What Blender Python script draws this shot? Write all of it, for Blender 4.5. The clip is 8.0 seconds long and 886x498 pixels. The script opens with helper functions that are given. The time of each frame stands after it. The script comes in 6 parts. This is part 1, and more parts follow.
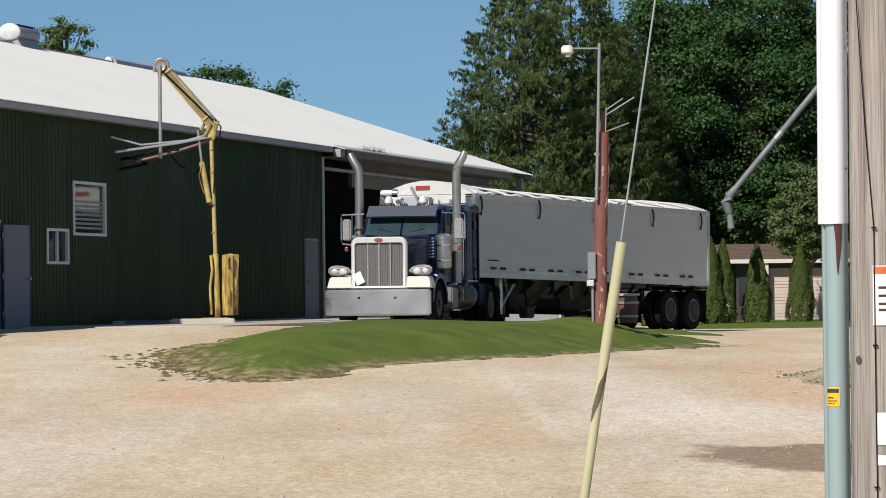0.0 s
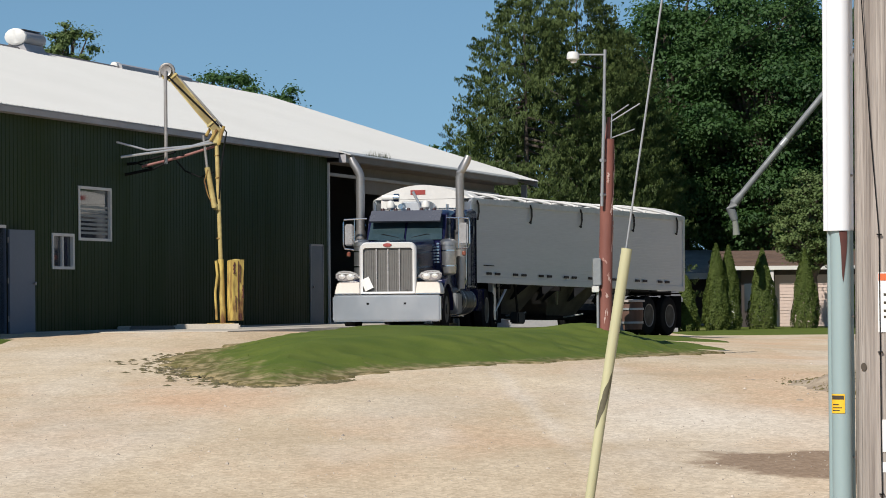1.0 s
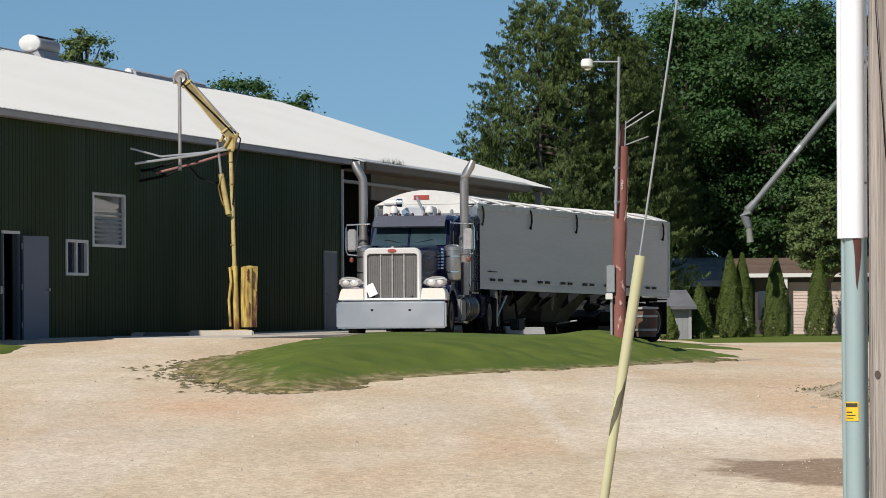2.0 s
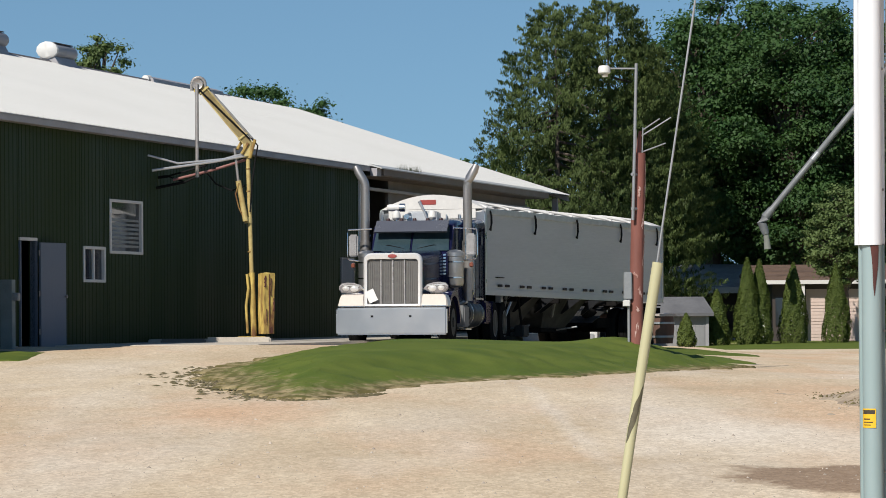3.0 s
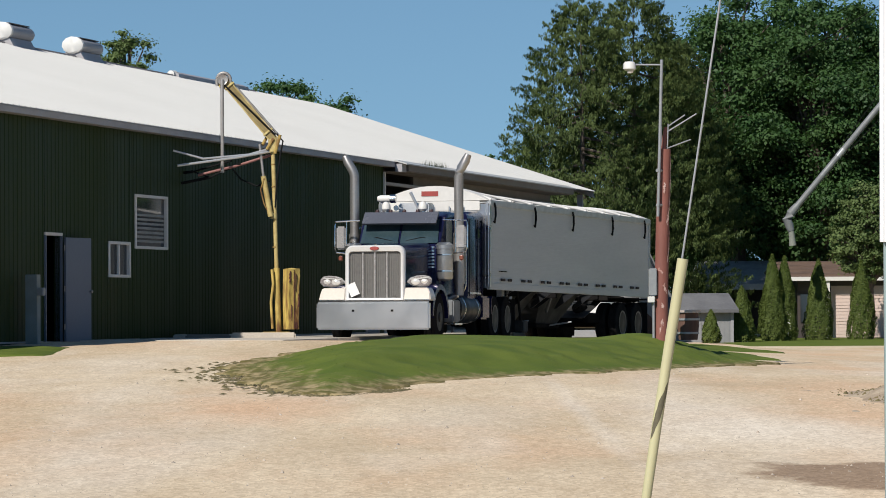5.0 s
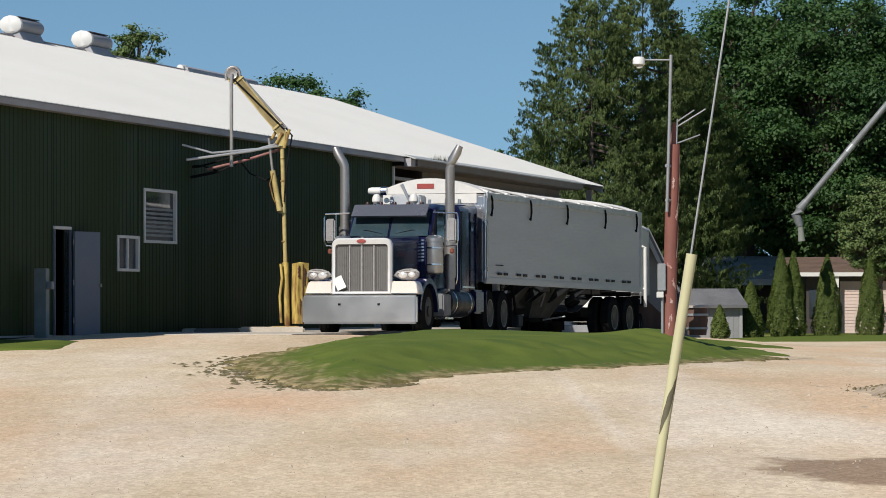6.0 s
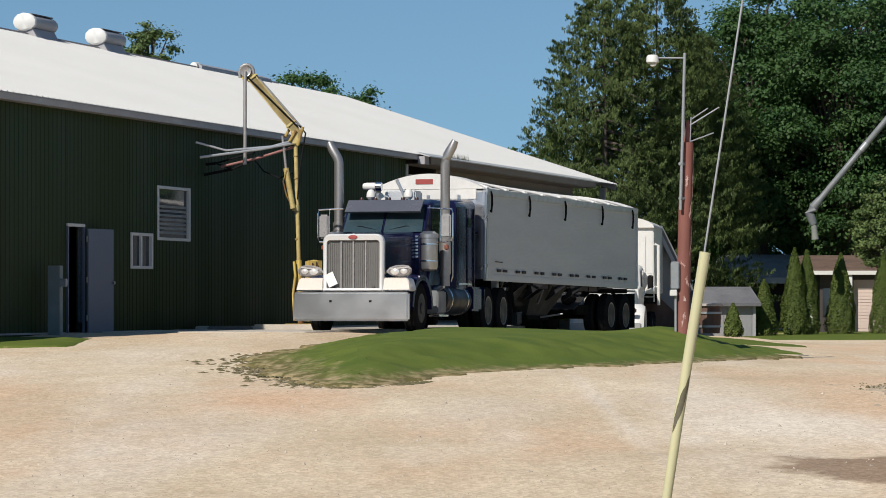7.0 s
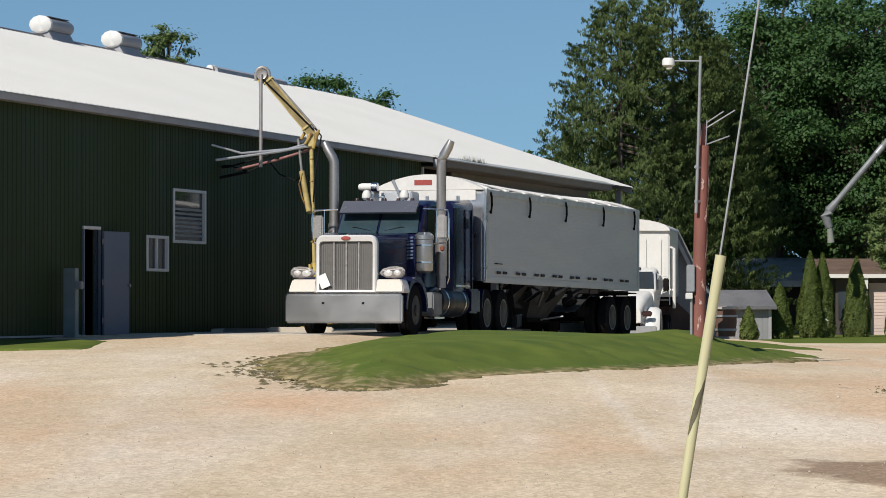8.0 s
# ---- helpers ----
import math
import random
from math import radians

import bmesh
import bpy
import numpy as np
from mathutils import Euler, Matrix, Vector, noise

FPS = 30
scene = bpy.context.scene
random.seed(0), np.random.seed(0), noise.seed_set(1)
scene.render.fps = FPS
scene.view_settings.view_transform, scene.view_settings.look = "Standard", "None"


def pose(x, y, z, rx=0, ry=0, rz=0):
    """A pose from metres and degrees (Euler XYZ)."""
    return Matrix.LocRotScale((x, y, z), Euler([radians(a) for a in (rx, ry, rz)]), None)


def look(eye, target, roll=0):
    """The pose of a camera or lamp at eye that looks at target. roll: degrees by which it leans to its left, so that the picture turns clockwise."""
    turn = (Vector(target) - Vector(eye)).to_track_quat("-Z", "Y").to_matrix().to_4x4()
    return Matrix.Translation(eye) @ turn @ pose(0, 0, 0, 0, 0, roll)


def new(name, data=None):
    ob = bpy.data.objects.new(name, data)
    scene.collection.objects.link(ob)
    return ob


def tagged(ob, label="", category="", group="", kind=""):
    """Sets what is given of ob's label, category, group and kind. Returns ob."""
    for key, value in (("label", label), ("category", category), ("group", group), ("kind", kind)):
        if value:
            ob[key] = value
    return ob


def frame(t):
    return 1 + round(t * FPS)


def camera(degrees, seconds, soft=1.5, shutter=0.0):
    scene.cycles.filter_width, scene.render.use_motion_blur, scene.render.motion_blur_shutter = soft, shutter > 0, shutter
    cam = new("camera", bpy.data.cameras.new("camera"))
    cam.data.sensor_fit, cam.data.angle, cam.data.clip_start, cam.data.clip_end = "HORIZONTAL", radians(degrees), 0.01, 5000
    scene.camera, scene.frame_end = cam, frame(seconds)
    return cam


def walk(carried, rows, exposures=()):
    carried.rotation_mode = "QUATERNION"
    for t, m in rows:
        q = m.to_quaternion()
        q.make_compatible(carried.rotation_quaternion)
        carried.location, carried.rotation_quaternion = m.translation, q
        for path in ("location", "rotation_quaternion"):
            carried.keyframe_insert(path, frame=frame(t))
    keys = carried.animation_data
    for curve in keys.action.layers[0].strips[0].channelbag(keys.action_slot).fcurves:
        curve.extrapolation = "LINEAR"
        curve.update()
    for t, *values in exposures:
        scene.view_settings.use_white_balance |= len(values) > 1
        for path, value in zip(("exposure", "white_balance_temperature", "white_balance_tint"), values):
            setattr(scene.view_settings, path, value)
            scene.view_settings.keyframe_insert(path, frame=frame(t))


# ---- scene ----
FOV = 2 * math.degrees(math.atan(784 / 6500))
cam = camera(FOV, 8.0, soft=0.9)
EYE = (0.0, 0.0, 1.6)
# seconds, turn to the left, tilt up, lean (degrees)
PATH = [
    (0.0, -1.5411, 0.6965, -0.6300), (0.5, -1.5110, 0.7419, -0.5800), (1.0, -1.4605, 0.7891, -0.5000),
    (1.5, -1.3664, 0.8397, -0.4200), (2.25, -1.1750, 0.9300, -0.4100), (3.0, -0.9799, 1.0058, -0.4000), (3.5, -0.8724, 1.0356, -0.3650),
    (4.0, -0.7768, 1.0356, -0.3650), (4.5, -0.6690, 0.9952, -0.3400), (5.25, -0.5520, 0.9190, -0.2300), (6.0, -0.4522, 0.8614, -0.1350),
    (6.5, -0.3602, 0.8356, -0.1050), (7.0, -0.2436, 0.8276, -0.0550), (7.5, -0.1204, 0.8324, -0.0200), (8.0, 0.0000, 0.8727, 0.0000),
]
walk(cam, [(t, pose(*EYE, 90 + b, 0, a) @ pose(0, 0, 0, 0, 0, c)) for t, a, b, c in PATH], [(0.0, 0.05), (8.0, 0.05)])

# ---- world, sun ----
SUN_FROM = Vector((-0.515, -0.857, 0.86)).normalized()
world = bpy.data.worlds.new("world")
scene.world = world
world.use_nodes = True
wn = world.node_tree
sky = wn.nodes.new("ShaderNodeTexSky")
sky.sky_type = "NISHITA"
sky.sun_disc = False
sky.sun_elevation = math.asin(SUN_FROM.z)
sky.sun_rotation = math.atan2(SUN_FROM.x, SUN_FROM.y)
sky.air_density, sky.dust_density, sky.ozone_density = 1.0, 0.0, 2.2
tc = wn.nodes.new("ShaderNodeTexCoord")
lift = wn.nodes.new("ShaderNodeVectorMath")
lift.operation = "ADD"
lift.inputs[1].default_value = (0, 0, 0.12)
nrm = wn.nodes.new("ShaderNodeVectorMath")
nrm.operation = "NORMALIZE"
wn.links.new(tc.outputs["Generated"], lift.inputs[0])
wn.links.new(lift.outputs[0], nrm.inputs[0])
wn.links.new(nrm.outputs[0], sky.inputs[0])
tint = wn.nodes.new("ShaderNodeMix")
tint.data_type, tint.blend_type = "RGBA", "MULTIPLY"
tint.inputs[0].default_value = 1.0
tint.inputs[7].default_value = (0.84, 1.02, 1.06, 1)
wn.links.new(sky.outputs[0], tint.inputs[6])
wn.links.new(tint.outputs[2], wn.nodes["Background"].inputs[0])
wn.nodes["Background"].inputs[1].default_value = 0.078
sun = new("sun", bpy.data.lights.new("sun", "SUN"))
sun.data.energy, sun.data.angle, sun.data.color = 5.0, radians(0.53), (1.0, 0.945, 0.865)
sun.matrix_world = look(SUN_FROM * 50, (0, 0, 0))


# ---- materials ----
def mat(name, a, b=None, rough=0.6, metal=0.0, scale=3.0, fine=40.0, bump=0.0, stretch=(1, 1, 1), amount=1.0, per_object=0.0, coat=0.0):
    """Two colours mixed by a coarse and a fine noise, with fine relief."""
    m = bpy.data.materials.new(name)
    m.use_nodes = True
    nt = m.node_tree
    bs = nt.nodes["Principled BSDF"]
    b = b or tuple(c * 0.75 for c in a)
    co = nt.nodes.new("ShaderNodeTexCoord")
    mp = nt.nodes.new("ShaderNodeMapping")
    mp.inputs["Scale"].default_value = stretch
    nt.links.new(co.outputs["Object"], mp.inputs[0])
    n1, n2 = nt.nodes.new("ShaderNodeTexNoise"), nt.nodes.new("ShaderNodeTexNoise")
    for n, s in ((n1, scale), (n2, fine)):
        n.inputs["Scale"].default_value = s
        n.inputs["Detail"].default_value = 5
        nt.links.new(mp.outputs[0], n.inputs["Vector"])
    mix = nt.nodes.new("ShaderNodeMath")
    mix.operation = "MULTIPLY_ADD"
    nt.links.new(n2.outputs[0], mix.inputs[0])
    mix.inputs[1].default_value = 0.5
    nt.links.new(n1.outputs[0], mix.inputs[2])
    ramp = nt.nodes.new("ShaderNodeValToRGB")
    ramp.color_ramp.elements[0].position, ramp.color_ramp.elements[1].position = 0.75 - 0.25 * amount, 0.75 + 0.2 * amount
    ramp.color_ramp.elements[0].color, ramp.color_ramp.elements[1].color = (*a, 1), (*b, 1)
    nt.links.new(mix.outputs[0], ramp.inputs[0])
    last = ramp.outputs[0]
    if per_object:
        geo = nt.nodes.new("ShaderNodeNewGeometry")
        hv = nt.nodes.new("ShaderNodeHueSaturation")
        mr = nt.nodes.new("ShaderNodeMapRange")
        mr.inputs[3].default_value, mr.inputs[4].default_value = 1 - per_object, 1 + per_object
        nt.links.new(geo.outputs["Random Per Island"], mr.inputs[0])
        nt.links.new(mr.outputs[0], hv.inputs["Value"])
        nt.links.new(last, hv.inputs["Color"])
        last = hv.outputs[0]
    nt.links.new(last, bs.inputs["Base Color"])
    bs.inputs["Roughness"].default_value = rough
    bs.inputs["Metallic"].default_value = metal
    bs.inputs["Coat Weight"].default_value = coat
    rr = nt.nodes.new("ShaderNodeMapRange")
    rr.inputs[1].default_value, rr.inputs[2].default_value = 0.3, 0.7
    rr.inputs[3].default_value, rr.inputs[4].default_value = rough * 0.8, min(1, rough * 1.25)
    nt.links.new(n1.outputs[0], rr.inputs[0])
    nt.links.new(rr.outputs[0], bs.inputs["Roughness"])
    if bump:
        bp = nt.nodes.new("ShaderNodeBump")
        bp.inputs["Strength"].default_value = bump
        bp.inputs["Distance"].default_value = 0.02
        nt.links.new(n2.outputs[0], bp.inputs["Height"])
        nt.links.new(bp.outputs[0], bs.inputs["Normal"])
    return m


def leafy(name, a, b, c, vary=0.16):
    """Leaves that let some light through."""
    m = mat(name, a, b, rough=0.62, scale=0.6, fine=7, per_object=vary)
    nt = m.node_tree
    bs = nt.nodes["Principled BSDF"]
    out = nt.nodes["Material Output"]
    tr = nt.nodes.new("ShaderNodeBsdfTranslucent")
    tr.inputs[0].default_value = (*c, 1)
    mx = nt.nodes.new("ShaderNodeMixShader")
    mx.inputs[0].default_value = 0.25
    bs.inputs["Specular IOR Level"].default_value = 0.25
    nt.links.new(bs.outputs[0], mx.inputs[1])
    nt.links.new(tr.outputs[0], mx.inputs[2])
    nt.links.new(mx.outputs[0], out.inputs[0])
    return m


def gravel_material():
    m = bpy.data.materials.new("gravel")
    m.use_nodes = True
    nt = m.node_tree
    N, L = nt.nodes.new, nt.links.new
    bs = nt.nodes["Principled BSDF"]
    bs.inputs["Roughness"].default_value = 0.95
    bs.inputs["Specular IOR Level"].default_value = 0.1
    co = N("ShaderNodeTexCoord")

    def noise_at(scale, detail=6, stretch=(1, 1, 1), rough=0.6):
        mp = N("ShaderNodeMapping")
        mp.inputs["Scale"].default_value = stretch
        L(co.outputs["Object"], mp.inputs[0])
        n = N("ShaderNodeTexNoise")
        n.inputs["Scale"].default_value, n.inputs["Detail"].default_value, n.inputs["Roughness"].default_value = scale, detail, rough
        L(mp.outputs[0], n.inputs["Vector"])
        return n.outputs[0]

    def ramp(fac, p0, c0, p1, c1):
        r = N("ShaderNodeValToRGB")
        r.color_ramp.elements[0].position, r.color_ramp.elements[1].position = p0, p1
        r.color_ramp.elements[0].color, r.color_ramp.elements[1].color = (*c0, 1), (*c1, 1)
        L(fac, r.inputs[0])
        return r.outputs[0]

    def mixc(fac, a, b, mode="MIX"):
        x = N("ShaderNodeMix")
        x.data_type, x.blend_type = "RGBA", mode
        if isinstance(fac, float):
            x.inputs[0].default_value = fac
        else:
            L(fac, x.inputs[0])
        L(a, x.inputs[6])
        L(b, x.inputs[7])
        return x.outputs[2]

    base = ramp(noise_at(0.35, 6, (1, 0.35, 1)), 0.32, (0.5, 0.39, 0.262), 0.68, (0.66, 0.555, 0.415))
    tan = ramp(noise_at(0.22, 5, (1, 0.28, 1)), 0.0, (0.6, 0.42, 0.28), 1.0, (0.6, 0.42, 0.28))
    base = mixc(ramp(noise_at(0.28, 6, (1, 0.3, 1)), 0.48, (0, 0, 0), 0.68, (0.9, 0.9, 0.9)), base, tan)
    # pale worn tracks
    streak = noise_at(0.5, 4, (0.9, 0.16, 1), 0.5)
    pale = ramp(streak, 0.0, (0.68, 0.61, 0.52), 1.0, (0.68, 0.61, 0.52))
    base = mixc(ramp(streak, 0.5, (0, 0, 0), 0.72, (0.7, 0.7, 0.7)), base, pale)
    # broad worn patches: reddish fines to the west, brown ruts to the east, grey fines in the middle
    def patch(cx, cy, rx, ry, colour, amount, lo=0.75, hi=1.5, wob=1.2):
        s1 = N("ShaderNodeVectorMath")
        s1.operation = "SUBTRACT"
        s1.inputs[1].default_value = (cx, cy, 0)
        L(co.outputs["Object"], s1.inputs[0])
        s2 = N("ShaderNodeVectorMath")
        s2.operation = "MULTIPLY"
        s2.inputs[1].default_value = (1 / rx, 1 / ry, 0)
        L(s1.outputs[0], s2.inputs[0])
        s3 = N("ShaderNodeVectorMath")
        s3.operation = "LENGTH"
        L(s2.outputs[0], s3.inputs[0])
        s4 = N("ShaderNodeMath")
        s4.operation = "MULTIPLY_ADD"
        L(noise_at(1.1, 6, (1, 0.35, 1)), s4.inputs[0])
        s4.inputs[1].default_value = wob
        L(s3.outputs["Value"], s4.inputs[2])
        s5 = N("ShaderNodeMapRange")
        s5.inputs[1].default_value, s5.inputs[2].default_value = lo, hi
        s5.inputs[3].default_value, s5.inputs[4].default_value = amount, 0.0
        L(s4.outputs[0], s5.inputs[0])
        return s5.outputs[0], ramp(s4.outputs[0], 0.0, colour, 1.0, colour)

    for args in ((-1.8, 41.5, 1.5, 5.0, (0.6, 0.41, 0.27), 0.85), (4.2, 49.5, 1.6, 2.0, (0.5, 0.4, 0.28), 0.6), (0.7, 40.0, 1.2, 6.0, (0.57, 0.495, 0.395), 0.6),
                 (6.4, 45.0, 1.3, 3.2, (0.5, 0.4, 0.29), 0.45), (3.6, 36.0, 2.2, 6.0, (0.72, 0.64, 0.535), 0.75), (1.95, 40.0, 0.12, 11.0, (0.7, 0.64, 0.56), 0.45, 0.9, 2.6, 2.0), (-4.6, 58.0, 1.6, 6.0, (0.66, 0.58, 0.47), 0.7)):
        fac, tint = patch(*args)
        base = mixc(fac, base, tint)
    # a damp patch
    sub = N("ShaderNodeVectorMath")
    sub.operation = "SUBTRACT"
    sub.inputs[1].default_value = (4.6, 29.2, 0)
    L(co.outputs["Object"], sub.inputs[0])
    sc = N("ShaderNodeVectorMath")
    sc.operation = "MULTIPLY"
    sc.inputs[1].default_value = (1 / 2.0, 1 / 1.9, 0)
    L(sub.outputs[0], sc.inputs[0])
    ln = N("ShaderNodeVectorMath")
    ln.operation = "LENGTH"
    L(sc.outputs[0], ln.inputs[0])
    ad = N("ShaderNodeMath")
    ad.operation = "MULTIPLY_ADD"
    L(noise_at(0.9, 5, (1, 0.6, 1)), ad.inputs[0])
    ad.inputs[1].default_value = 1.3
    L(ln.outputs["Value"], ad.inputs[2])
    damp = ramp(ad.outputs[0], 0.0, (0.27, 0.19, 0.13), 1.0, (0.27, 0.19, 0.13))
    sel = N("ShaderNodeMapRange")
    sel.inputs[1].default_value, sel.inputs[2].default_value = 1.46, 1.64
    sel.inputs[3].default_value, sel.inputs[4].default_value = 0.9, 0.0
    L(ad.outputs[0], sel.inputs[0])
    base = mixc(sel.outputs[0], base, damp)
    # mottling a hand wide
    base = mixc(1.0, base, ramp(noise_at(5.5, 6, (1, 0.3, 1), 0.66), 0.3, (0.9, 0.88, 0.86), 0.68, (1.06, 1.06, 1.055)), "MULTIPLY")
    # single stones
    vo = N("ShaderNodeTexVoronoi")
    vo.inputs["Scale"].default_value = 34
    vm = N("ShaderNodeMapping")
    vm.inputs["Scale"].default_value = (1, 0.4, 1)
    L(co.outputs["Object"], vm.inputs[0])
    L(vm.outputs[0], vo.inputs["Vector"])
    bw = N("ShaderNodeSeparateColor")
    L(vo.outputs["Color"], bw.inputs[0])
    stone = ramp(bw.outputs[0], 0.0, (0.84, 0.825, 0.805), 1.0, (1.14, 1.14, 1.14))
    base = mixc(1.0, base, stone, "MULTIPLY")
    L(base, bs.inputs["Base Color"])
    bp = N("ShaderNodeBump")
    bp.inputs["Strength"].default_value, bp.inputs["Distance"].default_value = 0.22, 0.012
    L(vo.outputs["Distance"], bp.inputs["Height"])
    bp2 = N("ShaderNodeBump")
    bp2.inputs["Strength"].default_value, bp2.inputs["Distance"].default_value = 0.14, 0.1
    L(noise_at(2.2, 5, (1, 0.2, 1)), bp2.inputs["Height"])
    L(bp.outputs[0], bp2.inputs["Normal"])
    L(bp2.outputs[0], bs.inputs["Normal"])
    return m


def turf_material():
    """Mown grass that thins out to bare soil where the attribute edge is low."""
    m = mat("turf", (0.072, 0.107, 0.017), (0.12, 0.15, 0.03), rough=0.9, scale=1.2, fine=28, bump=0.1)
    nt = m.node_tree
    N, L = nt.nodes.new, nt.links.new
    bs = nt.nodes["Principled BSDF"]
    bs.inputs["Specular IOR Level"].default_value = 0.1
    green = bs.inputs["Base Color"].links[0].from_socket
    at = N("ShaderNodeAttribute")
    at.attribute_name = "edge"
    co = N("ShaderNodeTexCoord")
    n = N("ShaderNodeTexNoise")
    n.inputs["Scale"].default_value, n.inputs["Detail"].default_value = 3.6, 8
    n.inputs["Roughness"].default_value = 0.68
    L(co.outputs["Object"], n.inputs["Vector"])
    s = N("ShaderNodeMath")
    s.operation = "MULTIPLY_ADD"
    L(n.outputs[0], s.inputs[0])
    s.inputs[1].default_value = 1.3
    L(at.outputs["Fac"], s.inputs[2])
    r = N("ShaderNodeMapRange")
    r.inputs[1].default_value, r.inputs[2].default_value = 0.78, 1.2
    L(s.outputs[0], r.inputs[0])
    x = N("ShaderNodeMix")
    x.data_type = "RGBA"
    L(r.outputs[0], x.inputs[0])
    dirt_n = N("ShaderNodeTexNoise")
    dirt_n.inputs["Scale"].default_value, dirt_n.inputs["Detail"].default_value = 7.0, 8
    dm = N("ShaderNodeMapping")
    dm.inputs["Scale"].default_value = (1, 0.3, 1)
    L(co.outputs["Object"], dm.inputs[0])
    L(dm.outputs[0], dirt_n.inputs["Vector"])
    dirt = N("ShaderNodeValToRGB")
    dirt.color_ramp.elements[0].position, dirt.color_ramp.elements[1].position = 0.42, 0.62
    dirt.color_ramp.elements[0].color, dirt.color_ramp.elements[1].color = (0.13, 0.11, 0.042, 1), (0.36, 0.28, 0.155, 1)
    L(dirt_n.outputs[0], dirt.inputs[0])
    L(dirt.outputs[0], x.inputs[6])
    L(green, x.inputs[7])
    L(x.outputs[2], bs.inputs["Base Color"])
    return m


GRAVEL = gravel_material()
TURF = turf_material()
BLADE = leafy("grass_blade", (0.075, 0.112, 0.018), (0.115, 0.152, 0.033), (0.12, 0.2, 0.03), 0.12)
SOIL = mat("soil", (0.075, 0.07, 0.025), (0.17, 0.13, 0.06), rough=0.95, scale=4, fine=30, bump=0.6)
CONCRETE = mat("concrete", (0.36, 0.32, 0.265), (0.52, 0.47, 0.4), rough=0.9, scale=1.0, fine=25, bump=0.2)
GREEN = mat("green_steel", (0.015, 0.029, 0.008), (0.022, 0.037, 0.011), rough=0.5, scale=0.6, fine=9, stretch=(1, 1, 0.25))
ROOF = mat("white_roof_steel", (0.45, 0.45, 0.435), (0.415, 0.413, 0.4), rough=0.45, scale=0.35, fine=6, stretch=(1, 0.4, 1))
FASCIA = mat("grey_trim", (0.36, 0.35, 0.36), (0.3, 0.29, 0.3), rough=0.5, scale=1, fine=12)
SOFFIT = mat("brown_trim", (0.13, 0.108, 0.094), (0.17, 0.145, 0.125), rough=0.6, scale=1.3, fine=12)
RIDGECAP = mat("dark_ridge_steel", (0.1, 0.095, 0.1), (0.14, 0.13, 0.135), rough=0.6, scale=1, fine=12)
WHITE = mat("white_paint", (0.64, 0.63, 0.6), (0.58, 0.57, 0.54), rough=0.5, scale=1.5, fine=15)
# near-black paint stands in for the unlit bays and entry
DARK = mat("painted_inside_shade", (0.02, 0.02, 0.02), (0.03, 0.028, 0.025), rough=0.9)
DOORBLUE = mat("blue_grey_paint", (0.1, 0.125, 0.17), (0.12, 0.145, 0.19), rough=0.5, scale=1, fine=14)
GALV = mat("galvanised", (0.34, 0.35, 0.36), (0.26, 0.27, 0.28), rough=0.5, metal=0.4, scale=2, fine=18)
YELLOW = mat("yellow_paint", (0.56, 0.47, 0.2), (0.34, 0.24, 0.08), rough=0.55, scale=2.5, fine=14, bump=0.1)
YELLOWRUST = mat("rusted_yellow_paint", (0.56, 0.42, 0.11), (0.15, 0.07, 0.025), rough=0.75, scale=3.5, fine=16, stretch=(1, 1, 0.3), amount=0.7, bump=0.2)
BOOM = mat("shaded_boom_paint", (0.34, 0.27, 0.11), (0.16, 0.115, 0.045), rough=0.6, scale=2.2, fine=14, bump=0.1)
STEEL = mat("bare_steel", (0.45, 0.44, 0.42), (0.3, 0.27, 0.25), rough=0.45, metal=0.6, scale=5, fine=30)
REDPIPE = mat("red_oxide", (0.3, 0.14, 0.12), (0.22, 0.1, 0.09), rough=0.7, scale=5, fine=20)
BLACK = mat("black_rubber", (0.012, 0.012, 0.013), (0.019, 0.019, 0.019), rough=0.8, scale=6, fine=40)
FRAMEBLACK = mat("frame_black", (0.009, 0.009, 0.01), (0.017, 0.016, 0.015), rough=0.8, scale=3, fine=20)
NAVY = mat("navy_paint", (0.007, 0.008, 0.034), (0.01, 0.011, 0.042), rough=0.14, scale=1, fine=20)
STACK = mat("dulled_exhaust_steel", (0.4, 0.385, 0.37), (0.3, 0.285, 0.275), rough=0.38, metal=0.75, scale=3, fine=25)
MARKER = mat("unlit_marker_lens", (0.035, 0.014, 0.014), (0.05, 0.022, 0.02), rough=0.3)
POD = mat("headlamp_shell", (0.5, 0.48, 0.46), (0.34, 0.32, 0.31), rough=0.3, metal=0.45, scale=6, fine=18)
HEADBOWL = mat("headlamp_bowl", (0.5, 0.45, 0.43), (0.24, 0.21, 0.2), rough=0.25, metal=0.5, scale=9, fine=30)
VISOR = mat("slate_blue_visor", (0.075, 0.08, 0.1), (0.09, 0.095, 0.115), rough=0.25, scale=1, fine=20)
CHROME = mat("chrome", (0.8, 0.8, 0.8), (0.72, 0.72, 0.72), rough=0.2, metal=1.0, scale=4, fine=30)
BRUSHED = mat("polished_aluminium", (0.74, 0.75, 0.77), (0.66, 0.67, 0.69), rough=0.3, metal=1.0, scale=3, fine=40)
PEWTER = mat("grille_mesh", (0.17, 0.165, 0.155), (0.13, 0.125, 0.12), rough=0.5, metal=0.5, scale=8, fine=120)
CREAM = mat("cream_fender", (0.62, 0.57, 0.5), (0.54, 0.48, 0.42), rough=0.35, scale=2, fine=20, coat=0.4)
LENS = mat("clear_lens", (0.75, 0.73, 0.7), (0.6, 0.58, 0.55), rough=0.12, metal=0.3, scale=9, fine=30)
AMBER = mat("amber_lens", (0.24, 0.08, 0.05), rough=0.3)
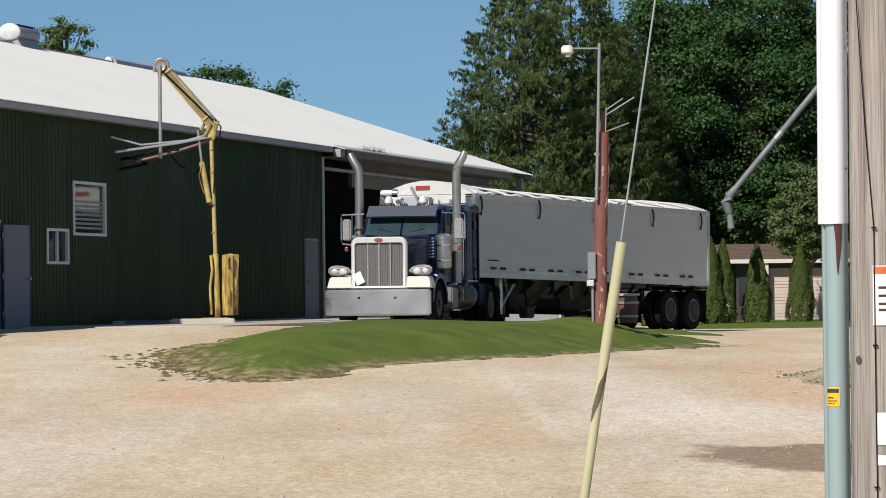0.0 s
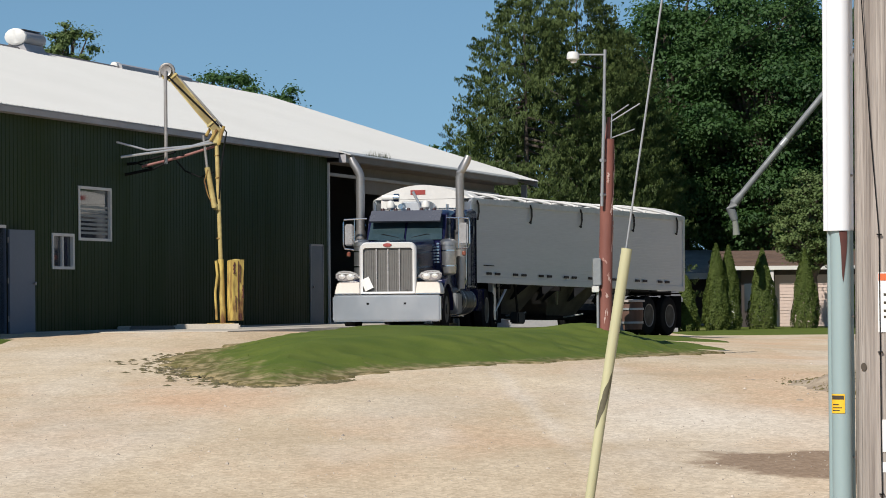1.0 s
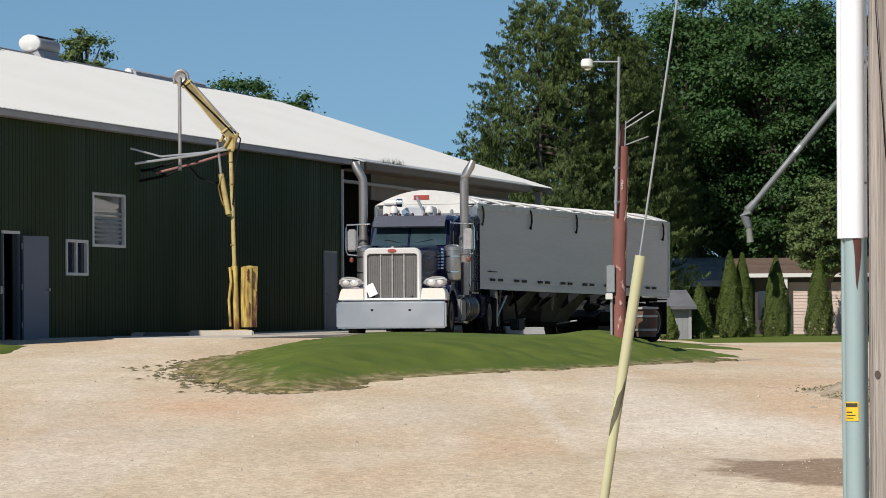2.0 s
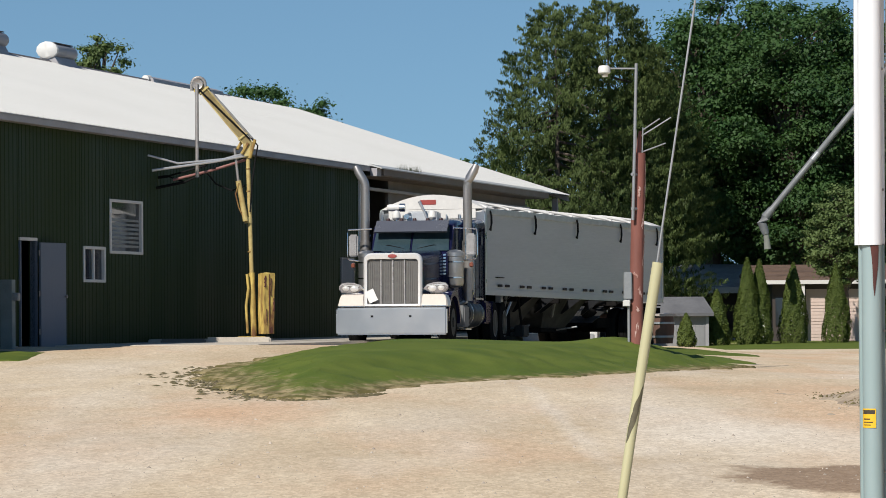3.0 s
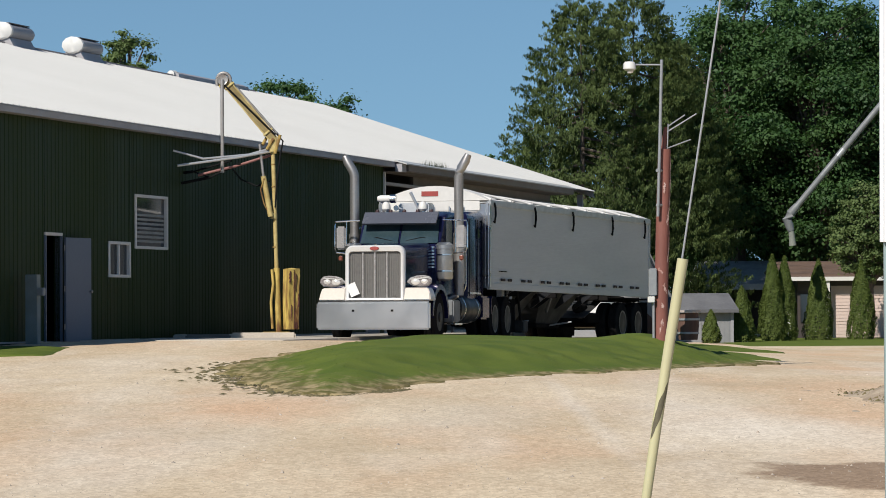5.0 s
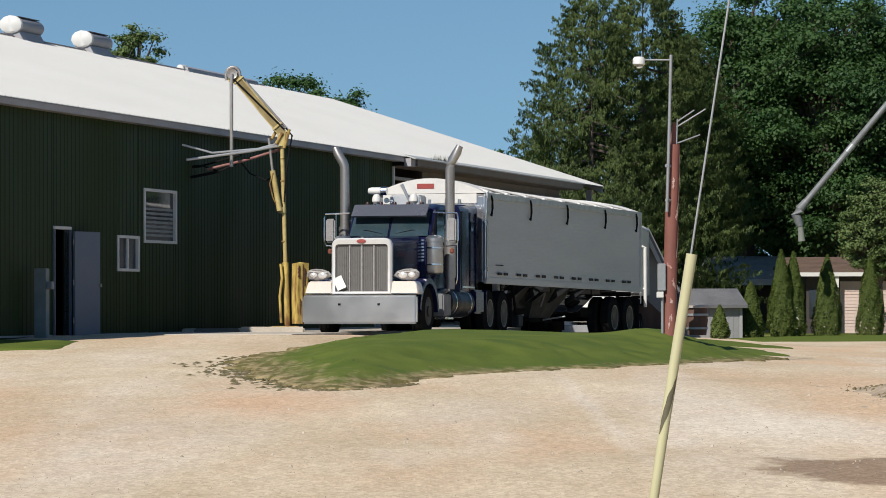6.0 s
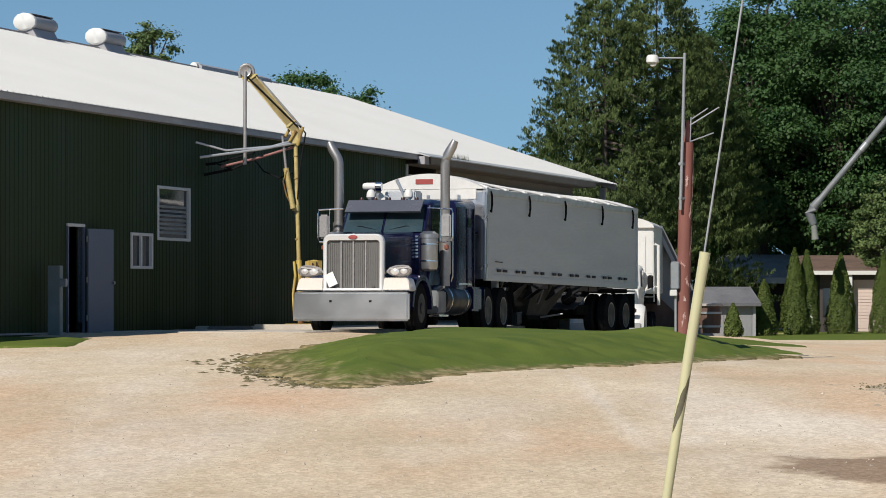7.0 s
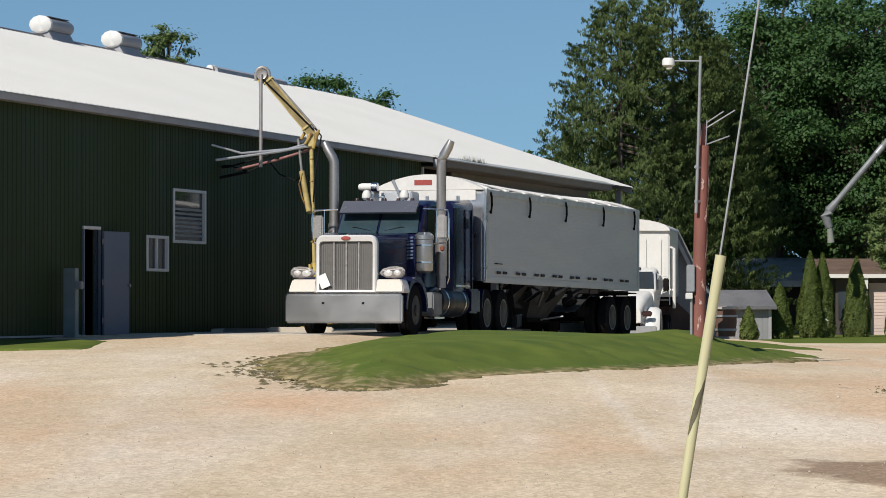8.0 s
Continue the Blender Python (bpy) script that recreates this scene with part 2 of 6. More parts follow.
REDPAINT = mat("red_lens", (0.36, 0.07, 0.06), rough=0.4)
TRAILER = mat("white_trailer_panel", (0.48, 0.495, 0.505), (0.42, 0.437, 0.446), rough=0.42, scale=0.5, fine=8, stretch=(0.4, 0.4, 3))
ALU = mat("mill_aluminium", (0.62, 0.63, 0.64), (0.5, 0.51, 0.52), rough=0.4, metal=0.7, scale=3, fine=20)
TARP = mat("white_tarp", (0.66, 0.645, 0.61), (0.56, 0.545, 0.52), rough=0.7, scale=1.4, fine=10, bump=0.15)
BARK = mat("bark", (0.06, 0.046, 0.036), (0.1, 0.08, 0.062), rough=0.95, scale=3, fine=18, stretch=(1, 1, 0.2), bump=0.5)
SPRUCE = leafy("spruce_needles", (0.05, 0.08, 0.024), (0.1, 0.135, 0.04), (0.07, 0.14, 0.03))
LEAF = leafy("maple_leaves", (0.024, 0.062, 0.02), (0.06, 0.115, 0.034), (0.08, 0.19, 0.035))
PALELEAF = leafy("ash_leaves", (0.085, 0.13, 0.042), (0.135, 0.18, 0.065), (0.13, 0.22, 0.06))
CEDAR = leafy("cedar_sprays", (0.066, 0.1, 0.018), (0.115, 0.145, 0.034), (0.1, 0.16, 0.03))
WOODPOLE = mat("weathered_wood", (0.43, 0.38, 0.34), (0.19, 0.16, 0.14), rough=0.9, scale=3.0, fine=34, stretch=(2.4, 2.4, 0.06), bump=0.9, amount=0.75)
REDPOLE = mat("red_brown_pole", (0.17, 0.06, 0.045), (0.24, 0.09, 0.07), rough=0.75, scale=3, fine=14, stretch=(1, 1, 0.3), bump=0.25)
PEELED = mat("peeled_patch", (0.55, 0.4, 0.36), (0.3, 0.13, 0.1), rough=0.85, scale=5, fine=30)
PVCWHITE = mat("white_guard", (0.82, 0.83, 0.85), (0.74, 0.75, 0.78), rough=0.4, scale=1.2, fine=16, stretch=(1, 1, 0.2))
PVCGREEN = mat("pale_green_conduit", (0.25, 0.335, 0.335), (0.3, 0.37, 0.38), rough=0.5, scale=1.4, fine=14, stretch=(1, 1, 0.2))
RUST = mat("rust_stain", (0.06, 0.02, 0.018), (0.1, 0.035, 0.028), rough=0.9, scale=6, fine=30)
GUARD = mat("yellow_guy_guard", (0.5, 0.475, 0.285), (0.42, 0.4, 0.24), rough=0.5, scale=2.5, fine=16, stretch=(1, 1, 0.4))
SCUFF = mat("scuffed_grey", (0.075, 0.066, 0.045), (0.14, 0.125, 0.075), rough=0.8, scale=2, fine=50)
CAUTION = mat("yellow_tag", (0.85, 0.5, 0.02), (0.78, 0.45, 0.02), rough=0.5)
INK = mat("ink", (0.06, 0.045, 0.03), rough=0.7)
ORANGE = mat("orange_ink", (0.75, 0.16, 0.05), rough=0.6)
PAPER = mat("paper", (0.78, 0.77, 0.76), (0.7, 0.69, 0.67), rough=0.7, scale=5, fine=30)
SIDING = mat("beige_siding", (0.56, 0.44, 0.38), (0.5, 0.39, 0.34), rough=0.7, scale=1, fine=12)
# dark brown that also holds the porch and eave shade
SHADEWOOD = mat("shade_dark_siding", (0.04, 0.032, 0.03), (0.06, 0.048, 0.043), rough=0.8, scale=1.2, fine=14)
SHINGLE = mat("brown_shingle", (0.1, 0.066, 0.05), (0.15, 0.1, 0.075), rough=0.9, scale=1.5, fine=12, bump=0.3)
GREYSHINGLE = mat("grey_shingle", (0.1, 0.1, 0.105), (0.15, 0.15, 0.155), rough=0.9, scale=1.5, fine=12, bump=0.3)
GREYWALL = mat("grey_siding", (0.26, 0.26, 0.265), (0.22, 0.22, 0.225), rough=0.7, scale=0.8, fine=10)
BARREL = mat("barrel_wood", (0.13, 0.07, 0.05), (0.09, 0.05, 0.038), rough=0.8, scale=5, fine=25, stretch=(1, 1, 0.2), bump=0.3)
GLASS = mat("dark_glass", (0.025, 0.03, 0.035), (0.03, 0.036, 0.04), rough=0.04)
GREEN.node_tree.nodes["Principled BSDF"].inputs["Specular IOR Level"].default_value = 0.1
NAVY.node_tree.nodes["Principled BSDF"].inputs["Specular IOR Level"].default_value = 0.15
GLASS.node_tree.nodes["Principled BSDF"].inputs["Specular IOR Level"].default_value = 0.45
for dull in (BLACK, FRAMEBLACK):
    dull.node_tree.nodes["Principled BSDF"].inputs["Specular IOR Level"].default_value = 0.0
CHROMEFACE = mat("bright_grille_shell", (0.74, 0.73, 0.71), (0.66, 0.65, 0.63), rough=0.38, metal=0.35, scale=4, fine=30)
# aluminium coloured almost black, with the shade low on the vehicles painted in
SHADETANK = mat("shade_dark_aluminium", (0.026, 0.028, 0.032), (0.014, 0.015, 0.018), rough=0.5, metal=0.7, scale=3, fine=20)
# grey hopper metal painted near black to hold the underbody shade
HOPPER = mat("shade_dark_hopper", (0.02, 0.02, 0.0195), (0.011, 0.011, 0.0105), rough=0.75, scale=2, fine=14)
SPOUT = mat("weathered_spout", (0.19, 0.2, 0.205), (0.14, 0.145, 0.15), rough=0.6, metal=0.2, scale=2, fine=18)
PALESHINGLE = mat("pale_grey_shingle", (0.22, 0.22, 0.22), (0.36, 0.36, 0.36), rough=0.9, scale=2, fine=9, bump=0.3)
RIM = mat("dark_metal_rim", (0.15, 0.158, 0.175), (0.08, 0.084, 0.092), rough=0.45, metal=0.7, scale=3, fine=20)
BLIND = mat("blind_slat", (0.24, 0.25, 0.235), (0.2, 0.21, 0.2), rough=0.6)


# ---- mesh helpers ----
def box(bm, lo, hi, m=None, bevel=0.0):
    """A box between two corners, its long edges eased."""
    m = m or Matrix()
    c = [(a + b) / 2 for a, b in zip(lo, hi)]
    s = [abs(b - a) for a, b in zip(lo, hi)]
    r = bmesh.ops.create_cube(bm, size=1.0, matrix=m @ Matrix.LocRotScale(c, None, s))
    if bevel:
        es = list({e for v in r["verts"] for e in v.link_edges})
        bmesh.ops.bevel(bm, geom=es, offset=bevel, segments=2, affect="EDGES", clamp_overlap=True)
    return bm


def rod(bm, p, q, r, r2=None, seg=12, caps=True):
    """A round bar from p to q."""
    p, q = Vector(p), Vector(q)
    d = q - p
    m = Matrix.Translation((p + q) / 2) @ d.to_track_quat("Z", "Y").to_matrix().to_4x4()
    bmesh.ops.create_cone(bm, cap_ends=caps, segments=seg, radius1=r, radius2=r if r2 is None else r2, depth=d.length, matrix=m)
    return bm


def tube(bm, pts, r, seg=10, caps=True):
    """A pipe along points; r may be a list."""
    pts = [Vector(p) for p in pts]
    rs = r if isinstance(r, (list, tuple)) else [r] * len(pts)
    up = Vector((0.31, 0.17, 0.93))
    rings = []
    for i, p in enumerate(pts):
        d = (pts[min(i + 1, len(pts) - 1)] - pts[max(i - 1, 0)]).normalized()
        a = d.cross(up).normalized()
        b = d.cross(a)
        rings.append([bm.verts.new(p + rs[i] * (math.cos(2 * math.pi * k / seg) * a + math.sin(2 * math.pi * k / seg) * b)) for k in range(seg)])
    for u, v in zip(rings, rings[1:]):
        for k in range(seg):
            bm.faces.new((u[k], u[(k + 1) % seg], v[(k + 1) % seg], v[k]))
    if caps:
        bm.faces.new(rings[0][::-1])
        bm.faces.new(rings[-1])
    return bm


def prism(bm, poly, axis, lo, hi):
    """A polygon (pairs in the two other axes) drawn out along an axis, 0 to 2."""
    def at(p, h):
        q = list(p)
        q.insert(axis, h)
        return bm.verts.new(q)
    a, b = [at(p, lo) for p in poly], [at(p, hi) for p in poly]
    n = len(poly)
    bm.faces.new(a)
    bm.faces.new(b[::-1])
    for i in range(n):
        bm.faces.new((a[i], b[i], b[(i + 1) % n], a[(i + 1) % n]))
    return bm


def lathe(bm, prof, axis="Z", seg=24, m=None):
    """Turns pairs (radius, height) about an axis."""
    m = m or Matrix()
    rings = []
    for r, h in prof:
        ring = []
        for k in range(seg):
            a = 2 * math.pi * k / seg
            c, s = r * math.cos(a), r * math.sin(a)
            p = {"Z": (c, s, h), "X": (h, c, s), "Y": (c, h, s)}[axis]
            ring.append(bm.verts.new(m @ Vector(p)))
        rings.append(ring)
    for u, v in zip(rings, rings[1:]):
        for k in range(seg):
            bm.faces.new((u[k], u[(k + 1) % seg], v[(k + 1) % seg], v[k]))
    for ring, r in ((rings[0], prof[0][0]), (rings[-1], prof[-1][0])):
        if r > 1e-4:
            bm.faces.new(ring)
    return bm


def mesh_from(bm, name, material, smooth=0.6):
    bmesh.ops.recalc_face_normals(bm, faces=bm.faces)
    me = bpy.data.meshes.new(name)
    bm.to_mesh(me)
    bm.free()
    me.materials.append(material)
    if smooth:
        me.shade_smooth()
        me.set_sharp_from_angle(angle=smooth)
    return me


def part(name, bm, material, parent, label="", smooth=0.6):
    ob = new(name, mesh_from(bm, name, material, smooth))
    ob.parent = parent
    if label:
        tagged(ob, label)
    return ob


def thing(name, label, category, m=None, group="", kind=""):
    e = tagged(new(name), label, category, group, kind)
    e.matrix_world = m or Matrix()
    return e


def sheet(name, verts, faces, material, smooth=False):
    me = bpy.data.meshes.new(name)
    me.from_pydata(verts, [], faces)
    me.materials.append(material)
    if smooth:
        me.shade_smooth()
    me.update()
    return me


def B():
    return bmesh.new()


# ---- ground ----
def ease(u):
    u = min(max(u, 0), 1)
    return u * u * (3 - 2 * u)


def rise(x, y):
    """The yard climbs from the road to the building, and falls away to the east and behind."""
    fall = min(0.5, 0.042 * max(0.0, x + 2.0)) * ease((y - 45) / 25)
    return min(max((y - 15) / 55, 0), 1) - max(fall, 0.5 * ease((y - 104) / 16))


def make_ground():
    xs = sorted({*np.linspace(-24, 24, 97).tolist(), *np.linspace(-60, 60, 25).tolist(), -150, 150, -500, 500, -2500, 2500})
    ys = sorted({*np.linspace(-10, 100, 221).tolist(), -200, -40, -20, 110, 130, 160, 250, 500, 1000, 3500})
    verts, faces = [], []
    for y in ys:
        for x in xs:
            z = rise(x, y)
            if abs(x) < 22 and 8 < y < 72:
                z += 0.05 * noise.noise((x * 0.35, y * 0.25, 0)) + 0.018 * noise.noise((x * 1.4, y * 0.9, 3))
            verts.append((x, y, z))
    w = len(xs)
    for j in range(len(ys) - 1):
        for i in range(w - 1):
            a = j * w + i
            faces.append((a, a + 1, a + w + 1, a + w))
    ob = new("ground", sheet("ground", verts, faces, GRAVEL, True))
    return tagged(ob, "pale tan gravel yard with worn tyre tracks", "ground", kind="structure")


make_ground()

RING = [(-2.85, 54.6), (-2.4, 50.6), (-1.9, 47.8), (-1.45, 45.6), (-0.85, 44.9), (-0.2, 46.9), (0.6, 49.4), (1.7, 51.7), (2.9, 53.6), (4.1, 56.6),
        (5.6, 62.4), (6.8, 66.4), (6.0, 69.2), (2.5, 68.0), (-0.5, 66.4), (-1.7, 63.5), (-2.5, 58.5)]


def edge_distance(x, y):
    """How far inside the island's outline a place lies; negative outside."""
    best, inside = 1e9, False
    n = len(RING)
    for i in range(n):
        (x0, y0), (x1, y1) = RING[i], RING[(i + 1) % n]
        dx, dy = x1 - x0, y1 - y0
        u = min(max(((x - x0) * dx + (y - y0) * dy) / (dx * dx + dy * dy), 0), 1)
        best = min(best, math.hypot(x - x0 - u * dx, y - y0 - u * dy))
        if (y0 > y) != (y1 > y) and x < x0 + (y - y0) / (y1 - y0) * dx:
            inside = not inside
    return best if inside else -best


def island_height(x, y):
    d = edge_distance(x, y) + 0.28 * noise.noise((x * 0.8, y * 0.5, 7)) + 0.24 * noise.noise((x * 2.7, y * 1.3, 2)) + 0.1 * noise.noise((x * 7, y * 3, 4))
    u = min(max(d / 2.4, 0), 1)
    u = u * u * (3 - 2 * u)
    crest = 0.365 - 0.004 * max(0, y - 58) + 0.03 * noise.noise((x * 0.4, y * 0.3, 5))
    knoll = 0.28 * math.exp(-((x - 4.7) / 1.05) ** 2 - ((y - 64.0) / 1.6) ** 2)
    return d, rise(x, y) + u * (crest + knoll) - (0.12 if d < 0 else 0.0) + (0.025 if d > 0 else 0)


def make_island():
    verts, faces, edge = [], [], []
    xs, ys = np.arange(-4.4, 8.4, 0.12), np.arange(43.6, 70.4, 0.2)
    for y in ys:
        for x in xs:
            d, z = island_height(x, y)
            verts.append((x, y, z))
            west = min(max((x + 2.4) / 4.0, 0), 1)
            edge.append(min(max(d / (2.0 - 1.1 * west), 0), 1))
    w = len(xs)
    for j in range(len(ys) - 1):
        for i in range(w - 1):
            a = j * w + i
            if max(edge[k] for k in (a, a + 1, a + w, a + w + 1)) > 0:
                faces.append((a, a + 1, a + w + 1, a + w))
    me = sheet("grass_island", verts, faces, TURF, True)
    at = me.attributes.new("edge", "FLOAT", "POINT")
    at.data.foreach_set("value", edge)
    tagged(new("grass_island", me), "low green grass mound with a worn soil edge", "grass island", kind="structure")
    # blades
    rng = random.Random(4)
    bv, bf = [], []
    while len(bf) < 12000:
        x, y = rng.uniform(-3.6, 7.4), rng.uniform(45, 67)
        d, z = island_height(x, y)
        if d < rng.uniform(0.05, 1.3 if x < -1.5 else 0.5):
            continue
        a, h, wd = rng.uniform(0, 6.28), rng.uniform(0.002, 0.007), rng.uniform(0.004, 0.009)
        lx, ly = rng.uniform(-0.03, 0.03), rng.uniform(-0.03, 0.03)
        k = len(bv)
        bv += [(x - wd * math.cos(a), y - wd * math.sin(a), z - 0.01), (x + wd * math.cos(a), y + wd * math.sin(a), z - 0.01), (x + lx, y + ly, z + h)]
        bf.append((k, k + 1, k + 2))
    tagged(new("grass", sheet("grass", bv, bf, BLADE)), "short green mown grass blades on the mound", "grass", kind="stuff")
    # soil clods along the worn western edge
    cv, cf = [], []
    for _ in range(620):
        i = rng.choice([16, 0, 1, 2, 3, 4])
        (x0, y0), (x1, y1) = RING[i], RING[(i + 1) % len(RING)]
        u, s = rng.random(), abs(rng.gauss(0, 0.42)) - 0.25
        x, y = x0 + u * (x1 - x0) - s * 0.9 + 0.1, y0 + u * (y1 - y0) - s * 0.6
        r = rng.uniform(0.015, 0.055)
        z = rise(x, y) + 0.01
        k = len(cv)
        for q in ((r, 0, 0), (0, r * 2.2, 0), (-r, 0, 0), (0, -r * 2, 0)):
            cv.append((x + q[0] * rng.uniform(0.7, 2.2), y + q[1], z - 0.01))
        cv.append((x, y, z + r * rng.uniform(0.12, 0.3)))
        cf += [(k, k + 1, k + 4), (k + 1, k + 2, k + 4), (k + 2, k + 3, k + 4), (k + 3, k, k + 4)]
    tagged(new("soil_clods", sheet("soil_clods", cv, cf, SOIL)), "dark loose soil clods beside the worn grass edge", "soil", kind="stuff")


make_island()


def make_rut_bank():
    """A low crumbled bank with clods at the eastern edge of the drive."""
    rng = random.Random(9)
    cv, cf = [], []
    for _ in range(480):
        x, y = rng.gauss(5.85, 0.3), rng.gauss(43.4, 1.7)
        r = rng.uniform(0.008, 0.04) * (1.8 if rng.random() < 0.12 else 1)
        z = rise(x, y) + 0.2 * math.exp(-((x - 5.95) / 0.42) ** 2 - ((y - 43.4) / 1.6) ** 2)
        k = len(cv)
        for q in ((r, 0, 0), (0, r * 1.2, 0), (-r, 0, 0), (0, -r, 0)):
            cv.append((x + q[0] * rng.uniform(0.7, 1.7), y + q[1], z - 0.03))
        cv.append((x, y, z + r * rng.uniform(0.05, 0.35)))
        cf += [(k, k + 1, k + 4), (k + 1, k + 2, k + 4), (k + 2, k + 3, k + 4), (k + 3, k, k + 4)]
    tagged(new("rut_clods", sheet("rut_clods", cv, cf, SOIL)), "brown crumbled clods on the edge of the drive", "soil", kind="stuff")
    bv, bf, n = [], [], 26
    for j in range(n + 1):
        for i in range(n + 1):
            x, y = 4.8 + 2.4 * i / n, 40.0 + 6.8 * j / n
            h = 0.22 * math.exp(-((x - 5.95) / 0.45) ** 2 - ((y - 43.4) / 1.7) ** 2) - 0.03 + 0.06 * noise.noise((x * 3.1, y * 1.4, 4))
            bv.append((x, y, rise(x, y) + h))
    for j in range(n):
        for i in range(n):
            a = j * (n + 1) + i
            bf.append((a, a + 1, a + n + 2, a + n + 1))
    tagged(new("soil_bank", sheet("soil_bank", bv, bf, BANK, True)), "low bank of brown gravelly soil", "soil bank", kind="structure")


BANK = mat("gravelly_soil", (0.26, 0.19, 0.13), (0.48, 0.39, 0.28), rough=0.95, scale=2.5, fine=20, bump=0.6)
make_rut_bank()


def make_pebbles():
    """Loose stones on the near part of the yard."""
    rng = random.Random(6)
    pv, pf = [], []
    for _ in range(3600):
        y = 22 + 34 * rng.random() ** 1.5
        x = rng.uniform(-0.135, 0.165) * y
        if edge_distance(x, y) > -0.3:
            continue
        r = rng.uniform(0.004, 0.011) * (2.4 if rng.random() < 0.04 else 1)
        z = rise(x, y) + 0.05 * noise.noise((x * 0.35, y * 0.25, 0)) + 0.018 * noise.noise((x * 1.4, y * 0.9, 3))
        k = len(pv)
        for q in range(5):
            a = q * 1.257 + rng.uniform(-0.3, 0.3)
            pv.append((x + r * rng.uniform(0.8, 1.4) * math.cos(a), y + r * rng.uniform(0.8, 1.4) * math.sin(a), z - 0.004))
        pv.append((x + rng.uniform(-0.3, 0.3) * r, y, z + r * rng.uniform(0.6, 1.1)))
        pf += [(k + q, k + (q + 1) % 5, k + 5) for q in range(5)]
    tagged(new("pebbles", sheet("pebbles", pv, pf, PEBBLE)), "loose pale and grey pebbles on the gravel", "pebbles", kind="stuff")


PEBBLE = mat("pebble", (0.3, 0.25, 0.2), (0.45, 0.39, 0.32), rough=0.9, scale=0.8, fine=6, per_object=0.35)
make_pebbles()

# ---- the long building: local x outwards, local y along the wall ----
THETA = 14.57
BM = pose(-6.89, 71.8, 0, 0, 0, -THETA)
S0, S1, S2, S3 = -22.0, 25.1, 46.6, 51.0
FLOOR, EAVE, RIDGE, HALF = 0.96, 5.51, 8.44, 9.0
building = thing("farm_building", "long dark green steel farm building with a white metal roof", "building", BM)


def ribbed_wall(name, runs, z0s, z1s, n, material):
    """Sheet steel with upright ribs, along y at x = n; each run is (y0, y1, z0, z1)."""
    bm = B()
    for y0, y1, z0, z1 in runs:
        prof = []
        y = y0
        while y < y1 - 1e-6:
            step = min(0.229, y1 - y)
            for u, h in ((0.0, 0.0), (0.62, 0.0), (0.7, 0.009), (0.88, 0.009), (0.96, 0.0)):
                prof.append((y + u * step, n + h))
            y += 0.229
        prof.append((y1, n))
        lo = [bm.verts.new((x, yy, z0)) for yy, x in prof]
        hi = [bm.verts.new((x, yy, z1)) for yy, x in prof]
        for i in range(len(prof) - 1):
            bm.faces.new((lo[i], lo[i + 1], hi[i + 1], hi[i]))
        # back face and edges close the sheet
        a, b = bm.verts.new((n - 0.12, y0, z0)), bm.verts.new((n - 0.12, y1, z0))
        c, d = bm.verts.new((n - 0.12, y1, z1)), bm.verts.new((n - 0.12, y0, z1))
        bm.faces.new((a, d, c, b))
        bm.faces.new((lo[0], hi[0], d, a))
        bm.faces.new((lo[-1], b, c, hi[-1]))
    return part(name, bm, material, building, smooth=0)


# openings: (y0, y1, z0, z1)
DOOR = (-0.44, 0.42, FLOOR, FLOOR + 2.12)
WIN_S = (3.27, 4.66, 2.29, 3.03)
WIN_L = (4.95, 7.13, 2.9, 4.04)
DOOR2 = (23.3, 24.55, FLOOR, FLOOR + 2.1)
runs = []
cuts = [DOOR, WIN_S, WIN_L, DOOR2]
y = S0
for a, b, z0, z1 in cuts:
    runs.append((y, a, FLOOR - 0.25, EAVE))
    runs.append((a, b, z1, EAVE))
    if z0 > FLOOR:
        runs.append((a, b, FLOOR - 0.25, z0))
    y = b
runs.append((y, S1, FLOOR - 0.25, EAVE))
ribbed_wall("wall", runs, 0, 0, 0.0, GREEN)
for a, b in ((S0 + 0.1, -0.6), (1.55, 5.2), (6.0, 9.4), (10.3, 23.4)):
    part("base_trim", box(B(), (0.012, a, FLOOR + 0.03), (0.03, b, FLOOR + 0.065), bevel=0.004), FASCIA, building, "pale base flashing")


def roof_sheet():
    """Two ribbed slopes with thickness."""
    bm = B()
    over = 0.32
    for side in (1, -1):
        def pt(n, y, lift=0.0):
            u = (over - n) / (HALF + over)
            z = EAVE + 0.06 - 0.1 + u * (RIDGE - EAVE + 0.1) + lift
            return (n, y, z) if side == 1 else (-2 * HALF - n, y, z)
        ys = []
        y = S0 - 0.4
        while y < S3:
            ys += [(y, 0), (y + 0.2, 0), (y + 0.215, 0.025), (y + 0.245, 0.025), (y + 0.26, 0)]
            y += 0.305
        ys.append((S3, 0))
        lo = [bm.verts.new(pt(over, yy, l)) for yy, l in ys]
        hi = [bm.verts.new(pt(-HALF, yy, l)) for yy, l in ys]
        lo2 = [bm.verts.new(pt(over, yy, -0.03)) for yy, l in (ys[0], ys[-1])]
        hi2 = [bm.verts.new(pt(-HALF, yy, -0.03)) for yy, l in (ys[0], ys[-1])]
        for i in range(len(ys) - 1):
            bm.faces.new((lo[i], lo[i + 1], hi[i + 1], hi[i]))
        bm.faces.new((lo2[0], hi2[0], hi2[1], lo2[1]))
        bm.faces.new((lo[0], hi[0], hi2[0], lo2[0]))
        bm.faces.new((lo[-1], lo2[1], hi2[1], hi[-1]))
    return part("roof", bm, ROOF, building, "white ribbed steel roof", smooth=0)


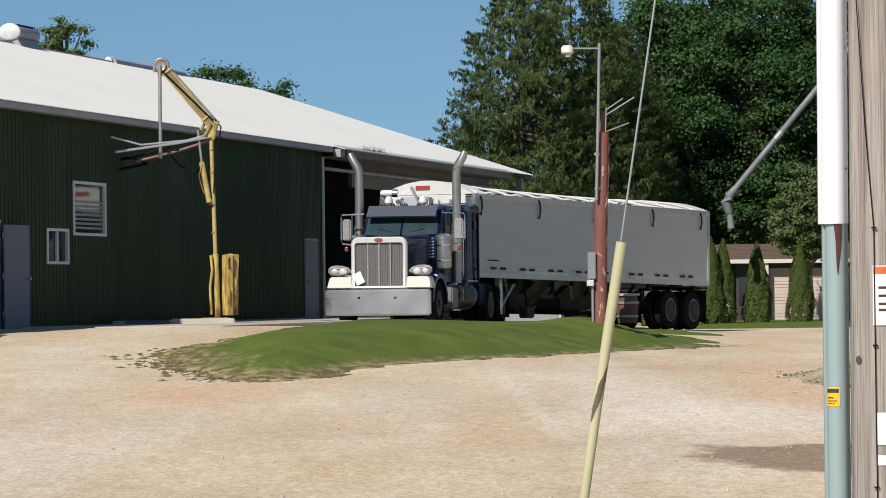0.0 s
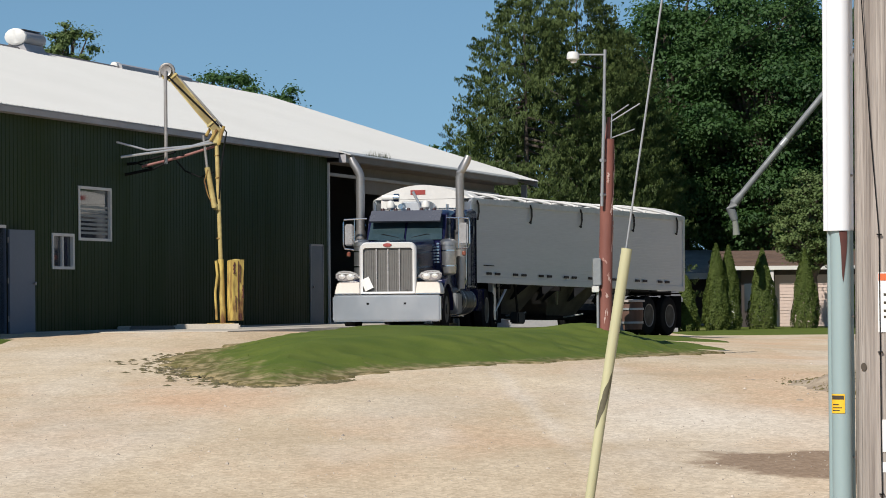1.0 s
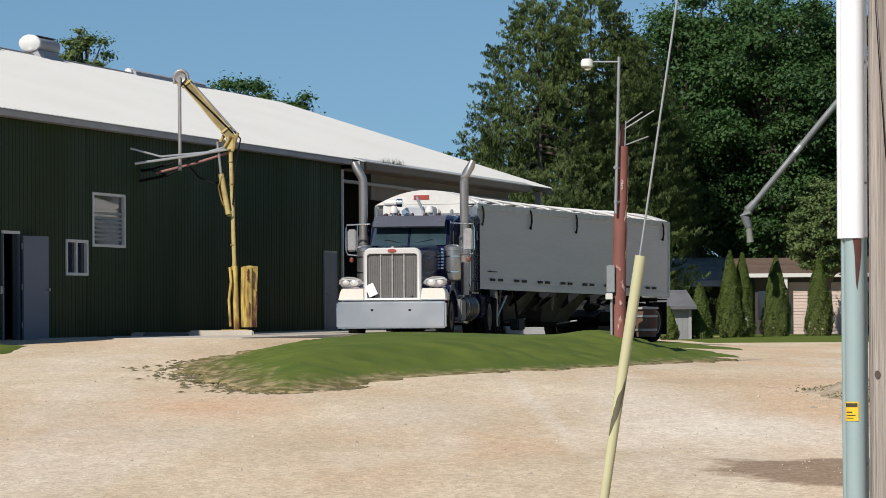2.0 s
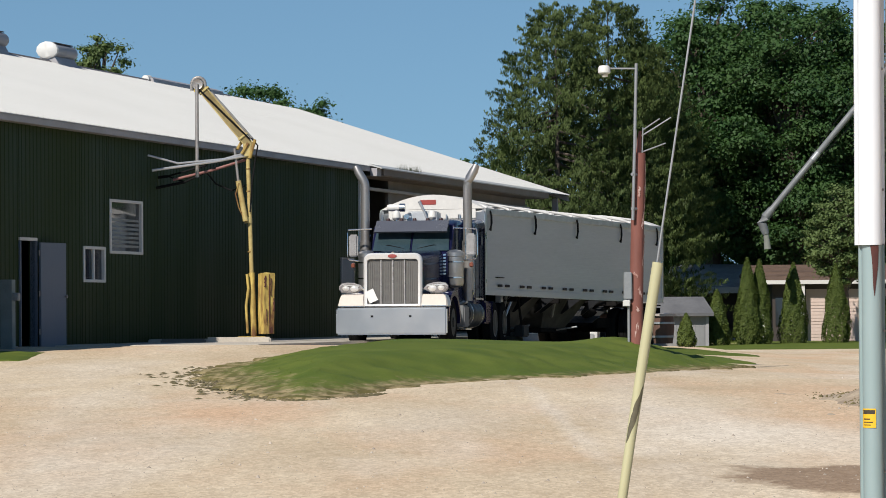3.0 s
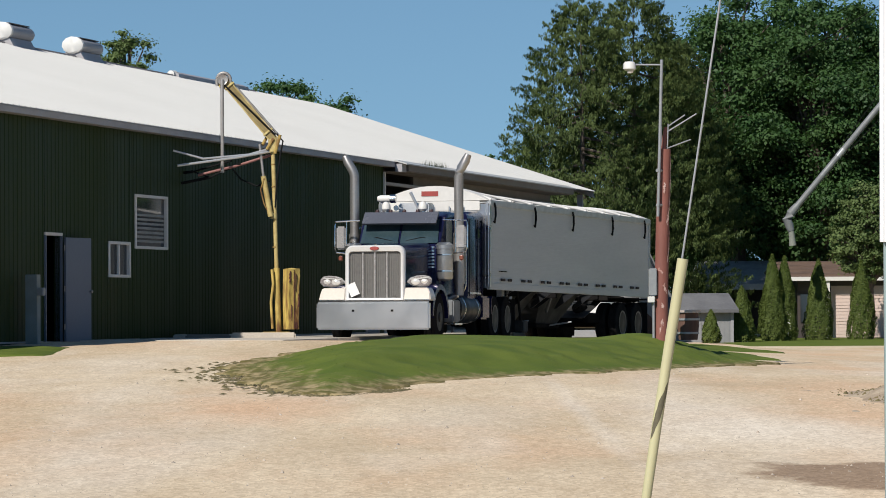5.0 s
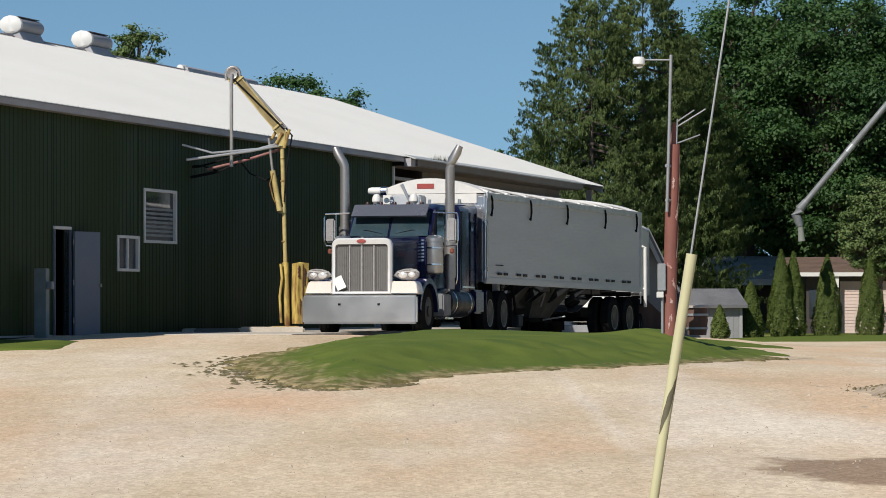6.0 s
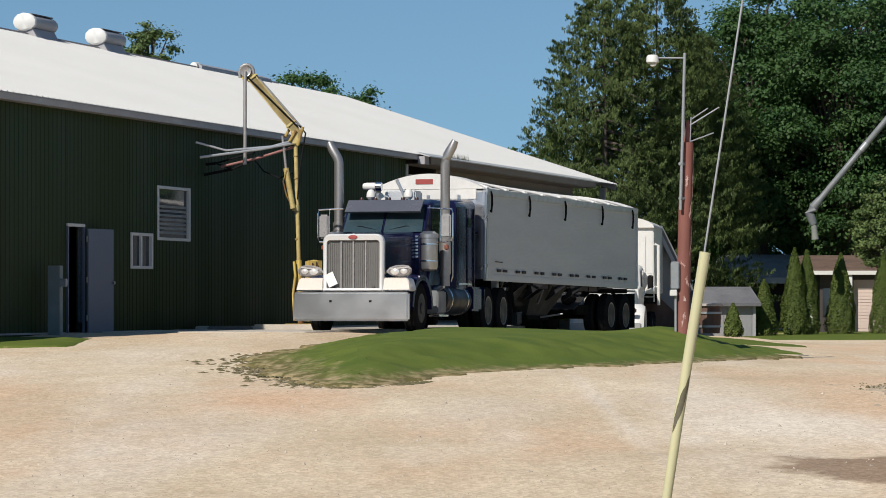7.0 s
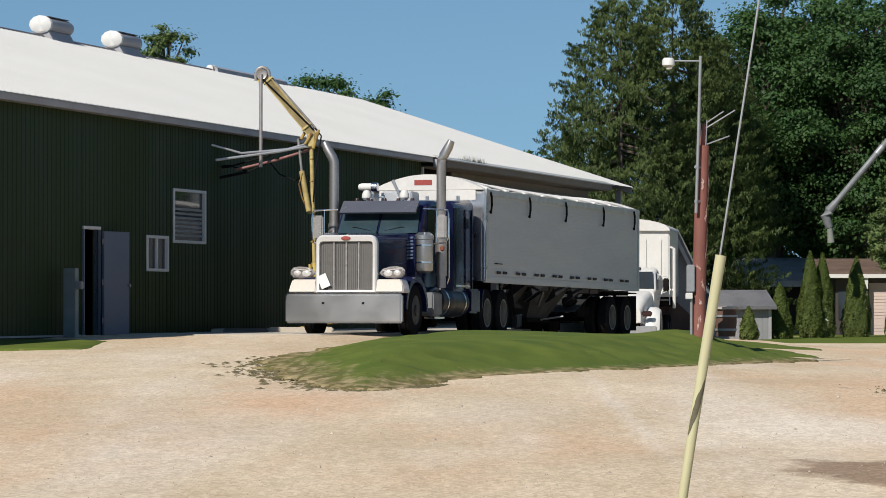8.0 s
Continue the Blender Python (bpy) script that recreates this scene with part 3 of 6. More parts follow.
roof_sheet()
part("fascia", box(B(), (0.27, S0 - 0.4, EAVE - 0.178), (0.31, S1 + 0.1, EAVE - 0.045)), FASCIA, building, "grey eave fascia")
part("soffit", box(B(), (0.03, S0 - 0.4, EAVE - 0.174), (0.268, S1 + 0.1, EAVE - 0.155)), FASCIA, building)
part("ridge_cap", prism(B(), [(-HALF - 0.2, RIDGE - 0.03), (-HALF - 0.08, RIDGE + 0.09), (-HALF + 0.08, RIDGE + 0.09), (-HALF + 0.2, RIDGE - 0.03), (-HALF, RIDGE + 0.01)], 1, S0 - 0.4, 43.0), RIDGECAP, building, "dark ridge cap")
# gable ends, back wall, far bay
for name, y in (("gable_wall", S0), ("gable_wall", S1 + 0.02)):
    poly = [(-2 * HALF, FLOOR - 0.25), (-0.13, FLOOR - 0.25), (-0.13, EAVE - 0.05), (-HALF, RIDGE - 0.15), (-2 * HALF, EAVE - 0.05)]
    part(name, prism(B(), poly, 1, y - 0.12, y), GREEN, building)
part("back_wall", box(B(), (-2 * HALF - 0.12, S0 - 0.12, FLOOR - 0.9), (-2 * HALF - 0.001, S3 - 0.2, EAVE - 0.05)), GREEN, building)
part("corner_trim", box(B(), (-0.1, S1 + 0.03, FLOOR - 0.2), (0.05, S1 + 0.13, EAVE - 0.3), bevel=0.01), WHITE, building, "white steel corner trim")

# open bays past the corner: eave beam, posts, a set-back wall
part("bay_fascia", box(B(), (0.5, S1 + 0.55, EAVE - 0.27), (0.56, S2, EAVE - 0.1)), SOFFIT, building, "brown gutter board over the open bays")
part("bay_soffit", box(B(), (-0.3, S1 + 0.15, EAVE - 0.29), (0.498, S2, EAVE - 0.272)), SOFFIT, building)
bm = B()
bm_pts = [(0.3, EAVE - 0.02), (0.62, EAVE - 0.115), (0.62, EAVE - 0.085), (0.3, EAVE + 0.02)]
prism(bm, bm_pts, 1, S1 + 0.12, S2 + 0.1)
part("bay_roof_edge", bm, ROOF, building, "white roof edge over the bays")
part("corner_return", box(B(), (0.315, S1 + 0.09, EAVE - 0.3), (0.5, S1 + 0.545, EAVE - 0.09)), FASCIA, building)
part("door_track", box(B(), (-0.2, S1 + 0.15, EAVE - 0.62), (-0.05, S2, EAVE - 0.54), bevel=0.01), FASCIA, building, "grey sliding door track")
part("header_panel", box(B(), (-0.3, S1 + 4.0, EAVE - 0.98), (-0.205, S2, EAVE - 0.295)), SOFFIT, building, "brown header boards")
for y in (S1 + 8.0, S1 + 15.5, S2 - 0.2):
    part("post", box(B(), (-0.28, y - 0.1, FLOOR - 0.8), (-0.08, y + 0.1, EAVE - 1.0), bevel=0.01), SOFFIT, building)
part("bay_back_wall", box(B(), (-7.12, S1 + 0.05, FLOOR - 0.8), (-7.0, S3 - 0.3, EAVE + 0.9)), DARK, building, "back wall of the open bays, painted near black for the shade inside")
part("bay_end_wall", prism(B(), [(-2 * HALF, FLOOR - 0.9), (-1.6, FLOOR - 0.9), (-1.6, EAVE + 0.35), (-HALF, RIDGE - 0.15), (-2 * HALF, EAVE - 0.05)], 1, S3 - 0.4, S3 - 0.28), SOFFIT, building)
part("barge_board", prism(B(), [(0.3, EAVE - 0.24), (-HALF, RIDGE - 0.2), (-HALF, RIDGE - 0.05), (0.3, EAVE - 0.08)], 1, S3 - 0.05, S3 - 0.002), FASCIA, building)
part("end_post", box(B(), (-0.2, S3 - 0.32, FLOOR - 0.9), (-0.02, S3 - 0.14, EAVE - 0.15), bevel=0.01), FASCIA, building)
part("inner_floor", box(B(), (-2 * HALF, S0, FLOOR - 0.9), (-0.14, S3 - 0.5, FLOOR + 0.045)), CONCRETE, building)


rng = random.Random(21)
wv, wf = [], []
for _ in range(130):
    y, z = rng.triangular(27.2, 30.8, 29.2), EAVE - 0.07
    hgt, dx, dy = rng.uniform(0.04, 0.24), rng.uniform(-0.05, 0.05), rng.uniform(-0.22, 0.22)
    k = len(wv)
    wv += [(0.45, y - 0.02, z), (0.45, y + 0.02, z), (0.45 + dx, y + dy, z + hgt)]
    wf.append((k, k + 1, k + 2))
gutter_weeds = new("gutter_weeds", sheet("gutter_weeds", wv, wf, mat("dry_weed", (0.2, 0.2, 0.1), (0.12, 0.14, 0.05), rough=0.9)))
gutter_weeds.matrix_world = BM
tagged(gutter_weeds, "dry weeds growing out of the roof gutter", "weeds", kind="stuff")


def casement(y0, y1, z0, z1, name, mullion, blind):
    w = part(name, box(B(), (-0.05, y0 + 0.05, z0 + 0.05), (-0.035, y1 - 0.05, z1 - 0.05)), GLASS, building, "dark glazed window in a white frame")
    for f, lo, hi in (("frame_side", (y0, z0), (y0 + 0.1, z1)), ("frame_side", (y1 - 0.1, z0), (y1, z1)),
                      ("frame_top", (y0 + 0.101, z1 - 0.06), (y1 - 0.101, z1)), ("sill", (y0 + 0.101, z0), (y1 - 0.101, z0 + 0.06))):
        part(f, box(B(), (-0.06, lo[0], lo[1]), (0.03, hi[0], hi[1]), bevel=0.008), WHITE, w)
    if mullion:
        c = (y0 + y1) / 2
        part("mullion", box(B(), (-0.034, c - 0.045, z0 + 0.061), (0.015, c + 0.045, z1 - 0.061), bevel=0.006), WHITE, w)
    if blind:
        n = 7
        for i in range(n):
            z = z0 + 0.14 + (z1 - z0 - 0.5) * i / n
            part("slat", box(B(), (-0.034, y0 + 0.11, z), (-0.024, y1 - 0.11, z + 0.05)), BLIND, w)
    return w


casement(*WIN_S, "window", True, False)
casement(*WIN_L, "window", False, True)

# walk-in door standing open, hinged on its far jamb
door = part("door", box(B(), (0.03, 0.0, 0.0), (0.075, 1.04, 2.06), bevel=0.006), DOORBLUE, building, "blue-grey steel door standing wide open")
door.matrix_basis = pose(0.05, DOOR[1] + 0.03, FLOOR + 0.03, 0, 0, -9)
part("knob", lathe(B(), [(0.012, 0.075), (0.012, 0.1), (0.032, 0.105), (0.035, 0.13), (0.0, 0.14)], "X", 14, pose(0, 0.98, 1.0)), STEEL, door, "steel door knob")
for z in (0.25, 1.0, 1.8):
    part("hinge", rod(B(), (0.05, -0.012, z), (0.05, -0.012, z + 0.11), 0.014, seg=8), STEEL, door)
for a, b, c, d in ((DOOR[0] - 0.06, DOOR[0], FLOOR, DOOR[3]), (DOOR[1], DOOR[1] + 0.06, FLOOR, DOOR[3]), (DOOR[0] - 0.06, DOOR[1] + 0.06, DOOR[3] + 0.001, DOOR[3] + 0.06)):
    part("door_frame", box(B(), (-0.1, a, c), (0.045, b, d), bevel=0.006), WHITE if d > DOOR[3] + 0.01 else DOORBLUE, building)
# dark sheet behind the open door, for the shade inside
part("entry_shade_panel", box(B(), (-2.6, DOOR[0] - 0.3, FLOOR + 0.05), (-2.5, DOOR[1] + 0.3, DOOR[3] + 0.3)), DARK, building)
door2 = part("door", box(B(), (-0.05, DOOR2[0] + 0.05, FLOOR + 0.02), (0.03, DOOR2[1] - 0.05, DOOR2[3] - 0.05), bevel=0.006), DOORBLUE, building, "closed blue-grey steel door")
part("knob", lathe(B(), [(0.012, 0.03), (0.012, 0.06), (0.032, 0.065), (0.035, 0.09), (0.0, 0.1)], "X", 14, pose(0, DOOR2[0] + 0.14, FLOOR + 1.0)), STEEL, door2)
for a, b, c, d in ((DOOR2[0], DOOR2[0] + 0.049, FLOOR, DOOR2[3]), (DOOR2[1] - 0.049, DOOR2[1], FLOOR, DOOR2[3]), (DOOR2[0] + 0.05, DOOR2[1] - 0.05, DOOR2[3] - 0.049, DOOR2[3])):
    part("door_frame", box(B(), (-0.1, a, c), (0.045, b, d), bevel=0.005), FASCIA, building)


def roof_vent(y):
    """An eight-sided fan drum lying along the ridge on a low saddle."""
    v = thing("roof_vent", "white flat-sided metal ventilator drum on the roof ridge", "roof vent", BM @ pose(-HALF, y, RIDGE + 0.1), "roof vents")
    wide = pose(0, 0, 0.27) @ Matrix.Diagonal((1.12, 1, 0.86, 1)) @ pose(0, 0, 0, 0, 22.5, 0)
    # body coloured grey as the drum's shaded side; the lit end stays white
    part("cowl", lathe(B(), [(0.0, 0.06), (0.24, 0.06), (0.24, 1.75), (0.2, 1.82), (0.0, 1.83)], "Y", 16, wide), FASCIA, v, "cowl body greyed for its shaded side")
    part("end_disc", lathe(B(), [(0.0, -0.06), (0.22, -0.055), (0.275, -0.02), (0.275, 0.1), (0.235, 0.14)], "Y", 12, wide), WHITE, v)
    part("top_flashing", box(B(), (-0.09, 0.15, 0.47), (0.16, 1.7, 0.495), bevel=0.008), RIDGECAP, v)
    part("base", prism(B(), [(-0.4, -0.25), (0.4, -0.25), (0.2, 0.1), (-0.2, 0.1)], 1, 0.02, 1.65), FASCIA, v)
    return v


for y in (20.9, 26.3):
    roof_vent(y)
rv = thing("ridge_ventilator", "long low grey ridge ventilator with a white end", "ridge vent", BM @ pose(-HALF, 34.9, RIDGE + 0.0))
part("hood", prism(B(), [(-0.24, -0.05), (-0.2, 0.12), (0.0, 0.2), (0.2, 0.12), (0.24, -0.05)], 1, 0.0, 7.0), FASCIA, rv)
part("end_cap", lathe(B(), [(0.0, -0.05), (0.11, -0.03), (0.13, 0.3), (0.0, 0.31)], "Y", 14, pose(0, -0.1, 0.1)), WHITE, rv)

# apron, crane slab, lawn strip
bm = B()
for i in range(5):
    box(bm, (0.2, 1.0 + 4.0 * i, 0.7), (4.4, 1.0 + 4.0 * i + 3.985, 1.022), bevel=0.008)
ap = new("apron", mesh_from(bm, "apron", CONCRETE))
ap.matrix_world = BM
tagged(ap, "pale concrete apron along the green wall", "apron", kind="structure")


def lawn(name, x0, x1, y0, y1, dz, n=40):
    verts, faces, edge = [], [], []
    for j in range(n + 1):
        for i in range(n + 1):
            x, yy = x0 + (x1 - x0) * i / n, y0 + (y1 - y0) * j / n
            e = min(i, j, n - i, n - j) / 4
            verts.append((x + (0.3 * noise.noise((x * 0.3, yy * 0.2, 1)) if 0 < i < n else 0), yy + 0.5 * noise.noise((x * 0.6, yy * 0.3, 9)), rise(x, yy) + dz * min(1, e) - (0.1 if e == 0 else 0)))
            edge.append(min(1, 0.35 + e))
    for j in range(n):
        for i in range(n):
            a = j * (n + 1) + i
            faces.append((a, a + 1, a + n + 2, a + n + 1))
    me = sheet(name, verts, faces, TURF, True)
    me.attributes.new("edge", "FLOAT", "POINT").data.foreach_set("value", edge)
    return tagged(new(name, me), "mown green lawn", "lawn", kind="structure")


lawn("lawn_1", -12.5, -5.9, 61.8, 66.6, 0.05)
lawn("lawn_2", 8.6, 70.0, 105, 124, 0.06)
lawn("lawn_4", 5.2, 8.8, 84.0, 105.6, 0.03)
lawn("lawn_5", 4.6, 7.2, 69.0, 86.0, 0.03)
lawn("lawn_3", -60.0, 160.0, 124.5, 260, 0.05)

# ---- yellow sampling crane ----
CR = pose(-2.768, 79.0, 1.0)
slab = thing("crane_slab", "rough concrete kerb slab under the yellow crane", "slab", pose(-3.75, 79.0, 0.98))
part("slab", box(B(), (-1.2, -0.7, -0.1), (1.3, 0.7, 0.11), bevel=0.02), CONCRETE, slab)
part("kerb_stone", box(B(), (-0.92, -1.04, -0.1), (0.04, -0.82, 0.12), bevel=0.03), SOFFIT, slab, "dark brown kerb stone")
part("kerb_stone", box(B(), (0.05, -1.06, -0.1), (1.42, -0.84, 0.15), bevel=0.03), CONCRETE, slab)
crane = thing("sampling_crane", "yellow steel grain-sampling crane with rusted column and steel probe", "crane", CR @ pose(0, 0, 0.11) @ Matrix.Scale(0.963, 4))
part("base_plate", box(B(), (-0.3, -0.3, -0.02), (0.3, 0.3, 0.03), bevel=0.005), YELLOWRUST, crane)
part("column", rod(B(), (0.04, 0, 0.03), (-0.07, 0, 4.15), 0.047, seg=16), YELLOW, crane)
part("sleeve", rod(B(), (0.04, 0, 0.03), (0.002, 0, 1.45), 0.068, seg=16), YELLOWRUST, crane, "rust-streaked lower sleeve")
bm = B()
box(bm, (-0.135, -0.135, 0.0), (0.135, 0.135, 1.36))
bmesh.ops.subdivide_edges(bm, edges=list(bm.edges), cuts=5, use_grid_fill=True)
for v in bm.verts:
    n_ = noise.noise((v.co.x * 5, v.co.y * 5, v.co.z * 2.4))
    v.co += Vector((0.03 * n_, 0.03 * n_, 0.04 * n_ if v.co.z > 0.7 else 0))
    v.co.x += 0.03 * (v.co.z - 0.7) * (1 if v.co.z > 0.7 else 0.4)
cabinet = part("control_cabinet", bm, YELLOWRUST, crane, "dented rusty yellow cabinet")
cabinet.matrix_basis = pose(0.32, 0.05, 0.08, 0, 0, 32)
part("door_edge", box(B(), (-0.008, -0.155, 0.03), (0.008, -0.13, 1.33), bevel=0.003), RUST, cabinet, "rusted door edge")
rng = random.Random(8)
for z0, z1, x0, w in ((0.02, 0.16, 0.05, 0.05), (0.5, 0.8, 0.115, 0.02), (1.05, 1.3, -0.1, 0.025), (0.85, 1.25, 0.045, 0.012), (0.2, 0.55, -0.07, 0.012)):
    bm = B()
    n_ = 9
    edge_l = [(x0 - w * rng.uniform(0.1, 1.0), z0 + (z1 - z0) * k / (n_ - 1)) for k in range(n_)]
    edge_r = [(x0 + w * rng.uniform(0.1, 1.0), z0 + (z1 - z0) * k / (n_ - 1)) for k in range(n_)]
    prism(bm, edge_l + edge_r[::-1], 1, -0.158, -0.12)
    part("rust_patch", bm, RUST, cabinet, "dark rusted patch")
part("hose_pipe", tube(B(), [(-0.09, -0.12, 0.1), (-0.12, -0.13, 0.7), (-0.07, -0.12, 1.1), (-0.1, -0.12, 1.42)], 0.03), YELLOWRUST, crane)
part("collar", rod(B(), (-0.06, 0, 2.55), (-0.062, 0, 2.68), 0.085), YELLOW, crane)
part("lift_cylinder", rod(B(), (-0.12, -0.1, 2.6), (-0.28, -0.1, 3.5), 0.062), YELLOW, crane)
part("piston_rod", rod(B(), (-0.28, -0.1, 3.5), (-0.36, -0.1, 4.22), 0.03), STEEL, crane)
part("swivel_head", box(B(), (-0.17, -0.11, 4.02), (0.03, 0.11, 4.36), bevel=0.03), YELLOW, crane)
top, elbow = Vector((-1.16, 0, 5.66)), Vector((-0.03, 0, 4.3))
d = (top - elbow).normalized()
bm = B()
mm = Matrix.Translation(elbow) @ d.to_track_quat("Z", "X").to_matrix().to_4x4()
box(bm, (-0.075, -0.1, -0.1), (0.075, 0.1, (top - elbow).length), mm, bevel=0.012)
# olive body and yellow flanges paint the boom's shaded side and lit top
part("boom", bm, BOOM, crane, "boom coloured olive for its shaded side")
bm = B()
box(bm, (-0.1, -0.112, 0.0), (-0.076, 0.112, (top - elbow).length - 0.15), mm, bevel=0.004)
box(bm, (0.076, -0.112, 0.0), (0.1, 0.112, (top - elbow).length - 0.15), mm, bevel=0.004)
part("boom_flange", bm, YELLOW, crane, "pale yellow boom flange")
part("boom_tube", rod(B(), elbow + Vector((0.12, 0, 0.08)), top + Vector((0.09, 0, 0.05)), 0.028), STEEL, crane)
for u in (0.12, 0.88):
    bm = B()
    box(bm, (-0.12, -0.13, 0), (0.14, 0.13, 0.05), Matrix.Translation(elbow + (top - elbow) * u) @ d.to_track_quat("Z", "X").to_matrix().to_4x4(), bevel=0.01)
    part("clamp", bm, YELLOW, crane)
bm = B()
arc = [top + Vector((0.15, -0.05, -0.1))] + [top + Vector((0.15 * math.cos(a), -0.05, 0.15 * math.sin(a))) for a in np.linspace(0.3, math.pi, 10)] + [top + Vector((-0.14, -0.05, -0.14))]
tube(bm, arc, 0.04)
part("hose_bend", bm, STEEL, crane, "bent grey suction hose")
for off in (-0.12, 0.12):
    part("sheave", lathe(B(), [(0.0, -0.02), (0.09, -0.02), (0.12, -0.03), (0.12, 0.03), (0.09, 0.02), (0.0, 0.02)], "Y", 20, Matrix.Translation(top + Vector((-0.02, off, 0.0)))), STEEL, crane, "worn steel head sheave")
part("hydraulic_line", rod(B(), elbow + Vector((0.02, -0.125, 0.12)), top + Vector((0.02, -0.125, -0.12)), 0.02, seg=8), BLACK, crane, "black hydraulic line along the boom")
for a, b in (((-0.05, -0.12, 4.34), (-0.2, -0.12, 4.1)), ((0.1, -0.12, 4.42), (-0.02, -0.12, 4.0)), ((-0.14, 0.1, 4.5), (-0.3, -0.05, 4.2))):
    part("knuckle_link", rod(B(), a, b, 0.035, seg=10), YELLOWRUST, crane)
part("hydraulic_hose", tube(B(), [(0.02, -0.1, 4.45), (0.16, -0.12, 4.28), (0.1, -0.12, 3.95), (0.02, -0.08, 3.4), (-0.02, -0.08, 2.8)], 0.018, 8), BLACK, crane, "black hydraulic hose")
part("hydraulic_hose", tube(B(), [(-0.26, -0.16, 3.45), (-0.34, -0.16, 3.2), (-0.27, -0.15, 2.9), (-0.14, -0.1, 2.62)], 0.016, 8), YELLOWRUST, crane)
for z in (1.9, 3.25, 3.75):
    part("weld_ring", lathe(B(), [(0.045, z), (0.054, z + 0.005), (0.054, z + 0.03), (0.045, z + 0.035)], "Z", 14, pose(-0.017 * z, 0, 0)), YELLOWRUST, crane)
part("head_bracket", box(B(), tuple(top + Vector((-0.1, -0.09, -0.2))), tuple(top + Vector((0.06, 0.09, 0.08))), bevel=0.03), YELLOWRUST, crane)
part("probe", rod(B(), top + Vector((-0.03, -0.16, 0.0)), top + Vector((-0.03, -0.16, -2.08)), 0.04), STEEL, crane, "long hanging steel probe")
for pts, m_, r in (([(-0.12, -0.05, 4.12), (-0.6, -0.2, 3.98), (-1.6, -0.5, 3.88), (-2.26, -0.6, 4.06)], ALU, 0.025),
                   ([(-0.1, -0.05, 4.06), (-0.8, -0.3, 3.92), (-2.16, -0.7, 3.72)], ALU, 0.03),
                   ([(-0.1, 0.05, 3.98), (-0.9, 0.15, 3.74), (-1.75, 0.2, 3.54)], REDPIPE, 0.03),
                   ([(-1.9, 0.75, 3.64), (-2.55, 0.95, 3.58)], BLACK, 0.032), ([(-1.5, 0.5, 3.5), (-2.15, 0.7, 3.38)], BLACK, 0.032)):
    part("guide_arm", tube(B(), pts, r), m_, crane)
part("guide_bar", tube(B(), [(-0.8, 0.1, 3.8), (-1.5, 0.5, 3.5), (-1.9, 0.75, 3.64), (-1.0, 0.2, 3.86)], 0.022), BLACK, crane)
part("hose", tube(B(), [(-1.0, 0.3, 3.7), (-0.8, 0.5, 3.45), (-0.45, 0.45, 3.3), (-0.15, 0.2, 3.4)], 0.018), BLACK, crane)

# small post beside the door
pb = thing("meter_post", "grey-green steel post with a small outlet box", "post", BM @ pose(0.3, -1.9, 1.0))
part("post", box(B(), (-0.12, -0.1, -0.1), (0.12, 0.1, 1.3), bevel=0.01), mat("grey_green_paint", (0.2, 0.24, 0.24), rough=0.6), pb)
part("outlet_box", box(B(), (0.12, -0.09, 0.9), (0.24, 0.05, 1.05), bevel=0.015), GALV, pb)

# ---- poles ----
lp = thing("yard_pole", "short red-brown weathered pole with a meter box", "pole", pose(4.48, 64.0, 1.1))
bm = B()
tube(bm, [(-0.03, 0, -0.3), (-0.02, 0, 0.6), (0.01, 0, 2.0), (0.05, 0, 3.28)], [0.13, 0.12, 0.115, 0.11], 14)
part("pole", bm, REDPOLE, lp)
rng = random.Random(2)
for z0, z1, a in ((2.2, 3.15, -0.55), (0.05, 0.32, -1.8), (1.3, 1.95, -0.8), (1.1, 1.22, -1.5), (1.95, 2.25, -0.9), (0.5, 0.6, -1.2), (2.5, 2.7, -1.5), (0.75, 0.95, -0.7)):
    bm = B()
    vs = []
    for k in range(15):
        z = z0 + (z1 - z0) * k / 14
        a += rng.uniform(-0.11, 0.11)
        x = -0.03 + 0.024 * z
        w = 0.2 * math.sin(math.pi * (k + 0.6) / 15.2) ** 0.7 * rng.uniform(0.25, 1.4)
        vs.append([bm.verts.new((x + 0.123 * math.cos(a + s * w), 0.123 * math.sin(a + s * w), z)) for s in (-1, 0, 1)])
    for u, v in zip(vs, vs[1:]):
        for k in (0, 1):
            bm.faces.new((u[k], u[k + 1], v[k + 1], v[k]))
    part("peeled_patch", bm, PEELED, lp, "pale peeled patch")
part("pole_stub", rod(B(), (0.03, 0, 3.2), (0.07, 0, 3.66), 0.055, 0.025), REDPOLE, lp)
part("meter_box", box(B(), (-0.24, -0.16, 0.72), (-0.1, 0.06, 1.2), bevel=0.015), GALV, lp, "grey metal meter box")
part("conduit", rod(B(), (-0.16, -0.1, -0.25), (-0.16, -0.1, 0.72), 0.025), GALV, lp)
part("box_lid", box(B(), (-0.26, -0.18, 0.6), (-0.14, -0.02, 0.71), bevel=0.01), WHITE, lp)
for p, q in (((0.0, 0, 3.25), (0.0, 0, 3.68)), ((0.1, 0, 3.2), (0.12, 0, 3.72)), ((0.12, 0, 3.68), (0.42, 0.1, 3.88)), ((0.1, 0, 3.58), (0.62, 0.1, 3.9)), ((0.12, 0, 3.3), (0.52, 0.1, 3.45))):
    part("service_rod", rod(B(), p, q, 0.012, seg=8), GALV, lp)
sl = thing("yard_lamp", "grey steel lamp pole with a white cobra lamp head", "street lamp", pose(4.35, 63.83, 1.1))
part("mast", tube(B(), [(0.05, 0, 2.1), (0.09, 0, 3.4), (0.13, 0, 4.83)], 0.027, 12), GALV, sl)
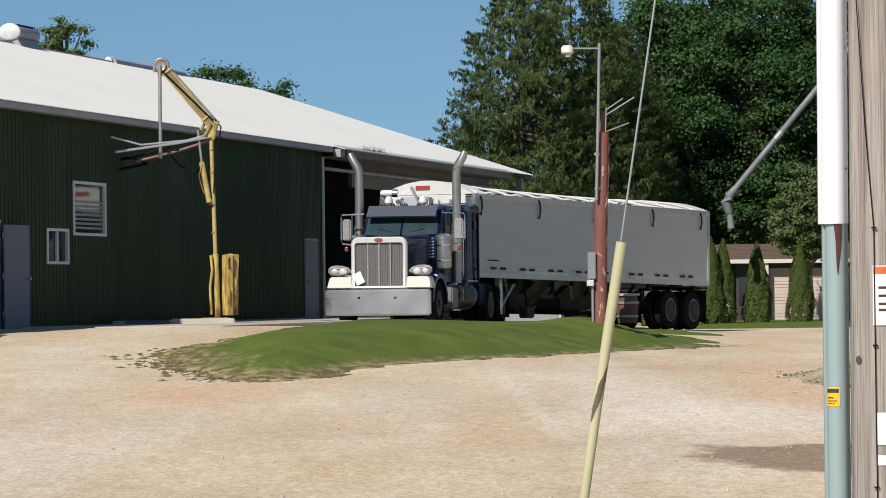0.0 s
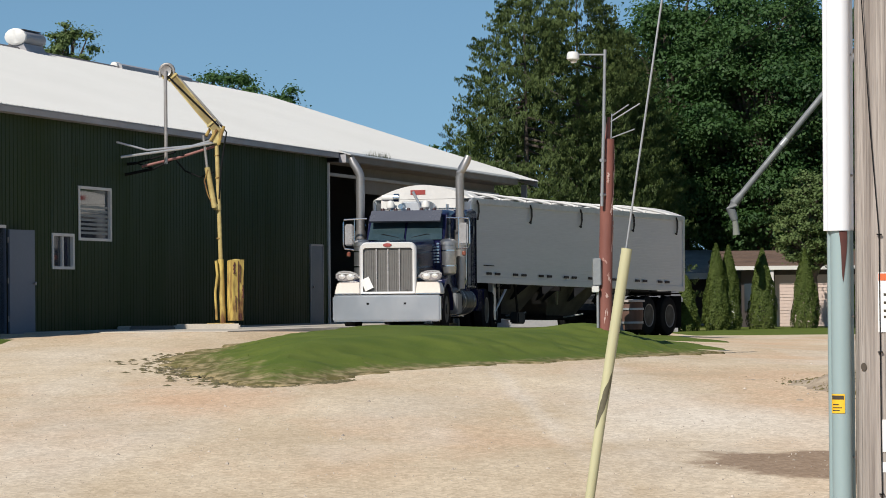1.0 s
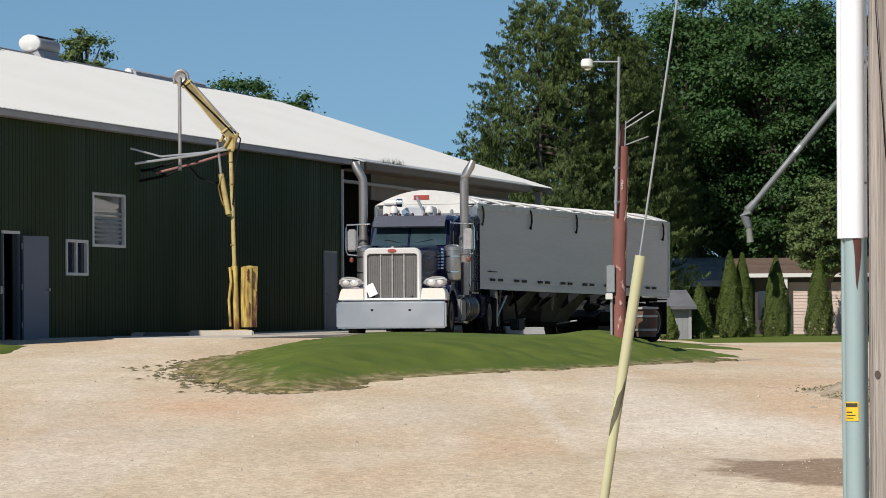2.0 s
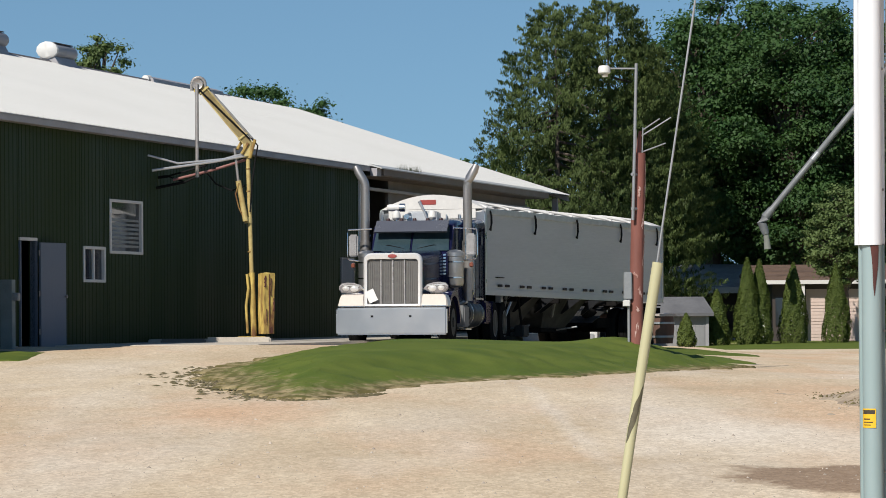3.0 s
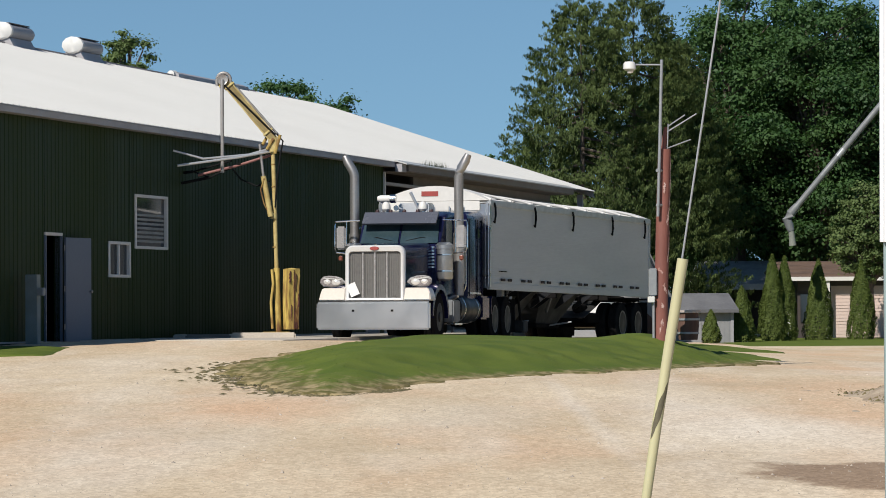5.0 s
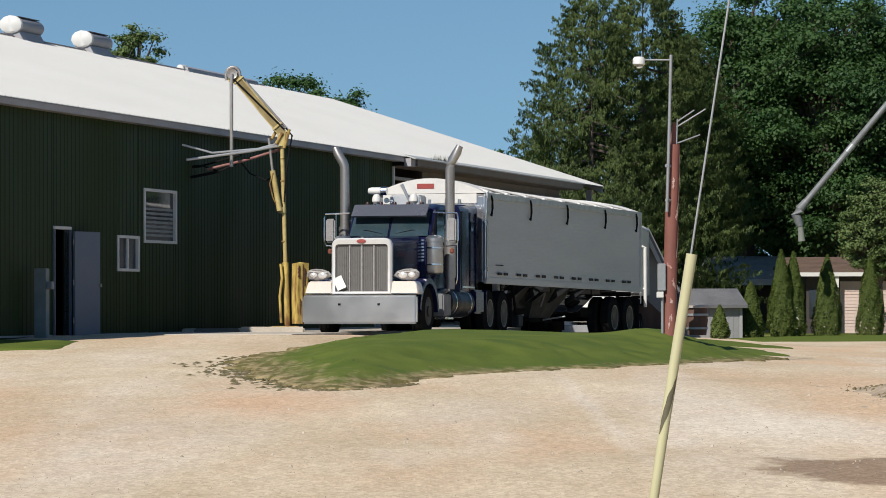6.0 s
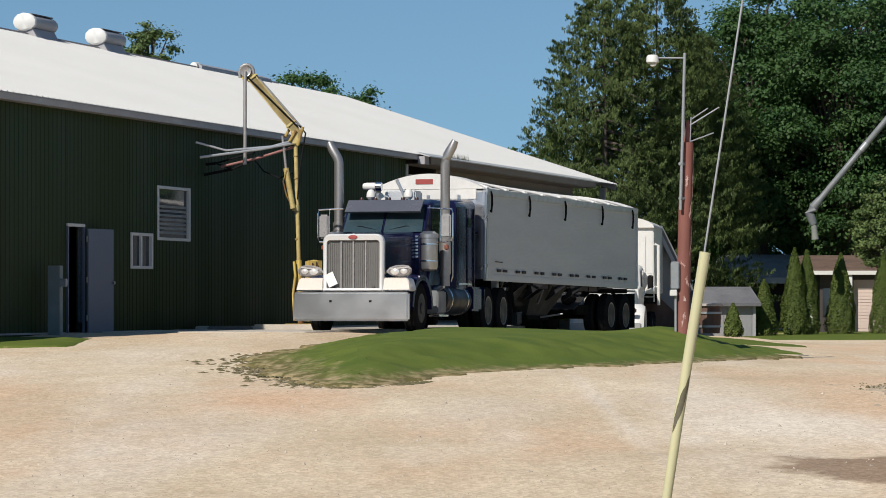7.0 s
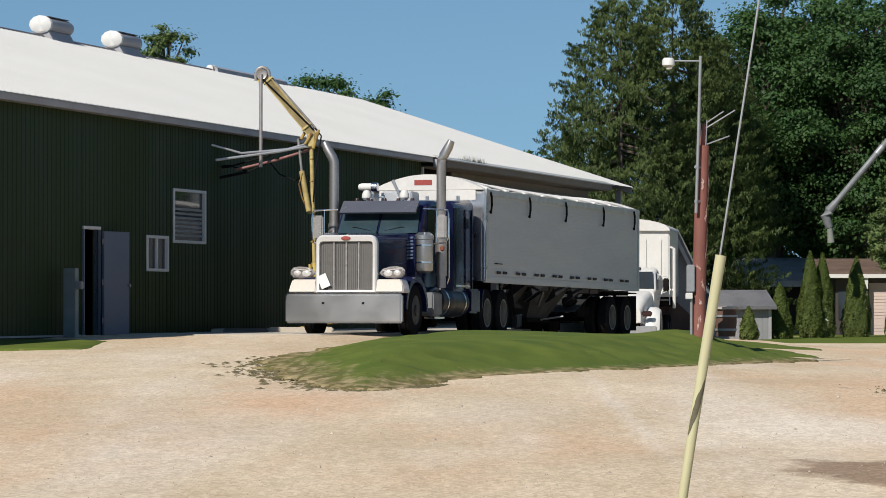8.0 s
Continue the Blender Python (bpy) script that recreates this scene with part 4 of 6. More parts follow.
part("arm", rod(B(), (0.12, 0, 4.74), (-0.34, 0, 4.745), 0.016), GALV, sl)
part("lamp_head", lathe(B(), [(0.03, 0.07), (0.08, 0.065), (0.105, 0.03), (0.11, -0.06), (0.08, -0.085), (0, -0.09)], "Z", 18, pose(-0.43, 0, 4.73)), WHITE, sl)
part("lens", lathe(B(), [(0.0, -0.09), (0.06, -0.09), (0.05, -0.13), (0.0, -0.14)], "Z", 14, pose(-0.42, 0, 4.73)), LENS, sl)
for z in (2.3, 2.9):
    part("clamp", rod(B(), (0.04, -0.02, z), (0.16, 0.14, z), 0.03), GALV, sl)

bl = thing("wooden_barrel", "old wooden half barrel with metal hoops", "barrel", pose(5.02, 65.2, 1.04) @ Matrix.Diagonal((1.4, 1.4, 1.05, 1)))
lathe_p = [(0.0, 0.0), (0.12, 0.0), (0.14, 0.25), (0.13, 0.46), (0.11, 0.46), (0.1, 0.4), (0.0, 0.4)]
part("cask", lathe(B(), lathe_p, "Z", 16), BARREL, bl)
for z, r in ((0.1, 0.132), (0.33, 0.142)):
    part("hoop", lathe(B(), [(r - 0.01, z), (r + 0.008, z), (r + 0.008, z + 0.035), (r - 0.01, z + 0.035)], "Z", 20), GALV, bl)
part("lid", lathe(B(), [(0.0, 0.465), (0.16, 0.465), (0.16, 0.5), (0.0, 0.51)], "Z", 18), mat("grey_plank", (0.42, 0.36, 0.33), rough=0.8), bl)

up = thing("utility_pole", "weathered grey wooden utility pole with cable guards", "utility pole", pose(2.662, 18.2, 0.0))
bm = B()
tube(bm, [(0, 0, -0.3), (0.0, 0, 1.5), (0.01, 0, 5.0), (0.02, 0, 10.5)], [0.155, 0.15, 0.142, 0.12], 28)
part("pole", bm, WOODPOLE, up)


def guard(z0, z1, x0, x1, r, m_, label):
    """A half-round cable guard with side flanges, facing the road."""
    bm = B()
    rows_ = []
    for z, cx in ((z0, x0), (z1, x1)):
        ring = [(cx - r - 0.012, -0.0, z), (cx - r, -0.0, z)]
        ring += [(cx - r * math.cos(a), -0.02 - r * 1.05 * math.sin(a), z) for a in np.linspace(0, math.pi, 14)]
        ring += [(cx + r, -0.0, z), (cx + r + 0.018, -0.0, z), (cx + r + 0.018, 0.03, z), (cx - r - 0.012, 0.03, z)]
        rows_.append([bm.verts.new(p) for p in ring])
    n = len(rows_[0])
    for k in range(n):
        bm.faces.new((rows_[0][k], rows_[0][(k + 1) % n], rows_[1][(k + 1) % n], rows_[1][k]))
    bm.faces.new(rows_[0])
    bm.faces.new(rows_[1])
    return part("cable_guard", bm, m_, up, label)


guard(1.925, 9.0, -0.232, -0.2, 0.059, PVCWHITE, "white plastic cable guard")
guard(-0.25, 1.93, -0.224, -0.224, 0.049, PVCGREEN, "pale green cable guard, rust-streaked at the top")
bm = B()
vs = []
for k in range(9):
    u = k / 8
    z, w = 1.922 - 0.25 * u, 0.42 * (1 - u) ** 0.8 + 0.02
    c = 1.72 + 0.06 * math.sin(5 * u)
    vs.append([bm.verts.new((-0.224 - 0.0505 * math.cos(c + s * w), -0.021 - 0.0535 * math.sin(c + s * w), z)) for s in (-1, -0.5, 0, 0.5, 1)])
for u, v in zip(vs, vs[1:]):
    for k in range(4):
        bm.faces.new((u[k], u[k + 1], v[k + 1], v[k]))
part("rust_streak", bm, RUST, up, "dark rust streak")
bm = B()
vs = [[bm.verts.new((-0.224 - 0.051 * math.cos(a), -0.021 - 0.054 * math.sin(a), z)) for a in np.linspace(-0.02, 1.7, 8)] for z in (1.02, 1.115)]
for k in range(7):
    bm.faces.new((vs[0][k], vs[0][k + 1], vs[1][k + 1], vs[1][k]))
tag = part("caution_tag", bm, CAUTION, up, "yellow warning tag with printed bars")
for z0, z1, a0, a1 in ((1.088, 1.108, 0.2, 1.6), (1.06, 1.066, 0.35, 1.1), (1.045, 1.05, 0.35, 1.4), (1.032, 1.036, 0.35, 1.2)):
    bm = B()
    vs = [[bm.verts.new((-0.224 - 0.0516 * math.cos(a), -0.021 - 0.0547 * math.sin(a), z)) for a in np.linspace(a0, a1, 6)] for z in (z0, z1)]
    for k in range(5):
        bm.faces.new((vs[0][k], vs[0][k + 1], vs[1][k + 1], vs[1][k]))
    part("printed_bar", bm, INK, tag)


def curved_sign(name, a0, a1, z0, z1, r, m_, parent, label=""):
    bm = B()
    vs = [[bm.verts.new((r * math.cos(a), r * math.sin(a), z)) for a in np.linspace(a0, a1, 9)] for z in (z0, z1)]
    vi = [[bm.verts.new(((r - 0.0025) * math.cos(a), (r - 0.0025) * math.sin(a), z)) for a in np.linspace(a0, a1, 9)] for z in (z0, z1)]
    for k in range(8):
        bm.faces.new((vs[0][k], vs[0][k + 1], vs[1][k + 1], vs[1][k]))
        bm.faces.new((vi[0][k], vi[1][k], vi[1][k + 1], vi[0][k + 1]))
    return part(name, bm, m_, parent, label)


FR = -math.pi / 2
notice = curved_sign("notice", FR - 0.38, FR + 0.42, 1.42, 1.715, 0.156, PAPER, up, "white notice with an orange heading and printed bars")
curved_sign("heading_bar", FR - 0.36, FR + 0.4, 1.675, 1.71, 0.1575, ORANGE, notice)
for z, a in ((1.6, 0.3), (1.56, 0.25), (1.52, 0.3), (1.49, 0.15)):
    curved_sign("printed_bar", FR - 0.2, FR + a, z, z + 0.012, 0.1575, INK, notice)
for z0, z1, a0 in ((0.83, 0.99, -0.3), (0.73, 0.78, -0.32)):
    curved_sign("paper_scrap", FR + a0, FR + 0.25, z0, z1, 0.156, PAPER, up, "torn white paper scrap")
wire_p = [(-0.1, -0.125, 4.0), (-0.12, -0.115, 3.05), (-0.085, -0.135, 2.4), (-0.05, -0.15, 1.9), (-0.05, -0.155, 1.0), (-0.045, -0.158, -0.2)]
part("ground_wire", tube(B(), wire_p, 0.0028, 6), BLACK, up, "black ground wire")
for z in (1.32, 0.62, 1.9):
    part("staple", box(B(), (-0.062, -0.162, z), (-0.038, -0.146, z + 0.006)), BLACK, up)
part("knot", lathe(B(), [(0, 0.0), (0.014, 0.004), (0.02, 0.0)], "Y", 10, pose(-0.125, -0.095, 1.25, 0, 0, -50)), BARK, up)
for z in (0.8, 1.5, 2.2, 2.8):
    part("lag_screw", lathe(B(), [(0, -0.012), (0.006, -0.01), (0.007, 0.0)], "Y", 8, pose(-0.163, -0.001, z)), STEEL, up)

gw = thing("guy_wire", "leaning yellow guy-wire guard scuffed dark in its middle", "guy wire", pose(0, 18.5, 0))
foot, head = Vector((1.135, 0, 0.16)), Vector((1.4, 0, 1.85))
bend = Vector((1.265, 0, 1.02))
part("guard", tube(B(), [foot, bend, head], [0.024, 0.0255, 0.028], 24, False), GUARD, gw)
part("inner_guard", tube(B(), [foot, bend, head - Vector((0.003, 0, 0.02))], [0.021, 0.0225, 0.025], 14), mat("guard_inside", (0.3, 0.28, 0.12)), gw)
bm = B()
dd = (head - bend).normalized()
side = dd.cross(Vector((0, 1, 0))).normalized()
vs = []
for k in range(25):
    u = k / 24
    z = 0.94 + 0.3 * u
    p = bend + (head - bend) * ((z - bend.z) / (head.z - bend.z)) if z > bend.z else bend + (foot - bend) * ((z - bend.z) / (foot.z - bend.z))
    w = (0.62 + 0.12 * noise.noise((u * 9, 2, 3))) * math.sin(math.pi * min(1, u + 0.02)) ** 0.8 + 0.01
    c = FR + 0.95 - 1.9 * u + 0.12 * noise.noise((u * 7, 5, 1))
    vs.append([bm.verts.new(p + (0.0263 if z < bend.z else 0.0263 + 0.003 * (z - bend.z)) * (math.cos(c + s * w) * side + math.sin(c + s * w) * Vector((0, 1, 0)))) for s in np.linspace(-1, 1, 13)])
for u, v in zip(vs, vs[1:]):
    for k in range(12):
        bm.faces.new((u[k], u[k + 1], v[k + 1], v[k]))
part("scuff_mark", bm, SCUFF, gw, "dark scuffed patch")
part("wire", tube(B(), [foot - Vector((0.05, 0, 0.35)), head - Vector((0.01, 0, 0.05)), head + Vector((-0.004, 0, 0)), (1.585, 0, 3.08), (2.55, 0, 9.6)], 0.0055, 8), GALV, gw, "stranded steel wire")

# overhead service line from the yard pole into the trees
ln_ = thing("service_line", "thin dark overhead service line", "cable", Matrix())
pts = [(5.2, 64.1, 5.05), (6.5, 61.5, 5.75), (8.2, 58.0, 6.8), (11.0, 52.0, 8.6)]
part("cable", tube(B(), pts, 0.006, 6), FRAMEBLACK, ln_)


# ---- tractor: front bumper at local y = 0, facing local -y ----
def wheel(name, x, y, r, parent, width=0.28, rim=BRUSHED, dual=False):
    """A tyre with tread grooves, a dished rim, a hub and nuts; turns about its own x axis."""
    s = 1 if x > 0 else -1
    w = part(name, lathe(B(), [(r * 0.58, -width / 2), (r * 0.86, -width / 2), (r * 0.97, -width * 0.42), (r, -width * 0.34), (r, -0.07), (r - 0.012, -0.065),
                               (r - 0.012, -0.045), (r, -0.04), (r, 0.04), (r - 0.012, 0.045), (r - 0.012, 0.065), (r, 0.07), (r, width * 0.34),
                               (r * 0.97, width * 0.42), (r * 0.86, width / 2), (r * 0.58, width / 2), (r * 0.56, 0)], "X", 40), BLACK, parent, "black rubber tyre")
    w.location = (x, y, r)
    o = s * width / 2
    part("rim", lathe(B(), [(r * 0.59, o * 0.98), (r * 0.57, o * 1.02), (r * 0.52, o * 0.8), (r * 0.45, o * (0.15 if dual else 0.62)), (r * 0.3, o * (0.1 if dual else 0.75)),
                            (r * 0.22, o * (0.2 if dual else 1.0)), (r * 0.2, o * (0.9 if dual else 1.15)), (0.0, o * (0.95 if dual else 1.2))], "X", 28), SHADETANK if dual else rim, w, "aluminium rim darkened as if in shade")
    if dual:
        part("rim_ring", lathe(B(), [(r * 0.6, o * 0.9), (r * 0.6, o * 1.04), (r * 0.53, o * 1.0), (r * 0.5, o * 0.75), (r * 0.52, o * 0.7)], "X", 28), rim, w)
    bm = B()
    for k in range(10):
        a = 2 * math.pi * k / 10
        c, q = r * 0.36 * math.cos(a), r * 0.36 * math.sin(a)
        h = o * (0.12 if dual else 0.7)
        rod(bm, (h, c, q), (h + s * 0.035, c, q), 0.017, seg=6)
    part("wheel_nuts", bm, STEEL, w)
    if not dual:
        bm = B()
        for k in range(10):
            a = 2 * math.pi * (k + 0.5) / 10
            c, q = r * 0.475 * math.cos(a), r * 0.475 * math.sin(a)
            rod(bm, (o * 0.68, c, q), (o * 0.8, c, q), r * 0.058, seg=10)
        part("hand_holes", bm, FRAMEBLACK, w)
    if dual:
        part("inner_tyre", lathe(B(), [(r * 0.58, -0.13), (r * 0.9, -0.13), (r, -0.09), (r, 0.09), (r * 0.9, 0.13), (r * 0.58, 0.13)], "X", 32, pose(-s * 0.33, 0, 0)), BLACK, w)
    return w


WHEELS = []
AIRCAN = mat("satin_aluminium", (0.45, 0.46, 0.47), (0.36, 0.37, 0.38), rough=0.35, metal=0.9, scale=3, fine=30)


def make_tractor():
    t = thing("semi_truck", "navy blue long-nose semi tractor with chrome bumper and stacks", "truck")
    # bumper, a tall box with a rolled lower edge
    bm = B()
    box(bm, (-1.22, -0.04, 0.25), (1.22, 0.12, 0.84), bevel=0.035)
    b = part("bumper", bm, BUMPER, t, "deep polished chrome bumper")
    for x in (-0.42, 0.42):
        part("tow_hole", box(B(), (x - 0.035, -0.046, 0.62), (x + 0.035, -0.03, 0.68), bevel=0.008), BLACK, b)
    # grille
    g = part("grille_surround", B_surround(), CHROMEFACE, t, "chrome grille surround")
    part("grille_mesh", box(B(), (-0.548, 0.2, 0.92), (0.548, 0.24, 1.883)), PEWTER, g, "grey wire grille mesh")
    bm = B()
    for i in range(28):
        x = -0.54 + i * 0.04
        box(bm, (x - 0.006, 0.19, 0.93), (x + 0.006, 0.199, 1.85))
    part("grille_screen", bm, PEWTER, g)
    for x in (-0.26, 0.0, 0.26):
        part("grille_bar", box(B(), (x - 0.016, 0.165, 0.9), (x + 0.016, 0.2, 1.88), bevel=0.006), POD, g)
    part("emblem", lathe(B(), [(0, -0.012), (0.09, -0.01), (0.1, 0.0)], "Y", 20, pose(0, 0.125, 1.955) @ Matrix.Diagonal((1, 1, 0.42, 1))), REDPAINT, g, "small red oval badge")
    bm = B()
    box(bm, (-0.1, 0.0, 0.0), (0.1, 0.006, 0.27), pose(-0.41, 0.135, 0.97, 3, -24, 0))
    part("paper_card", bm, PAPER, g, "white card stuck in the grille")
    # hood: tapered loft
    bm = B()
    secs = []
    for y, w, z0, z1, rd in ((0.26, 0.6, 1.0, 2.0, 0.14), (0.8, 0.64, 1.0, 2.03, 0.15), (1.5, 0.7, 1.0, 2.07, 0.16), (2.25, 0.78, 1.0, 2.12, 0.18)):
        ring = [(-w, y, z0)]
        ring += [(-w + rd * (1 - math.cos(a)), y, z1 - rd + rd * math.sin(a)) for a in np.linspace(0, math.pi / 2, 6)]
        ring += [(w - rd * (1 - math.cos(a)), y, z1 - rd + rd * math.sin(a)) for a in np.linspace(math.pi / 2, 0, 6)]
        ring += [(w, y, z0)]
        secs.append([bm.verts.new(p) for p in ring])
    for u, v in zip(secs, secs[1:]):
        for k in range(len(u)):
            bm.faces.new((u[k], u[(k + 1) % len(u)], v[(k + 1) % len(u)], v[k]))
    bm.faces.new(secs[0])
    bm.faces.new(secs[-1])
    part("hood", bm, NAVY, t, "long navy blue hood")
    part("hood_ridge", box(B(), (-0.04, 0.3, 2.0), (0.04, 2.2, 2.025), pose(0, 0, 0.01, 2.9), bevel=0.01), CHROME, t)
    # fenders: an arch over each steer wheel, cream on the nose
    for s in (-1, 1):
        bm = B()
        pts_o, pts_i = [], []
        for a in np.linspace(math.radians(200), math.radians(-8), 16):
            y, z = 1.25 + 0.78 * math.cos(a), 0.53 + 0.68 * math.sin(a)
            pts_o.append((y, max(z, 0.55)))
            pts_i.append((1.25 + 0.68 * math.cos(a), max(0.5 + 0.6 * math.sin(a), 0.5)))
        x0, x1 = (0.62, 1.17) if s > 0 else (-1.17, -0.62)
        prism(bm, pts_o + pts_i[::-1], 0, x0, x1)
        part("fender", bm, NAVY, t, "navy blue front fender")
        bm = B()
        prism(bm, [(0.63, 0.86), (1.21, 0.86), (1.19, 1.0), (1.14, 1.13), (0.63, 1.13)], 1, 0.12, 0.6)
        for v in bm.verts:
            v.co.x *= s
            if v.co.y < 0.3 and v.co.z > 0.95:
                v.co.y += 0.05
        bmesh.ops.bevel(bm, geom=list(bm.edges), offset=0.022, segments=2, affect="EDGES")
        nose = part("fender_nose", bm, CREAM, t, "cream fender nose")
        part("nose_trim", box(B(), (s * 0.92 - 0.27, 0.105, 0.862), (s * 0.92 + 0.27, 0.118, 0.885)), CHROME, nose)
        # lozenge headlamp: shell, dark bowl, two bright reflectors, clear cover strip
        shape = [(-0.29, 0.0), (-0.22, 0.075), (-0.08, 0.12), (0.08, 0.13), (0.2, 0.11), (0.26, 0.05), (0.265, -0.03), (0.2, -0.1), (0.05, -0.125), (-0.14, -0.105), (-0.25, -0.05)]
        at = lambda k, c=0.0: [(s * (0.95 + c + k * x), 1.265 + k * z) for x, z in (shape if s > 0 else shape[::-1])]
        bm = B()
        prism(bm, at(1.0), 1, 0.24, 0.62)
        for v in bm.verts:
            if v.co.y > 0.5:
                v.co.x, v.co.z = s * (0.95 + (abs(v.co.x) - 0.95) * 0.5), 1.265 + (v.co.z - 1.265) * 0.6
        bmesh.ops.bevel(bm, geom=[e for e in bm.edges if all(v.co.y < 0.3 for v in e.verts)], offset=0.025, segments=2, affect="EDGES")
        h = part("headlamp", bm, POD, t, "grey headlamp pod")
        part("bowl", prism(B(), at(0.8), 1, 0.228, 0.25), HEADBOWL, h, "shaded headlamp bowl")
        for c, w, z in ((-0.09, 0.088, 1.255), (0.1, 0.07, 1.262)):
            part("reflector", lathe(B(), [(0.0, -0.01), (w * 0.5, -0.006), (w, 0.012)], "Y", 18, pose(s * (0.95 + c), 0.212, z) @ Matrix.Diagonal((1.05, 1, 0.78, 1))), LENS, h, "bright lamp reflector")
        part("lens", prism(B(), [(s * (0.95 + x), z) for x, z in ((-0.2, 1.318), (0.17, 1.352), (0.19, 1.33), (-0.19, 1.296))], 1, 0.21, 0.228), LENS, h)
        part("marker", box(B(), (s * 1.175 - 0.022, 0.224, 1.215), (s * 1.175 + 0.022, 0.3, 1.31), bevel=0.012), HEADBOWL, h)
        part("bracket", rod(B(), (s * 0.62, 0.35, 1.24), (s * 0.72, 0.34, 1.26), 0.035), CHROME, h)
        # air cleaner, step, tank
        a = part("air_cleaner", lathe(B(), [(0.0, 1.3), (0.1, 1.3), (0.17, 1.34), (0.185, 1.38), (0.185, 1.98), (0.2, 1.99), (0.2, 2.07), (0.12, 2.13), (0.0, 2.14)], "Z", 24,
                                      pose(s * 1.0, 2.3, 0)), AIRCAN, t, "polished air cleaner can")
        for i in range(7):
            part("intake_louver", box(B(), (s * 0.8 - 0.03, 2.08, 1.58 + 0.07 * i), (s * 0.8 + 0.03, 2.1, 1.62 + 0.07 * i), pose(0, 0, 0, 0, 0, 0)), CHROME, a)
        for z in (1.5, 1.85):
            part("band", lathe(B(), [(0.187, z), (0.193, z), (0.193, z + 0.03), (0.187, z + 0.03)], "Z", 24, pose(s * 1.0, 2.3, 0)), CHROME, a)
        k = part("fuel_tank", lathe(B(), [(0.0, 3.05), (0.28, 3.06), (0.31, 3.1), (0.31, 5.0), (0.28, 5.04), (0, 5.05)], "Y", 24, pose(s * 0.9, 0, 0.72)), SHADETANK, t, "round fuel tank")
        for y in (3.4, 4.7):
            part("strap", lathe(B(), [(0.312, y), (0.322, y), (0.322, y + 0.06), (0.312, y + 0.06)], "Y", 24, pose(s * 0.9, 0, 0.72)), CHROME, k)
        part("battery_step", box(B(), (s * 0.72 if s > 0 else -1.2, 2.3, 0.42), (1.2 if s > 0 else -0.72, 2.95, 0.9), bevel=0.03), SPOUT, t, "grey metal step box")
        part("tread_step", box(B(), (s * 1.0 if s > 0 else -1.24, 2.28, 0.36), (1.24 if s > 0 else -1.0, 3.0, 0.4), bevel=0.01), CHROME, t)
        # exhaust stack: guard below, bare pipe, bent tip
        st = part("exhaust_pipe", tube(B(), [(s * 1.165, 2.98, 1.0), (s * 1.165, 2.98, 3.58), (s * 1.175, 2.98, 3.66), (s * 1.21, 2.98, 3.74), (s * 1.32, 2.98, 3.92), (s * 1.38, 2.98, 4.05)],
                                        [0.1, 0.1, 0.1, 0.1, 0.097, 0.07], 20), STACK, t, "tall steel exhaust stack with a curved tip")
        part("heat_shield", tube(B(), [(s * 1.165, 2.98, 1.25), (s * 1.165, 2.98, 2.35)], 0.125, 20), STACK, st)
        part("elbow", tube(B(), [(s * 1.165, 2.98, 1.3), (s * 1.1, 2.98, 1.0), (s * 0.8, 2.98, 0.85)], 0.07, 14), BRUSHED, st)
        part("grab_rail", tube(B(), [(s * 1.2, 3.3, 1.1), (s * 1.24, 3.3, 1.2), (s * 1.24, 3.3, 2.45), (s * 1.1, 3.3, 2.5)], 0.018, 8), CHROME, t)
        # mirror
        m = part("mirror", box(B(), (s * 1.33 - 0.1, 2.42, 2.0), (s * 1.33 + 0.1, 2.52, 2.5), bevel=0.03), POD, t, "tall grey-backed mirror")
        part("mirror_frame", tube(B(), [(s * 0.92, 2.5, 2.62), (s * 1.45, 2.46, 2.6), (s * 1.47, 2.46, 2.5), (s * 1.47, 2.46, 2.02), (s * 1.43, 2.46, 1.93), (s * 0.95, 2.5, 1.88)], 0.018, 8), CHROME, m)
        part("mirror_stay", rod(B(), (s * 1.21, 2.46, 1.93), (s * 1.21, 2.46, 2.6), 0.015, seg=8), CHROME, m)
        part("marker", lathe(B(), [(0, 1.74), (0.05, 1.77), (0.05, 1.84), (0, 1.87)], "Z", 12, pose(s * 1.34, 2.46, 0)), AMBER, m)
        # quarter fenders on the drive axles
        part("mud_guard", prism(B(), [(6.0, 0.62), (6.02, 0.95), (6.1, 1.02), (6.1, 1.0), (6.05, 0.94), (6.03, 0.62)], 0, s * 0.75, s * 1.22), NAVY, t)
    # cab and sleeper
    cab = part("cab", hull([(2.1, 0.86, 1.0, 2.02, 0.05), (2.3, 0.9, 0.95, 2.1, 0.05), (2.72, 0.92, 0.95, 2.72, 0.1), (3.1, 0.92, 0.95, 2.82, 0.12), (3.95, 0.92, 0.95, 2.84, 0.12)]), NAVY, t, "navy blue cab")
    part("sleeper", hull([(3.97, 0.95, 0.9, 2.78, 0.12), (4.1, 1.1, 0.9, 2.84, 0.14), (5.6, 1.12, 0.9, 2.92, 0.16), (5.75, 1.08, 0.95, 2.86, 0.14)]), NAVY, t, "navy blue sleeper box")
    for s in (-1, 1):
        for y in (4.18, 5.0, 5.48):
            part("sleeper_seam", box(B(), (s * 1.122 - 0.006, y, 1.0), (s * 1.122 + 0.006, y + 0.025, 2.7)), FRAMEBLACK, t)
        part("air_line", tube(B(), [(s * 0.7, 5.85, 1.1), (s * 0.72, 5.9, 2.0), (s * 0.6, 5.95, 2.5)], 0.025, 8), STACK, t)
        part("sleeper_trim", box(B(), (s * 1.123 - 0.004, 4.25, 1.05), (s * 1.123 + 0.004, 5.35, 1.09)), CHROME, t)
